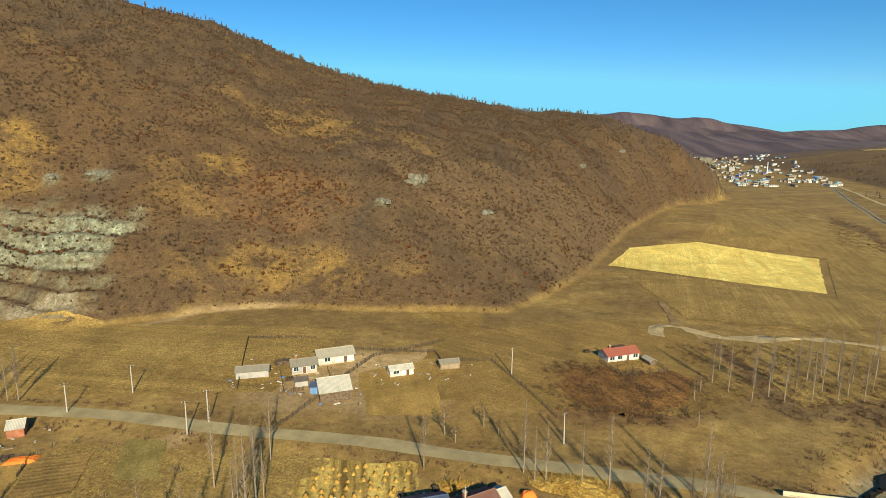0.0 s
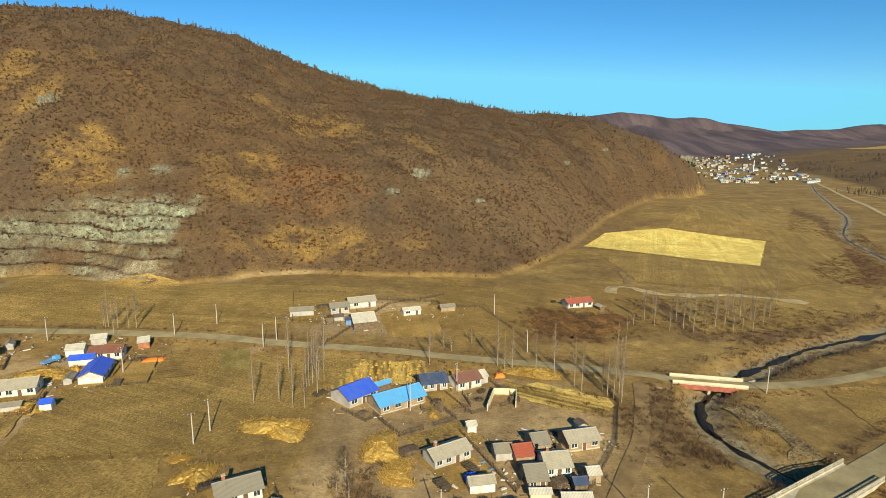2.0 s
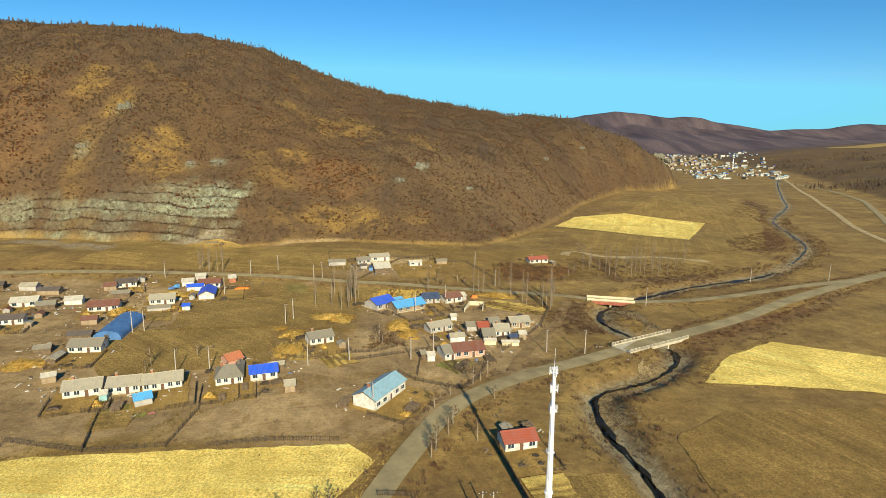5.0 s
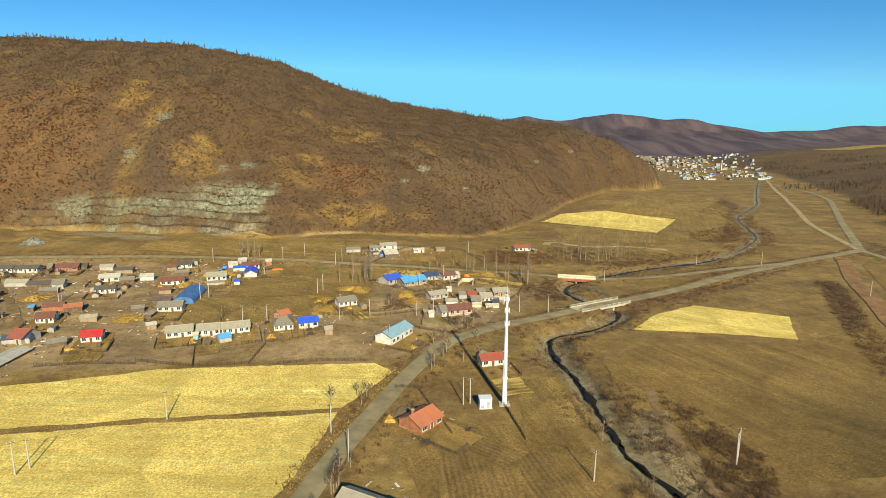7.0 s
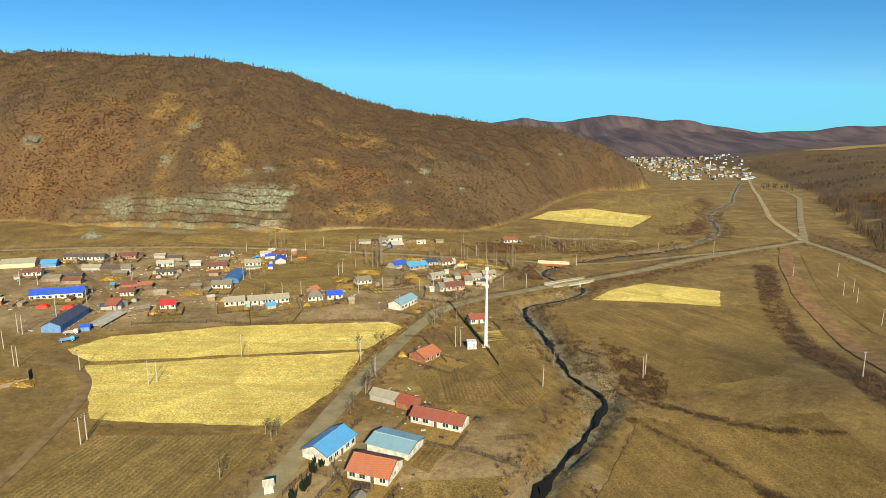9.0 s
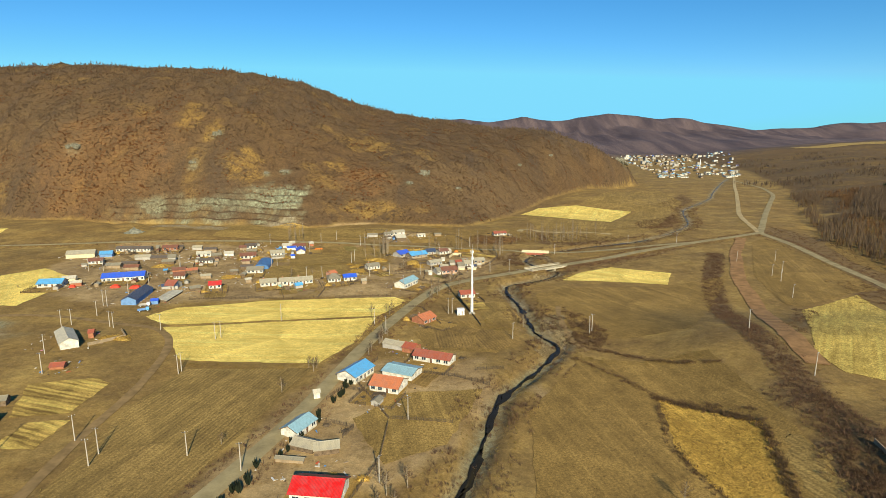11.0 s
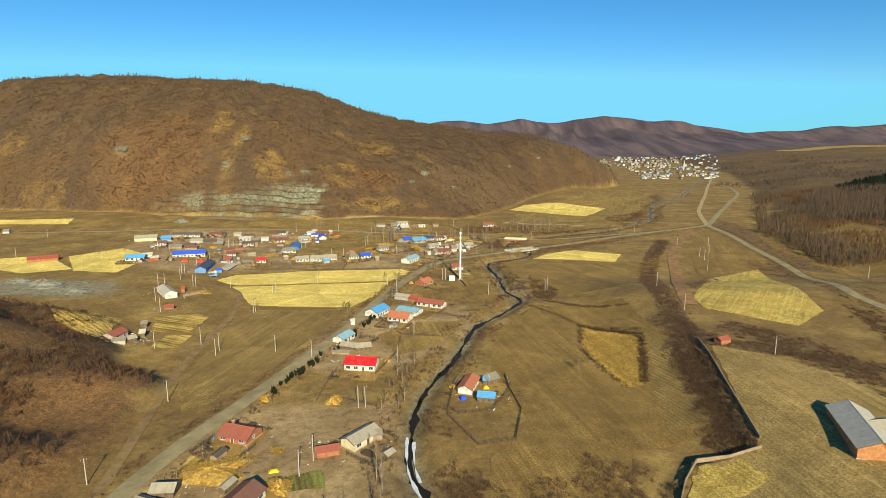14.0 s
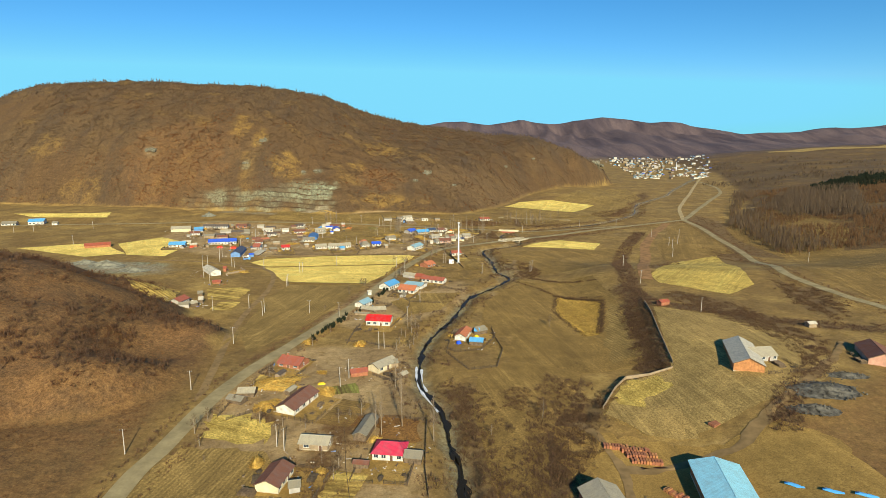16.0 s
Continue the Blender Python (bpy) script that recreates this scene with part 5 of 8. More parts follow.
shed(22.0, 47.6, 1, 4.3, 2.0, roof="white", wall="cream", h=1.6)
house(35.2, 68.9, 13, 8.0, 6.0, roof="pale", wall="mud", windows=2, chimney=0, h=2.4)
shed(29.2, 46.4, 0, 6.0, 1.6, roof="white", wall="cream", h=1.5)
shed(34.5, 54.2, 6, 2.7, 3.5, roof="white", wall="mud")
shed(30.8, 50.5, 6, 2.8, 3.0, roof="navy", wall="wood")
house(12.8, 37.8, 16, 10.7, 7.6, roof="brown", wall="salmon", windows=3, chimney=0)
shed(5.7, 35.4, 21, 3.6, 8.0, roof="grey", wall="white", windows=1)
shed(0.5, 31.6, 9, 2.4, 3.0, roof="white", wall="white")
shed(-2.2, 32.7, 22, 1.8, 3.0, roof="grey", wall="wood")
shed(9.4, 75.1, 13, 2.3, 2.5, roof="white", wall="white")
house(-39.7, 47.1, 28, 8.6, 6.5, roof="grey", wall="white", windows=3)
house(-13.8, 3.1, 62, 15.9, 7.4, roof="paleblue", wall="white", windows=4, chimney=1, h=3.3)
house(-50.8, 16.3, 18, 7.8, 6.0, roof="blue", wall="white", windows=2, chimney=0)
house(-60.6, 14.6, 17, 7.6, 9.0, roof="grey", wall="white", windows=3, hip=2.2)
house(-63.9, 26.2, 45, 4.8, 5.5, roof="orange", wall="salmon", windows=0, chimney=0)
shed(-40.6, 7.4, 16, 2.9, 4.0, roof="pale", wall="mud")
house(-78.9, 10.7, 20, 10.5, 7.0, roof="pale", wall="white", windows=4, chimney=1)
house(-88.8, 8.5, 15, 8.6, 7.0, roof="pale", wall="white", windows=3, chimney=1)
house(-99.7, 6.3, 20, 9.6, 7.0, roof="pale", wall="white", windows=3, chimney=1)
shed(-79.5, -0.7, 32, 4.4, 4.5, roof="sky", wall="grey")
shed(-91.6, 1.9, 18, 1.9, 3.0, roof="white", wall="teal")
house(-117.8, 39.4, 10, 10.3, 7.0, roof="grey", wall="white", windows=3, chimney=0)
shed(-114.5, 13.5, 28, 3.6, 3.0, roof="white", wall="mud")
house(-129.6, -1.5, 18, 6.9, 6.5, roof="red", wall="white", windows=2, chimney=0)
house(-152.9, -5.7, -8, 6.0, 9.0, roof="rust", wall="grey", windows=1, chimney=0)
shed(-147.0, -25.8, 90, 20.3, 7.5, roof="white", wall="wood", h=1.2, rise=0.7)
shed(-153.8, -7.9, 18, 8.8, 4.0, roof="navy", wall="grey")
house(-158.6, 16.3, 18, 6.4, 7.0, roof="brown", wall="white", windows=3, chimney=0)
shed(-165.7, 32.2, 16, 8.1, 5.0, roof="brown", wall="brick")
shed(-157.8, 32.9, 25, 6.9, 6.0, roof="orange", wall="wood", rise=0.9)
shed(-172.9, 28.4, 18, 2.1, 4.0, roof="sky", wall="wood", rise=0.5)
house(-170.3, 85.1, 17, 9.7, 6.0, roof="white", wall="white", windows=2, chimney=0)
house(-159.9, 62.2, 18, 8.7, 5.0, roof="dark", wall="white", windows=3, chimney=0)
shed(-160.1, 82.7, 21, 6.8, 5.0, roof="grey", wall="wood")
house(-186.6, 68.7, 18, 4.9, 7.0, roof="grey", wall="grey", windows=0, chimney=0)
shed(-208.0, 70.0, 6, 10.6, 5.0, roof="pale", wall="grey")
shed(-195.0, 68.5, 6, 12.4, 5.0, roof="dark", wall="wood")
house(-234.4, 96.0, 6, 12.0, 6.0, roof="dark", wall="white", windows=4, chimney=1)
house(-221.8, 97.6, 6, 12.0, 6.0, roof="dark", wall="white", windows=4, chimney=1)
shed(-213.0, 40.5, 8, 9.0, 5.0, roof="grey", wall="mud")
shed(-198.5, 35.5, 8, 9.4, 5.0, roof="brown", wall="mud")
shed(-206.5, 48.5, 6, 11.0, 4.0, roof="dark", wall="wood", h=1.9)
shed(-184.0, 57.0, 10, 8.0, 4.0, roof="grey", wall="wood", h=1.9)
shed(-172.5, 104.0, 10, 9.0, 4.5, roof="dark", wall="mud")
shed(-184.5, 108.5, 8, 7.0, 4.5, roof="pale", wall="grey")
shed(-140.5, 104.0, 15, 7.5, 4.0, roof="grey", wall="wood")
shed(-127.0, 50.5, 12, 8.0, 4.0, roof="dark", wall="wood", h=1.8)
shed(-131.0, 36.0, 20, 5.0, 3.5, roof="grey", wall="wood", h=1.8)
shed(-122.5, 29.0, 95, 6.0, 3.0, roof="pale", wall="wood", h=1.7)
shed(-139.0, -8.5, 35, 6.0, 4.0, roof="grey", wall="wood", h=1.7)
shed(-143.5, 20.0, 20, 6.0, 3.5, roof="pale", wall="mud", h=1.9)
shed(-213.3, 103.5, 18, 2.1, 6.0, roof="grey", wall="mud")
house(-203.5, 103.8, 12, 10.8, 6.5, roof="brown", wall="brick", windows=2, chimney=1)
shed(-197.7, 108.0, 18, 4.0, 5.0, roof="dark", wall="wood")
shed(-153.8, 91.2, 18, 6.6, 5.0, roof="white", wall="white")
house(-137.2, 84.5, 18, 11.3, 7.0, roof="brown", wall="white", windows=3, chimney=0)
shed(-132.8, 66.4, 18, 5.4, 4.0, roof="brown", wall="mud")
house(-118.7, 97.3, 18, 10.1, 7.0, roof="pale", wall="white", windows=3, chimney=0)
shed(-114.9, 85.6, 18, 8.9, 2.5, roof="grey", wall="grey", h=1.7)
shed(-150.9, 114.3, 23, 5.0, 5.0, roof="brown", wall="mud")
house(-146.3, 119.9, 27, 8.3, 6.0, roof="dark", wall="white", windows=2, chimney=0)
house(-103.5, 109.2, 105, 12.3, 6.6, roof="blue", wall="white", windows=2, chimney=0)
house(-107.8, 123.5, 11, 9.8, 6.0, roof="brown", wall="white", windows=3, chimney=0)
shed(-112.9, 118.3, 15, 7.1, 4.0, roof="blue", wall="white", h=2.0)
shed(-119.2, 125.4, 18, 5.3, 5.0, roof="white", wall="white")
shed(-116.5, 134.3, 20, 4.7, 4.0, roof="white", wall="grey")
shed(-100.2, 132.3, 24, 3.5, 5.0, roof="white", wall="brick")
shed(-104.3, 87.5, 14, 2.9, 3.0, roof="blue", wall="white")
house(-188.4, 7.0, 16, 23.5, 8.5, roof="blue", wall="white", windows=8, chimney=0, h=3.0)
shed(-161.4, -30.8, 98, 26.7, 7.6, roof="navy", wall="blue", h=3.2)
shed(-255.3, 74.7, 18, 18.3, 9.0, roof="pale", wall="cream", h=3)
house(-238.4, 76.9, 18, 8.1, 7.0, roof="sky", wall="blue", windows=0, chimney=0)
house(-232.4, 53.0, 18, 9.0, 6.0, roof="brown", wall="white", windows=3, chimney=0)
shed(-148.1, -39.0, 18, 3.6, 3.0, roof="blue", wall="blue")
house(-220.7, -11.4, 8, 13.2, 8.0, roof="sky", wall="white", windows=3, chimney=0)
shed(-218.3, 0.8, 18, 7.1, 5.0, roof="white", wall="cream")
shed(-207.8, -9.8, 21, 5.7, 4.0, roof="white", wall="brick")
shed(-157.5, -99.8, 128, 20.0, 6.8, roof="white", wall="white", h=3)
shed(-150.6, -92.7, 18, 2.1, 4.0, roof="rust", wall="brick", h=2.6)
house(-147.4, -176.2, 76, 8.6, 7.0, roof="rust", wall="grey", windows=1, chimney=0)
shed(-141.7, -182.9, 16, 5.5, 4.0, roof="grey", wall="grey")
shed(-137.7, -180.2, 47, 3.8, 4.0, roof="pale", wall="wood")
shed(-136.4, -171.8, 18, 2.5, 5.0, roof="white", wall="wood")
shed(-141.9, -158.9, 18, 2.8, 4.0, roof="grey", wall="wood")
shed(-143.4, -127.7, 14, 4.9, 4.0, roof="rust", wall="brick", h=1.2)
house(22.0, -22.4, 13, 8.1, 6.0, roof="rust", wall="white", windows=2, chimney=0)
house(-1.5, -66.7, 50, 9.1, 8.1, roof="orange", wall="brick", windows=2, chimney=1)
house(-25.7, -136.1, 63, 12.4, 8.1, roof="sky", wall="white", windows=4, chimney=0, h=3.0)
house(-12.3, -147.0, -20, 10.9, 9.0, roof="orange", wall="white", windows=3, chimney=0)
house(-8.1, -135.3, -25, 12.4, 9.0, roof="paleblue", wall="white", windows=0, chimney=0, h=2.6, rise=1.0)
house(4.0, -120.9, -24, 16.0, 6.5, roof="rust", wall="white", windows=4, chimney=0)
shed(-13.1, -104.1, -28, 9.8, 5.0, roof="pale", wall="grey")
shed(-5.8, -108.7, -31, 5.7, 6.0, roof="rust", wall="brick")
house(-24.9, -209.1, -7, 13.0, 8.5, roof="red", wall="white", windows=3, chimney=0, h=3.0)
house(-37.8, -176.6, 65, 9.6, 6.1, roof="paleblue", wall="white", windows=2, chimney=0)
shed(-27.1, -188.1, 12, 7.1, 5.0, roof="pale", wall="wood", h=1.8)
shed(-33.5, -186.2, -22, 7.6, 5.0, roof="pale", wall="wood", h=1.6)
shed(-36.4, -193.4, -9, 8.2, 1.5, roof="grey", wall="mud", h=1.2)
shed(-36.8, -154.5, 18, 2.1, 2.5, roof="white", wall="white", h=2.4)
house(19.6, -229.9, 72, 12.1, 5.4, roof="orange", wall="white", windows=3, chimney=0)
shed(25.8, -240.2, -12, 6.4, 5.0, roof="sky", wall="wood")
shed(26.9, -225.3, -7, 2.4, 4.0, roof="sky", wall="wood")
shed(28.3, -223.8, 32, 5.7, 6.0, roof="grey", wall="wood")
house(-57.2, -267.4, -18, 10.6, 8.6, roof="rust", wall="brick", windows=2, chimney=1, h=2.2)
house(-46.2, -305.8, 71, 16.7, 7.7, roof="brown", wall="white", windows=3, chimney=0)
shed(-67.7, -298.0, 3, 6.4, 5.0, roof="pale", wall="wood", h=1.8)
shed(-69.6, -304.4, -21, 6.7, 4.0, roof="grey", wall="wood", h=1.6)
house(-17.5, -269.6, 52, 11.7, 6.1, roof="pale", wall="cream", windows=2, chimney=0)
shed(-27.1, -276.8, 18, 7.0, 4.0, roof="rust", wall="brick", h=1.8)
shed(-13.2, -267.4, 19, 3.9, 4.0, roof="grey", wall="mud")
shed(-17.9, -325.7, 78, 13.7, 4.5, roof="grey", wall="wood", h=2.4)
house(-33.2, -334.8, -7, 9.5, 6.0, roof="pale", wall="mud", windows=1, chimney=0, h=2.3)
house(-8.4, -340.7, -8, 9.8, 8.0, roof="rose", wall="white", windows=3, chimney=0, hip=2.0)
shed(-0.7, -344.2, -9, 5.4, 5.0, roof="grey", wall="wood")
house(-41.2, -355.1, 80, 10.7, 7.0, roof="brown", wall="cream", windows=3, chimney=0)
shed(-34.5, -358.7, 13, 3.1, 4.0, roof="grey", wall="grey")
house(130.0, -289.7, 72, 26.0, 10.7, roof="white", wall="orange", windows=0, chimney=0, h=3.5)
shed(137.2, -288.4, 8, 9.6, 9.0, roof="pale", wall="grey", windows=3, h=2.4)
house(185.8, -287.6, 69, 18.0, 10.1, roof="brown", wall="salmon", windows=4, chimney=0, h=3.2)
shed(185.3, -246.4, 8, 3.9, 3.0, roof="white", wall="mud")
shed(127.7, -211.5, 22, 5.5, 3.5, roof="rust", wall="brick")
house(-427.0, 113.0, 18, 14.4, 10.0, roof="sky", wall="white", windows=3, chimney=0, h=3.5)
house(-450.7, 104.8, 15, 13.5, 8.0, roof="grey", wall="white", windows=3, chimney=0)
shed(-403.5, 106.5, 18, 5.0, 6.0, roof="grey", wall="white")
shed(-288.7, -14.2, 26, 19.5, 7.0, roof="rust", wall="brick")


# ---- the tower and its cabin ----
def tower(x, y):
    z = top(x, y)
    ob = thing("telecom_tower", "tall white steel telecom mast on a concrete pad", "tower", pose(x, y, z))
    part("pad", boxes((-1.6, 1.6, -1.6, 1.6, -0.4, 0.25)), CONCRETE, ob)
    for i in range(4):
        z0, z1 = 0.25 + i * 8.2, 0.25 + (i + 1) * 8.2
        r0, r1 = 0.78 - i * 0.12, 0.78 - (i + 1) * 0.12
        s = part("mast_section", rod(bmesh.new(), (0, 0, z0), (0, 0, z1), r0, r1, 14), STEEL, ob)
        part("flange", rod(bmesh.new(), (0, 0, z1 - 0.12), (0, 0, z1 + 0.08), r1 + 0.2, r1 + 0.2, 14), STEEL, s)
    for zz in (25.0, 29.0, 32.2):
        p = part("platform", rod(bmesh.new(), (0, 0, zz), (0, 0, zz + 0.08), 0.7, 0.7, 12), STEEL, ob)
        rail = bmesh.new()
        for k in range(12):
            a, b = 2 * math.pi * k / 12, 2 * math.pi * (k + 1) / 12
            rod(rail, (0.68 * math.cos(a), 0.68 * math.sin(a), zz + 0.9), (0.68 * math.cos(b), 0.68 * math.sin(b), zz + 0.9), 0.03, 0.03, 4)
            rod(rail, (0.68 * math.cos(a), 0.68 * math.sin(a), zz), (0.68 * math.cos(a), 0.68 * math.sin(a), zz + 0.9), 0.025, 0.025, 4)
        part("railing", rail, STEEL, p)
        for k in range(3):
            a = 2 * math.pi * k / 3 + zz
            c, s = math.cos(a), math.sin(a)
            part("antenna", boxes((-0.12, 0.12, -0.06, 0.06, -0.7, 0.8)), STEEL, p, "", pose(0.78 * c, 0.78 * s, zz + 0.3, 0, 0, math.degrees(a) + 90))
    part("lightning_rod", rod(bmesh.new(), (0, 0, 33.0), (0, 0, 37.0), 0.05, 0.02, 5), STEEL, ob)
    ladder = boxes((-0.25, -0.2, -0.05, 0.0, 0.3, 32), (0.2, 0.25, -0.05, 0.0, 0.3, 32), *[(-0.2, 0.2, -0.04, -0.01, 0.5 + 0.5 * k, 0.54 + 0.5 * k) for k in range(62)])
    part("ladder", ladder, STEEL, ob, "", pose(0, -0.92, 0, -0.85))


def cabin(x, y):
    ob = thing("equipment_cabin", "plain white metal equipment cabin beside the mast", "cabin", pose(x, y, top(x, y), 0, 0, 4))
    part("body", boxes((-1.8, 1.8, -1.4, 1.4, 0.15, 3.1)), STEEL, ob)
    part("base", boxes((-2.0, 2.0, -1.6, 1.6, -0.4, 0.146)), CONCRETE, ob)
    part("roof", boxes((-1.95, 1.95, -1.55, 1.55, 3.104, 3.22)), STEEL, ob)
    d = part("door", boxes((0.3, 1.2, -1.45, -1.404, 0.25, 2.3)), GREY_WALL, ob)
    part("handle", boxes((0.38, 0.44, -1.5, -1.454, 1.15, 1.3)), DARK_IRON, d)
    part("cooler", boxes((-1.4, -0.5, -1.75, -1.404, 0.4, 1.1)), GREY_WALL, ob)


tower(23.2, -54.5)
cabin(17.3, -56.2)


# ---- bridges ----
RED_GIRDER = plain("faded_red_paint", (0.40, 0.13, 0.08), 0.8, grain=0.3)


def bridge(x, y, rz, length, width, z, parapet, label, piers):
    ob = thing("bridge", label, "bridge", pose(x, y, z, 0, 0, rz))
    l2, w2 = length / 2, width / 2
    part("deck", boxes((-l2, l2, -w2, w2, -0.75, -0.08)), CONCRETE, ob)
    for side in (-1, 1):
        yy = side * (w2 - 0.15)
        part("kerb", boxes((-l2, l2, yy - 0.22, yy + 0.22, -0.078, 0.28)), CONCRETE, ob)
        if parapet:
            part("parapet", boxes((-l2, l2, yy - 0.12, yy + 0.12, 0.284, 1.0)), CREAM, ob)
            part("girder", boxes((-l2 + 1.4, l2 - 1.4, yy - 0.1 + 0.14 * side, yy + 0.1 + 0.14 * side, -1.6, -0.1)), RED_GIRDER, ob, "red-painted girder")
        else:
            r = part("rail", boxes((-l2, l2, yy - 0.1, yy + 0.1, 1.0, 1.16), (-l2, l2, yy - 0.06, yy + 0.06, 0.62, 0.72)), CONCRETE, ob)
            n = int(length / 1.6)
            for i in range(n + 1):
                px = -l2 + length * i / n
                part("rail_post", boxes((px - 0.09, px + 0.09, yy - 0.09, yy + 0.09, 0.28, 1.0)), CONCRETE, r)
    for side in (-1, 1):
        xx = side * (l2 - 0.4)
        bm = boxes((xx - 1.0, xx + 1.0, -w2 - 0.1, w2 + 0.1, -4.4, -0.754))
        part("abutment", bm, CONCRETE, ob)
        for s in (-1, 1):
            bm = bmesh.new()
            a = [bm.verts.new(c) for c in ((xx, s * (w2 + 0.1), -0.8), (xx + side * 4.5, s * (w2 + 3.5), -0.6), (xx + side * 4.5, s * (w2 + 3.5), -2.6), (xx, s * (w2 + 0.1), -4.4))]
            b = [bm.verts.new(v.co + Vector((0.5 * side, -0.45 * s, 0))) for v in a]
            for i in range(4):
                j = (i + 1) % 4
                bm.faces.new((a[i], a[j], b[j], b[i]))
            bm.faces.new(a), bm.faces.new(b[::-1])
            part("wing_wall", bm, CONCRETE, ob)
    for px in piers:
        part("pier", boxes((px - 0.4, px + 0.4, -w2 + 0.4, w2 - 0.4, -4.6, -0.754)), CONCRETE, ob)
    return ob


bridge(80.5, 46.7, 29.5, 31, 8.4, float(height(80.5, 46.7)) + 0.72, False, "grey concrete road bridge with post-and-rail balustrades", (-5, 5))
bridge(82.5, 102.6, -12.5, 21, 5.6, float(height(82.5, 102.6)) + 0.70, True, "old concrete bridge with pale parapets over the stream", (0,))


# ---- farm things ----
def greenhouse(x, y, rz, length, width, tall):
    ob = thing("tarpaulin_barn", "arched barn under a faded blue tarpaulin", "barn", pose(x, y, top(x, y), 0, 0, rz))
    n, bm = 12, bmesh.new()
    rnd, rows = random.Random(4), []
    for i in range(25):
        px = -length / 2 + length * i / 24
        rows.append([bm.verts.new((px, -width / 2 * math.cos(math.pi * k / n), max(0, tall * abs(math.sin(math.pi * k / n)) ** 0.75 + (0.05 * rnd.uniform(-1, 1) - (0.06 if i % 3 else 0.0)) * (0 < k < n)))) for k in range(n + 1)])
    for a, b in zip(rows[:-1], rows[1:]):
        for k in range(n):
            bm.faces.new((a[k], a[k + 1], b[k + 1], b[k]))
    part("tarpaulin", bm, ROOFS["tarp"], ob)
    for s in (-1, 1):
        bm = bmesh.new()
        ring = [(-width / 2 * math.cos(math.pi * k / n) * 0.985, tall * abs(math.sin(math.pi * k / n)) ** 0.75 * 0.98) for k in range(n + 1)]
        prism(bm, [(a, b) for a, b in ring], s * (length / 2 - 0.15) - 0.08, s * (length / 2 - 0.15) + 0.08)
        e = part("end_wall", bm, GREY_WALL if s > 0 else ROOFS["tarp"], ob)
        if s < 0:
            part("door", boxes((-length / 2 + 0.0, -length / 2 + 0.06 - 0.16, -0.7, 0.7, 0.05, 2.1)), DARK_WOOD, e)


greenhouse(-118.4, 60.5, 98, 24, 10.0, 3.5)


def tarp_pile(x, y, w, d, h, material, label, rz=0):
    """A heap under a loose sheet."""
    rnd = random.Random(int(x * 10))
    ob = thing("covered_heap", label, "covered heap", pose(x, y, top(x, y), 0, 0, rz))
    bm, n, g = bmesh.new(), 8, []
    for i in range(n + 1):
        g.append([])
        for k in range(n + 1):
            u, v = 2 * i / n - 1, 2 * k / n - 1
            g[-1].append(bm.verts.new((u * w / 2, v * d / 2, h * (1 - max(abs(u), abs(v)) ** 4) * (1 + 0.12 * rnd.uniform(-1, 1)) - 0.03)))
    for i in range(n):
        for k in range(n):
            bm.faces.new((g[i][k], g[i + 1][k], g[i + 1][k + 1], g[i][k + 1]))
    part("sheet", bm, material, ob)
    bm = bmesh.new()
    for i in range(4):
        px = -w / 2 + w * (i + 0.5) / 4
        rod(bm, (px, -d / 2, 0.1), (px, 0, h * 1.06), 0.03, 0.03, 4)
        rod(bm, (px, 0, h * 1.06), (px, d / 2, 0.1), 0.03, 0.03, 4)
    part("rope", bm, DARK_IRON, ob)


ORANGE_TARP = plain("orange_tarpaulin", (0.85, 0.22, 0.03), 0.6, grain=0.15)
YELLOW_TARP = plain("yellow_tarpaulin", (0.85, 0.58, 0.03), 0.6, grain=0.15)
RED_TARP = plain("red_tarpaulin", (0.75, 0.06, 0.03), 0.6, grain=0.15)
BLUE_TARP = plain("bright_blue_tarpaulin", (0.02, 0.10, 0.75), 0.6, grain=0.12)
SKY_TARP = plain("sky_blue_tarpaulin", (0.10, 0.42, 0.85), 0.6, grain=0.12)
tarp_pile(-91.5, 120.8, 7.5, 3.0, 0.9, ORANGE_TARP, "low heap under an orange tarpaulin beside a field", 12)
tarp_pile(20.4, 108.2, 3.4, 1.8, 1.2, ORANGE_TARP, "small stack under an orange tarpaulin", 8)
tarp_pile(-105.0, 117.6, 5.5, 2.6, 1.3, YELLOW_TARP, "heap under a yellow tarpaulin against a house", 10)
tarp_pile(-184.0, -12.0, 5.2, 3.6, 1.6, RED_TARP, "heap under a red tarpaulin in a yard", 15)
tarp_pile(-172.5, -11.5, 6.4, 3.6, 1.7, RED_TARP, "heap under a red tarpaulin beside a shed", 12)
tarp_pile(8.2, 53.8, 3.2, 3.0, 1.4, BLUE_TARP, "stack under a bright blue tarpaulin in a yard", 10)
tarp_pile(17.0, -239.5, 2.4, 2.0, 1.5, BLUE_TARP, "crates under a blue tarpaulin beside a house", 20)
tarp_pile(26.3, -230.5, 2.4, 2.0, 1.2, YELLOW_TARP, "bright yellow heap of maize under a sheet", 20)
tarp_pile(-41.0, -287.0, 3.2, 1.8, 0.7, YELLOW_TARP, "yellow heap of maize on a sheet in a garden", 20)
tarp_pile(-208.0, -13.6, 3.6, 2.0, 1.2, RED_TARP, "red sheeted stack before a shed", 5)
for i, (rx, ry, long) in enumerate(((106.1, -366.6, 6.6), (112.6, -372.4, 6.4), (118.4, -376.3, 6.4))):
    tarp_pile(rx, ry, long, 1.1, 0.6, SKY_TARP, "long low row of drying bricks under a sky-blue sheet", (-42, -36, -34)[i])


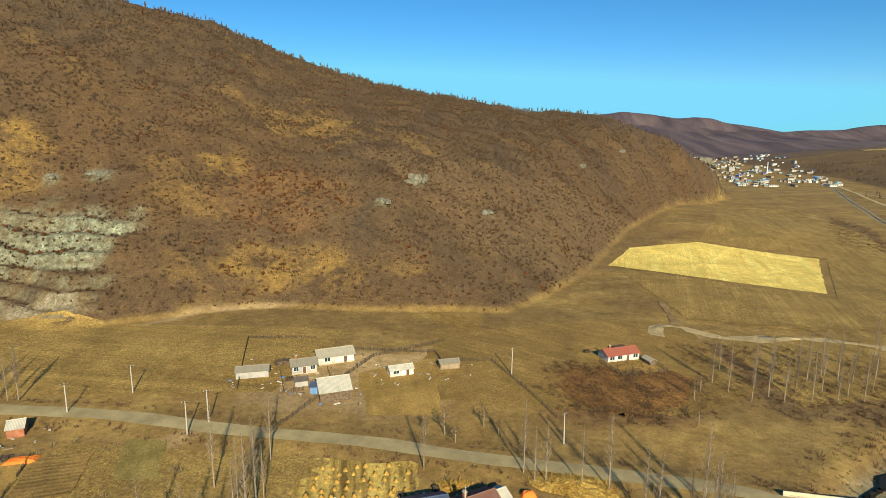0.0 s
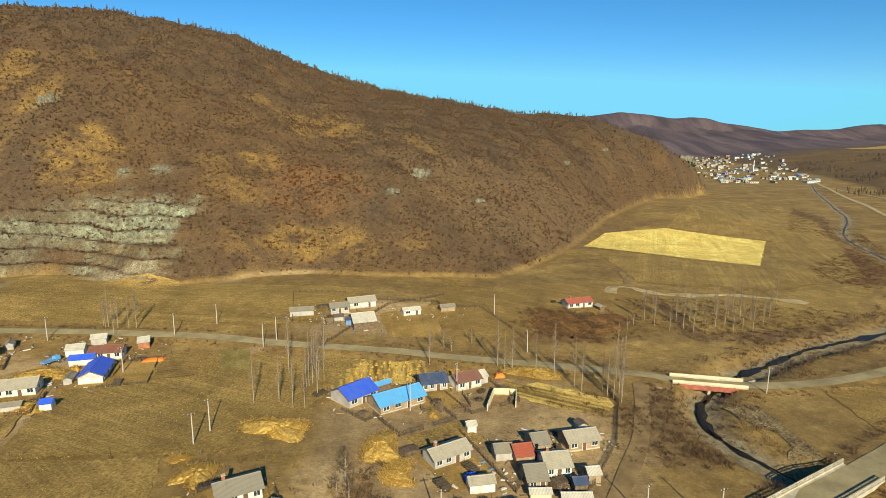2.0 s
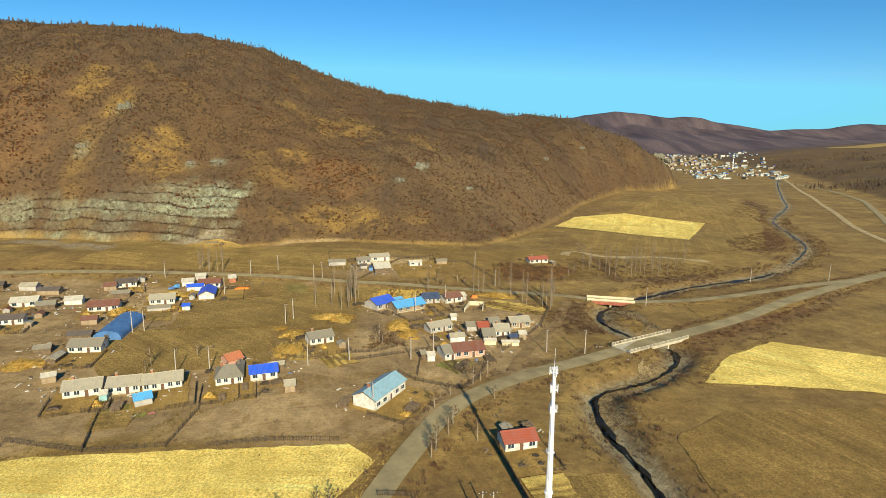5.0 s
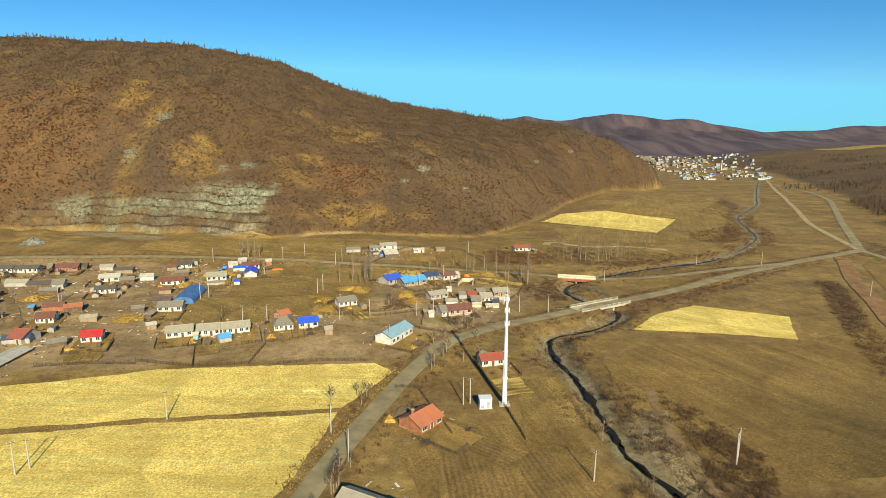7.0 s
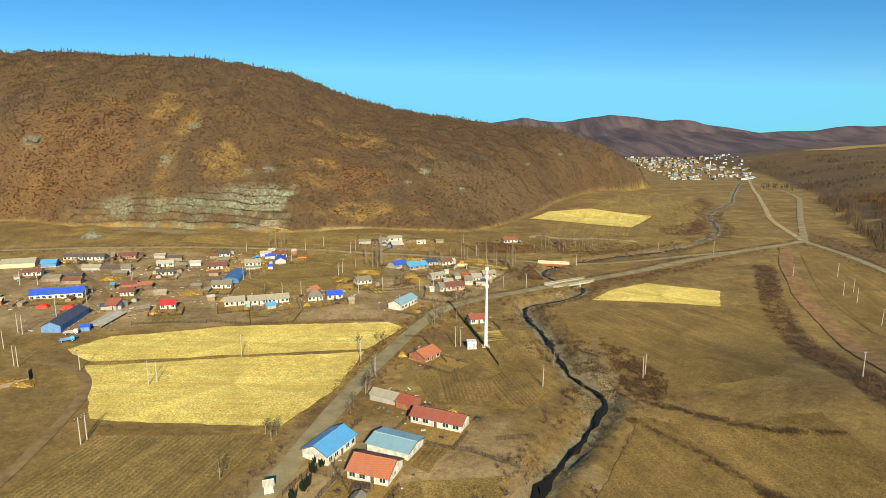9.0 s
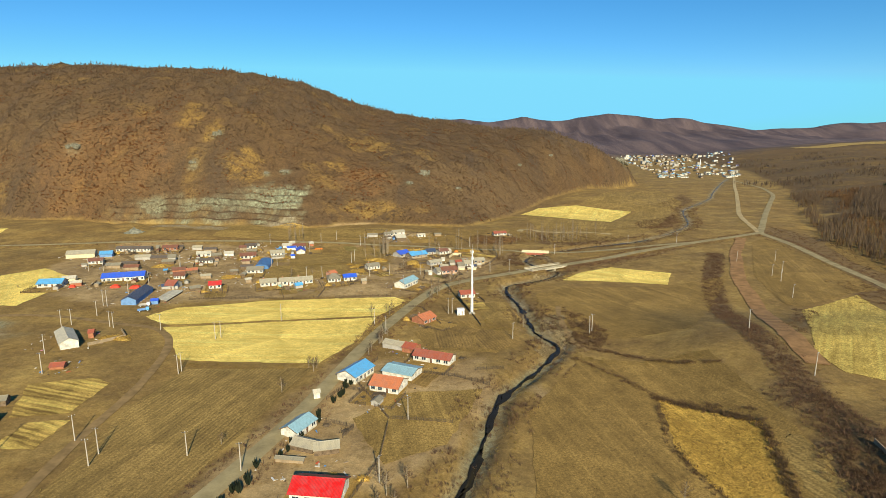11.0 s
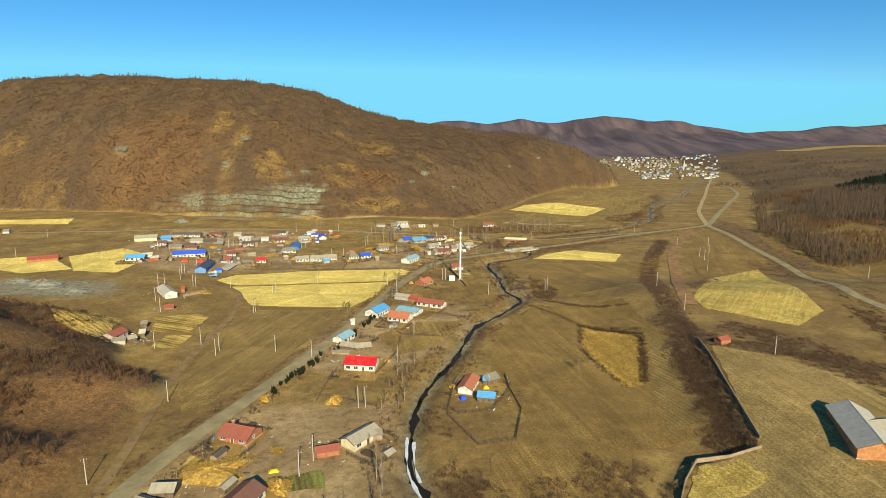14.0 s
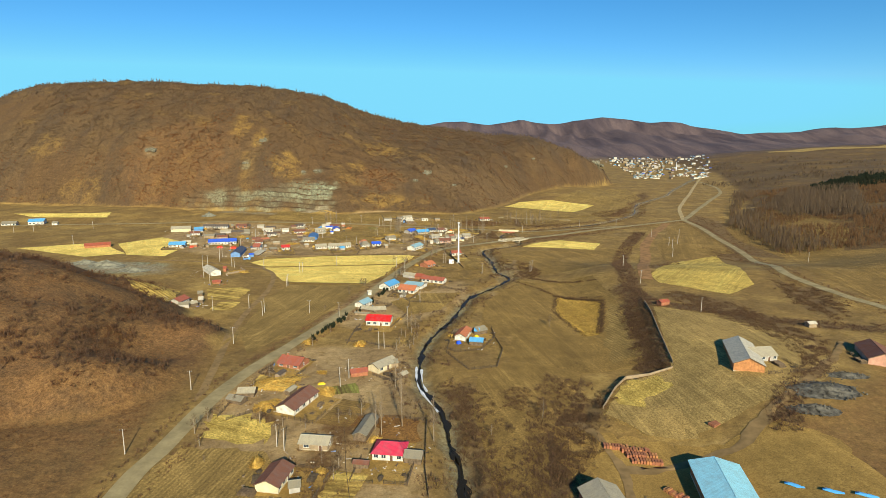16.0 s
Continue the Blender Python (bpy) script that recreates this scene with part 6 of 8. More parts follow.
def brick_stack(x, y, length, depth, tall, rz, seed):
    """Rows of fired bricks stacked in columns with gaps between them."""
    rnd = random.Random(seed)
    ob = thing("brick_stack", "long open stack of fired red bricks", "brick stack", pose(x, y, top(x, y), 0, 0, rz), "brick stacks")
    n = max(2, int(length / 0.85))
    for i in range(n):
        w = length / n
        x0 = -length / 2 + i * w
        h = tall * rnd.uniform(0.82, 1.08)
        bm = bmesh.new()
        layers = max(2, int(h / 0.32))
        for k in range(layers):
            j = 0.05 * rnd.uniform(-1, 1)
            box(bm, x0 + 0.06 + (0.05 if k % 2 else 0), x0 + w - 0.1, -depth / 2 + j, depth / 2 + j, k * 0.32 - (0.2 if k == 0 else 0), k * 0.32 + 0.27)
        part("column", bm, BRICK if rnd.random() < 0.7 else ORANGE_BRICK, ob)


brick_stack(64.5, -338.5, 8.0, 2.2, 1.5, -8, 1)
brick_stack(70.2, -340.6, 9.0, 2.2, 1.6, -8, 2)
brick_stack(71.2, -343.6, 9.5, 2.2, 1.6, -8, 3)
brick_stack(71.8, -346.6, 9.5, 2.2, 1.4, -8, 4)
brick_stack(73.2, -362.5, 4.5, 2.0, 1.3, -60, 5)
brick_stack(76.2, -366.0, 5.5, 2.0, 1.3, -60, 6)
brick_stack(100.8, -329.6, 4.2, 2.6, 1.0, 25, 7)


def rubble(x, y, rx, ry, tall, material, n, seed, label):
    rnd = random.Random(seed)
    ob = thing("rubble_heap", label, "rubble heap", pose(x, y, top(x, y)))
    bm, rings, sides, g = bmesh.new(), 5, 18, []
    for i in range(rings + 1):
        s = i / rings
        g.append([bm.verts.new((rx * s * math.cos(2 * math.pi * k / sides) * rnd.uniform(0.88, 1.12), ry * s * math.sin(2 * math.pi * k / sides) * rnd.uniform(0.88, 1.12),
                                tall * (1 - s) ** 1.2 * rnd.uniform(0.8, 1.2) - 0.15)) for k in range(sides)])
    for i in range(rings):
        for k in range(sides):
            j = (k + 1) % sides
            bm.faces.new((g[i][k], g[i + 1][k], g[i + 1][j], g[i][j]))
    part("mound", bm, material, ob)
    bm = bmesh.new()
    for _ in range(n):
        a, s = rnd.uniform(0, 6.283), math.sqrt(rnd.random()) * 1.1
        c = Vector((rx * s * math.cos(a), ry * s * math.sin(a), tall * max(0.0, 1 - s) ** 1.2 + 0.05))
        r = rnd.uniform(0.15, 0.5)
        bmesh.ops.create_icosphere(bm, subdivisions=1, radius=r, matrix=Matrix.Translation(c) @ pose(0, 0, 0, rnd.uniform(0, 90), rnd.uniform(0, 90)) @ Matrix.Diagonal((1, rnd.uniform(0.5, 0.9), rnd.uniform(0.4, 0.8), 1)))
    tagged(part("debris", bm, material, ob), kind="stuff")


SLATE = plain("dark_slag", (0.150, 0.138, 0.110), 0.9, grain=0.75, size=2.2)
LIME = plain("pale_quarry_waste", (0.26, 0.25, 0.185), 0.95, grain=0.45, size=3)
rubble(144, -318, 14, 8, 2.0, SLATE, 90, 1, "dark blue-grey heap of furnace slag and cinders")
rubble(160, -306, 9, 4, 1.2, SLATE, 60, 2, "dark blue-grey heap of furnace slag and cinders")
rubble(133, -331, 9, 5, 1.4, SLATE, 60, 3, "dark blue-grey heap of furnace slag and cinders")
rubble(-259, 158, 9, 7, 4.5, LIME, 50, 4, "grey cone of quarry waste")
rubble(-240, -88, 15, 9, 4.5, LIME, 80, 5, "pale green-grey mound of quarry waste")
rubble(-215, -100, 13, 7, 2.5, LIME, 70, 6, "pale green-grey mound of quarry waste")
rubble(-262, -78, 10, 7, 3.0, LIME, 50, 7, "pale green-grey mound of quarry waste")


def yard_wall(points, tall, material, label):
    line = [Vector((p[0], p[1], top(*p))) for p in points]
    ob = thing("yard_wall", label, "wall", Matrix.Translation(line[0]))
    for a, b in zip(line[:-1], line[1:]):
        a, b = a - line[0], b - line[0]
        n = Vector((-(b - a).y, (b - a).x, 0)).normalized() * 0.14
        bm = bmesh.new()
        lo = [bm.verts.new(c - Vector((0, 0, 0.4))) for c in (a - n, b - n, b + n, a + n)]
        hi = [bm.verts.new(c + Vector((0, 0, tall))) for c in (a - n, b - n, b + n, a + n)]
        bm.faces.new(lo[::-1]), bm.faces.new(hi)
        for i in range(4):
            j = (i + 1) % 4
            bm.faces.new((lo[i], lo[j], hi[j], hi[i]))
        part("panel", bm, material, ob)


yard_wall([(14.6, 86), (17.4, 96.4), (21.5, 96.2), (23.8, 95.6), (22.6, 88)], 1.9, CREAM, "pale yellow board wall round a corn yard")
yard_wall([(120.5, -204), (117.5, -222), (111.5, -250), (105.2, -282)], 1.1, MUD, "long low earth wall along a field's edge")
yard_wall([(103.5, -286), (94, -286.5), (84.5, -286), (77, -296), (67.5, -313)], 1.0, MUD, "long low earth wall along a field's corner")
yard_wall([(-142, -84), (-136, -92), (-146, -104)], 1.4, MUD, "mud yard wall before a barn")


def truck(x, y, rz, cab, bed):
    ob = thing("truck", "small parked %s farm truck" % cab, "truck", pose(x, y, top(x, y), 0, 0, rz))
    c = ROOFS["sky"] if cab == "blue" else FRAME_WHITE
    bm = prism(bmesh.new(), [(1.0, 0.55), (1.0, 1.3), (0.75, 2.05), (-0.75, 2.05), (-1.0, 1.3), (-1.0, 0.55)], 1.2, 2.7)
    k = part("cab", bm, c, ob)
    part("windscreen", boxes((2.702, 2.74, -0.72, 0.72, 1.32, 1.95)), GLASS, k)
    part("bed", boxes((-2.7, 1.1, -1.0, 1.0, 0.75, 0.9), (-2.7, 1.1, -1.0, -0.93, 0.9, 1.4), (-2.7, 1.1, 0.93, 1.0, 0.9, 1.4), (-2.7, -2.63, -0.93, 0.93, 0.9, 1.4)), bed, ob)
    part("chassis", boxes((-2.6, 2.6, -0.4, 0.4, 0.45, 0.746)), DARK_IRON, ob)
    for wx in (-1.8, 1.9):
        for wy in (-0.9, 0.9):
            w = part("wheel", rod(bmesh.new(), (wx, wy - 0.12, 0.4), (wx, wy + 0.12, 0.4), 0.42, 0.42, 12), TYRE, ob)
            part("hub", rod(bmesh.new(), (wx, wy - 0.14, 0.4), (wx, wy + 0.14, 0.4), 0.2, 0.2, 8), STEEL, w)


truck(-147.4, -53.0, 30, "blue", BLUE_WALL)
truck(-122.7, 117.4, 70, "blue", BLUE_WALL)
truck(-151.0, -44.5, 20, "white", GREY_WALL)


def big_shed():
    """The brickworks' blue shed."""
    x, y, rz = 85.2, -376.0, 80
    ob = house(x, y, rz, 46, 13.0, "cyan", "orange", 4.0, rise=1.7, windows=0, chimney=0, over=0.8, note="long brickworks shed under a sky-blue sheet roof")
    return ob


big_shed()
house(52.5, -374, 96, 20, 10.5, "pale", "brick", 3.2, windows=0, chimney=0, note="low brick store with a pale weathered roof")

def outcrop(x, y, wide, tall, seed):
    """A weathered crag: a few split blocks leaning together."""
    rnd = random.Random(seed)
    ob = thing("rock_outcrop", "weathered grey crag breaking out of the brown slope", "rock", pose(x, y, top(x, y)), "rock outcrops")
    for i in range(7):
        bm = bmesh.new()
        r = rnd.uniform(0.25, 0.5) * wide
        bmesh.ops.create_icosphere(bm, subdivisions=2, radius=1.0)
        for v in bm.verts:
            v.co *= 1 + 0.35 * noise.noise(v.co * 1.6 + Vector((seed, i, 0))) + 0.18 * noise.noise(v.co * 4 + Vector((i, seed, 0)))
            v.co = Vector((v.co.x * r * 0.7, v.co.y * r * 0.6, v.co.z * tall * rnd.uniform(0.42, 0.46) * (0.6 + r / wide)))
        part("block", bm, CRAG, ob, "", pose(rnd.uniform(-0.5, 0.5) * wide, rnd.uniform(-0.2, 0.35) * wide, tall * rnd.uniform(0.0, 0.3), rnd.uniform(-15, 15), rnd.uniform(-15, 15), rnd.uniform(0, 180)))


CRAG = plain("grey_crag", (0.24, 0.22, 0.155), 0.95, grain=0.5, size=2.5, fine=1.5)
for i, (ox, oy, ow, oh) in enumerate(((-8, 321, 9, 7), (-12, 314, 6, 4), (30, 308, 6, 3), (-25, 286, 6, 3), (-173, 267, 5, 3), (-156, 274, 7, 3), (-235, 304, 10, 9), (-249, 268, 7, 4), (-382, 286, 12, 7), (344, 736, 18, 10),
                                      (356, 742, 14, 8), (120, 470, 7, 4), (180, 560, 8, 4))):
    outcrop(ox, oy, ow, oh, i + 3)

# ---- ice along the stream ----
for seed, (s0, s1, off) in enumerate(((0.0, 1.0, 1.2), (0.1, 0.6, -1.1))):
    c = curve_through(((-1.6, -264), (-1.2, -276), (0.6, -288), (8, -308)), 2.5)
    c = c[int(s0 * len(c)):int(s1 * len(c))]
    d = np.gradient(c, axis=0)
    d /= np.linalg.norm(d, axis=1)[:, None]
    n = np.stack((d[:, 1], -d[:, 0]), 1)
    i = np.arange(len(c))
    w = 0.35 + 0.22 * np.sin(i * 0.8 + seed) + 0.15 * np.sin(i * 2.1)
    a, b = c + n * (off - w[:, None]), c + n * (off + w[:, None])
    z = height(c[:, 0], c[:, 1]) - 1.78
    v = np.concatenate((np.column_stack((a, z)), np.column_stack((b, z + 0.05)), np.column_stack((b, z - 0.3)), np.column_stack((a, z - 0.3))))
    k, m = len(c), []
    for q in range(k - 1):
        for r in range(4):
            t = (r + 1) % 4
            m.append((r * k + q, r * k + q + 1, t * k + q + 1, t * k + q))
    tagged(mesh_object("ice", v, m, ICE), "white rim of ice along the stream", "ice", kind="structure")


# ---- the small town far up the valley ----
def town():
    rnd = random.Random(11)
    roofs = ["sky", "paleblue", "grey", "pale", "white", "grey", "white", "brown", "paleblue", "dark", "blue", "dark"]
    for i in range(270):
        u, v = rnd.random(), rnd.random() ** 1.2
        y = 930 + 1150 * v
        x = (0.27 + 0.07 * (1 - v) + (0.19 - 0.05 * (1 - v)) * u) * (y + 510)
        big = rnd.random() < 0.2
        l, w = (rnd.uniform(12, 20), rnd.uniform(6, 8)) if big else (rnd.uniform(5, 9), rnd.uniform(4, 5.5))
        tall = rnd.uniform(5, 8) if big and v > 0.4 else rnd.uniform(2.4, 3.0)
        z = float(height(x, y))
        ob = thing("town_building", "small distant %s town building" % ("flat-topped white" if big else "gabled"), "building", pose(x, y, z, 0, 0, rnd.choice((8, 98, 12, 15))), "town buildings")
        wall = rnd.choice((WHITEWASH, GREY_WALL, MUD, GREY_WALL, MUD, WHITEWASH))
        part("shell", boxes((-l / 2, l / 2, -w / 2, w / 2, -2, tall)), wall, ob)
        if big:
            part("roof", boxes((-l / 2 - 0.3, l / 2 + 0.3, -w / 2 - 0.3, w / 2 + 0.3, tall + 0.004, tall + 0.6)), ROOFS["grey"], ob)
        else:
            part("roof", prism(bmesh.new(), [(-w / 2 - 0.5, tall), (w / 2 + 0.5, tall), (0, tall + w * 0.3)], -l / 2 - 0.5, l / 2 + 0.5), ROOFS[rnd.choice(roofs)], ob)
        n = int(l / 4)
        bm = bmesh.new()
        for fl in range(max(1, int(tall / 3.2))):
            for k in range(n):
                px = -l / 2 + (k + 0.5) * l / n
                box(bm, px - 0.8, px + 0.8, -w / 2 - 0.06, -w / 2 + 0.02, fl * 3.2 + 1.0, fl * 3.2 + 2.5)
        tagged(part("glazing", bm, GLASS, ob), kind="stuff")
    c = thing("chimney_stack", "tall slim white chimney stack in the town", "chimney", pose(745, 1290, float(height(745, 1290))))
    part("shaft", rod(bmesh.new(), (0, 0, -2), (0, 0, 26), 1.3, 0.8, 12), STEEL, c)
    part("rim", rod(bmesh.new(), (0, 0, 26), (0, 0, 26.8), 1.1, 1.1, 12), BRICK, c)


town()


# ---- poles, heaps, fences and trees on the plan ----
utility_pole(-134.5, 134.2, 8.6, -1.0)
utility_pole(-93.2, 140.3, 8.0, -1.1)
utility_pole(-111.8, 57.1, 9.2, 0.1)
utility_pole(-108.5, 59.3, 8.6, 1.0)
utility_pole(-96.7, 111.6, 9.2, 1.4)
utility_pole(-82.0, 151.2, 8.0, 0.5)
utility_pole(-58.8, 131.0, 9.2, -0.9)
utility_pole(-55.7, 136.4, 9.2, 0.4)
utility_pole(-57.1, 67.9, 8.0, 0.2)
utility_pole(-55.6, 74.3, 8.6, -1.3)
utility_pole(-78.5, 18.1, 8.6, 1.0)
utility_pole(-69.0, 20.7, 8.0, -1.5)
utility_pole(-39.1, 25.0, 8.0, 0.2)
utility_pole(-26.3, 28.8, 8.0, -1.4)
utility_pole(-6.1, 31.8, 8.0, 0.2)
utility_pole(1.5, 37.0, 8.6, 0.0)
utility_pole(-6.3, 86.2, 8.0, 0.6)
utility_pole(32.1, 128.1, 8.0, -1.2)
utility_pole(96.2, 95.4, 8.0, 1.1)
utility_pole(41.1, 39.3, 8.0, -1.2)
utility_pole(6.8, 98.8, 9.2, -0.1)
utility_pole(24.6, 166.7, 8.6, 0.3)
utility_pole(-95.7, -91.6, 9.2, -0.6)
utility_pole(-73.4, -63.0, 8.6, 1.3)
utility_pole(-25.6, -71.3, 8.6, -1.3)
utility_pole(-18.7, -86.2, 9.2, 1.4)
utility_pole(-14.9, -5.1, 9.2, -0.2)
utility_pole(10.9, -54.3, 9.2, -0.8)
utility_pole(13.0, -53.6, 8.0, -0.5)
utility_pole(77.5, -85.5, 8.6, 1.0)
utility_pole(39.2, -95.0, 8.0, 1.1)
utility_pole(53.7, 36.4, 9.2, 0.6)
utility_pole(209.9, 141.4, 9.2, 0.2)
utility_pole(168.1, 141.1, 8.0, -0.2)
utility_pole(-148.0, -80.1, 8.0, 0.5)
utility_pole(-168.9, -47.6, 9.2, -1.2)
utility_pole(-171.5, -46.6, 8.6, 1.0)
utility_pole(-170.4, -23.5, 8.6, 0.3)
utility_pole(-169.2, -2.1, 8.0, 0.9)
utility_pole(-94.2, -88.8, 8.0, 0.9)
utility_pole(-125.3, -81.1, 8.0, -1.4)
utility_pole(-95.3, -130.9, 8.0, -1.4)
utility_pole(207.2, -27.7, 8.0, 1.1)
utility_pole(234.3, 28.5, 8.0, -0.6)
utility_pole(222.1, 63.9, 8.0, -0.2)
utility_pole(250.5, 64.9, 8.6, 0.0)
utility_pole(-223.4, 28.7, 8.6, 1.3)
utility_pole(-214.0, 29.1, 8.0, 0.5)
utility_pole(-169.6, 41.2, 8.6, -1.3)
utility_pole(-170.6, 45.1, 8.6, 0.7)
utility_pole(-92.9, -241.0, 9.2, -0.2)
utility_pole(-93.5, -187.9, 8.6, 1.0)
utility_pole(-92.8, -194.1, 9.2, 1.1)
utility_pole(-104.7, -180.8, 9.2, -0.6)
utility_pole(-123.5, -187.2, 8.6, 1.0)
utility_pole(-95.2, -128.2, 8.0, -0.1)
utility_pole(-21.6, -245.8, 8.6, -0.3)
utility_pole(-19.1, -245.3, 8.0, -0.8)
utility_pole(-10.2, -204.1, 8.0, 0.9)
utility_pole(-4.2, -170.9, 8.0, 0.9)
utility_pole(133.6, -159.4, 8.6, 1.3)
utility_pole(223.0, 20.6, 8.0, -0.5)
utility_pole(-157.5, -114.4, 8.6, 0.0)
utility_pole(-145.5, -134.1, 8.6, 0.0)
utility_pole(-171.5, -81.4, 8.6, 1.0)
utility_pole(-169.0, -77.8, 8.0, 0.5)
utility_pole(-150.3, -78.9, 8.0, 0.6)
utility_pole(-67.2, -189.3, 8.0, 0.9)
utility_pole(-48.6, -198.4, 8.6, -0.3)
utility_pole(139.4, -106.6, 8.6, -1.3)
utility_pole(-165.1, -63.6, 8.0, 0.2)
utility_pole(-92.5, -341.3, 8.6, -1.0)
utility_pole(-91.0, -294.8, 8.0, 0.5)
utility_pole(-32.9, -289.5, 9.2, -0.2)
utility_pole(-30.6, -281.0, 8.6, -0.3)
utility_pole(-46.0, -335.5, 8.0, 0.5)
utility_pole(-43.0, -337.9, 8.0, 0.5)
utility_pole(142.0, -225.4, 8.0, -0.5)
utility_pole(75.7, -88.5, 9.2, -1.4)
utility_pole(303.6, -59.3, 8.6, 0.3)
utility_pole(221.1, 7.4, 8.0, -1.2)
utility_pole(-315.0, -6.1, 8.0, -1.5)
utility_pole(-400.2, 67.6, 8.0, 0.9)
utility_pole(-351.3, 85.8, 8.0, 0.6)
utility_pole(-412.4, 57.1, 8.6, 1.3)
corn_heap(-39.2, 75.3, 8.1, 6.1, 1.6, -14, 455, 392)
corn_heap(-12.5, 66.2, 5.4, 6.4, 1.8, 12, 331, 125)
corn_heap(-8.1, 55.6, 4.1, 4.9, 0.9, 3, 273, 81)
corn_heap(-51.1, 54.6, 4.1, 5.5, 1.3, -17, 272, 511)
corn_heap(-48.4, 38.2, 5.6, 6.7, 0.8, 1, 342, 484)
corn_heap(-119.5, 109.6, 8.0, 5.4, 1.5, -16, 449, 1195)
corn_heap(-110.9, 87.6, 6.4, 3.8, 1.4, 3, 378, 1109)
corn_heap(-129.4, 81.7, 4.8, 4.3, 1.8, -5, 303, 1294)
corn_heap(4.5, 111.5, 3.8, 2.3, 0.7, 11, 261, 45)
corn_heap(31.1, 111.4, 8.5, 5.1, 1.2, -2, 471, 311)
corn_heap(-184.1, 45.9, 6.6, 4.0, 1.6, 11, 389, 1841)
corn_heap(-130.1, 24.3, 6.1, 5.5, 1.0, -10, 364, 1301)
corn_heap(-59.0, -288.0, 11.3, 6.8, 1.6, 7, 597, 590)
corn_heap(-37.4, -294.9, 3.4, 4.0, 2.2, -1, 241, 374)
corn_heap(-57.8, -307.9, 4.7, 4.3, 1.4, 15, 303, 578)
corn_heap(-49.4, -345.7, 2.2, 2.7, 2.2, -5, 191, 494)
corn_heap(-57.1, -239.2, 2.6, 2.4, 1.4, -19, 209, 571)
corn_heap(-30.5, -238.9, 2.1, 2.2, 1.4, 6, 185, 305)
corn_heap(-31.6, -241.6, 2.1, 2.5, 2.0, -1, 182, 316)
corn_heap(-139.7, -93.7, 6.4, 3.8, 1.2, 2, 378, 1397)
corn_heap(-43.0, -275.5, 1.8, 1.6, 0.6, -1, 172, 430)
corn_heap(-57.3, 61.0, 2.0, 1.5, 0.8, 18, 177, 573)
for i in range(9):
    for k in range(6):
        u, v = (i + 0.5) / 9, (k + 0.5) / 6
        stook(-26.5 + 22.0 * u + 1.5 * v, 103.5 + 1.2 * u + 15.5 * v, seed=i * 5 + k)
fence([(-49.4, 32.0), (-41.8, 30.5), (-26.5, 28.8), (-10.8, 35.9), (4.2, 43.0)])
fence([(-29.9, 35.2), (-18.4, 37.8), (-11.4, 43.4)])
fence([(-9.6, 20.5), (-4.1, 14.7), (3.6, 11.4), (10.8, 8.3), (16.3, 18.5), (20.0, 32.2)])
fence([(-3.5, 18.2), (-2.9, 30.2), (-0.4, 41.2)])
fence([(25.1, 65.1), (17.3, 48.8), (6.7, 74.0)])
fence([(25.6, 40.1), (35.0, 52.6), (44.8, 69.5), (51.6, 89.9), (51.2, 101.8)])
fence([(-39.5, 131.4), (-18.5, 176.7), (4.3, 192.5)])
fence([(-54.1, 153.3), (-61.9, 188.4), (-39.3, 190.1)])
fence([(-24.7, 181.5), (1.3, 181.8), (3.1, 174.9)])
fence([(19.4, 176.3), (27.3, 156.6), (33.0, 140.6)])
fence([(3.1, 174.9), (19.4, 176.3)])
fence([(-103.6, -21.0), (-81.7, -25.8), (-88.3, -7.1)])
fence([(-81.7, -25.8), (-63.0, -23.5), (-62.4, -4.8)])
fence([(-53.1, -23.4), (-39.8, -20.8), (-21.8, -20.5)])
fence([(-133.7, -29.0), (-119.2, -24.7), (-102.3, -23.6)])
fence([(16.6, -20.4), (23.8, -59.9), (26.3, -76.1)])
fence([(-10.1, -43.4), (-2.9, -43.5), (7.0, -72.7)])
fence([(-23.2, -144.6), (-24.2, -130.4), (-19.3, -118.7)])
fence([(-2.0, -134.1), (11.7, -137.0), (24.3, -144.8)])
fence([(-33.1, -156.5), (-29.2, -146.9)])
fence([(-37.9, -240.7), (-36.4, -214.7), (-31.0, -213.7)])
fence([(-39.1, -236.3), (-30.5, -237.9), (-14.8, -245.1)])
fence([(-18.4, -217.0), (-11.1, -192.9), (-10.4, -173.0)])
fence([(10.5, -245.6), (14.9, -251.0), (27.4, -248.7), (35.6, -231.5), (35.1, -217.7)])
fence([(-29.3, -132.2), (-10.6, -170.2), (10.0, -173.1)])
fence([(-25.6, -324.1), (-21.4, -348.4), (-18.1, -363.1)])
fence([(2.8, -318.9), (2.9, -349.4), (4.2, -363.9)])
fence([(-29.3, -313.8), (-10.5, -316.2), (1.8, -318.8)])
fence([(-68.5, -319.2), (-55.7, -307.8), (-51.4, -312.1)])
fence([(-72.2, -317.3), (-71.3, -299.2), (-65.3, -293.7)])
fence([(14.1, -224.5), (10.8, -252.0), (20.3, -272.8), (32.9, -270.0), (37.7, -249.1), (34.6, -224.5)])
fence([(19.9, -130.9), (31.3, -129.0)])
bare_tree("poplar_b", -49.7, 90.5, 0.80, 0)
bare_tree("poplar", -42.9, 91.1, 1.11, 73)
bare_tree("poplar_b", -38.2, 87.5, 0.98, 146)
bare_tree("poplar", -35.0, 87.5, 0.85, 219)
bare_tree("poplar_b", -33.1, 95.4, 1.16, 292)
bare_tree("poplar", -38.0, 114.9, 1.03, 5)
bare_tree("poplar_b", -35.8, 108.4, 0.89, 78)
bare_tree("poplar", -36.1, 121.5, 1.21, 151)
bare_tree("poplar_b", -36.9, 101.9, 1.07, 224)
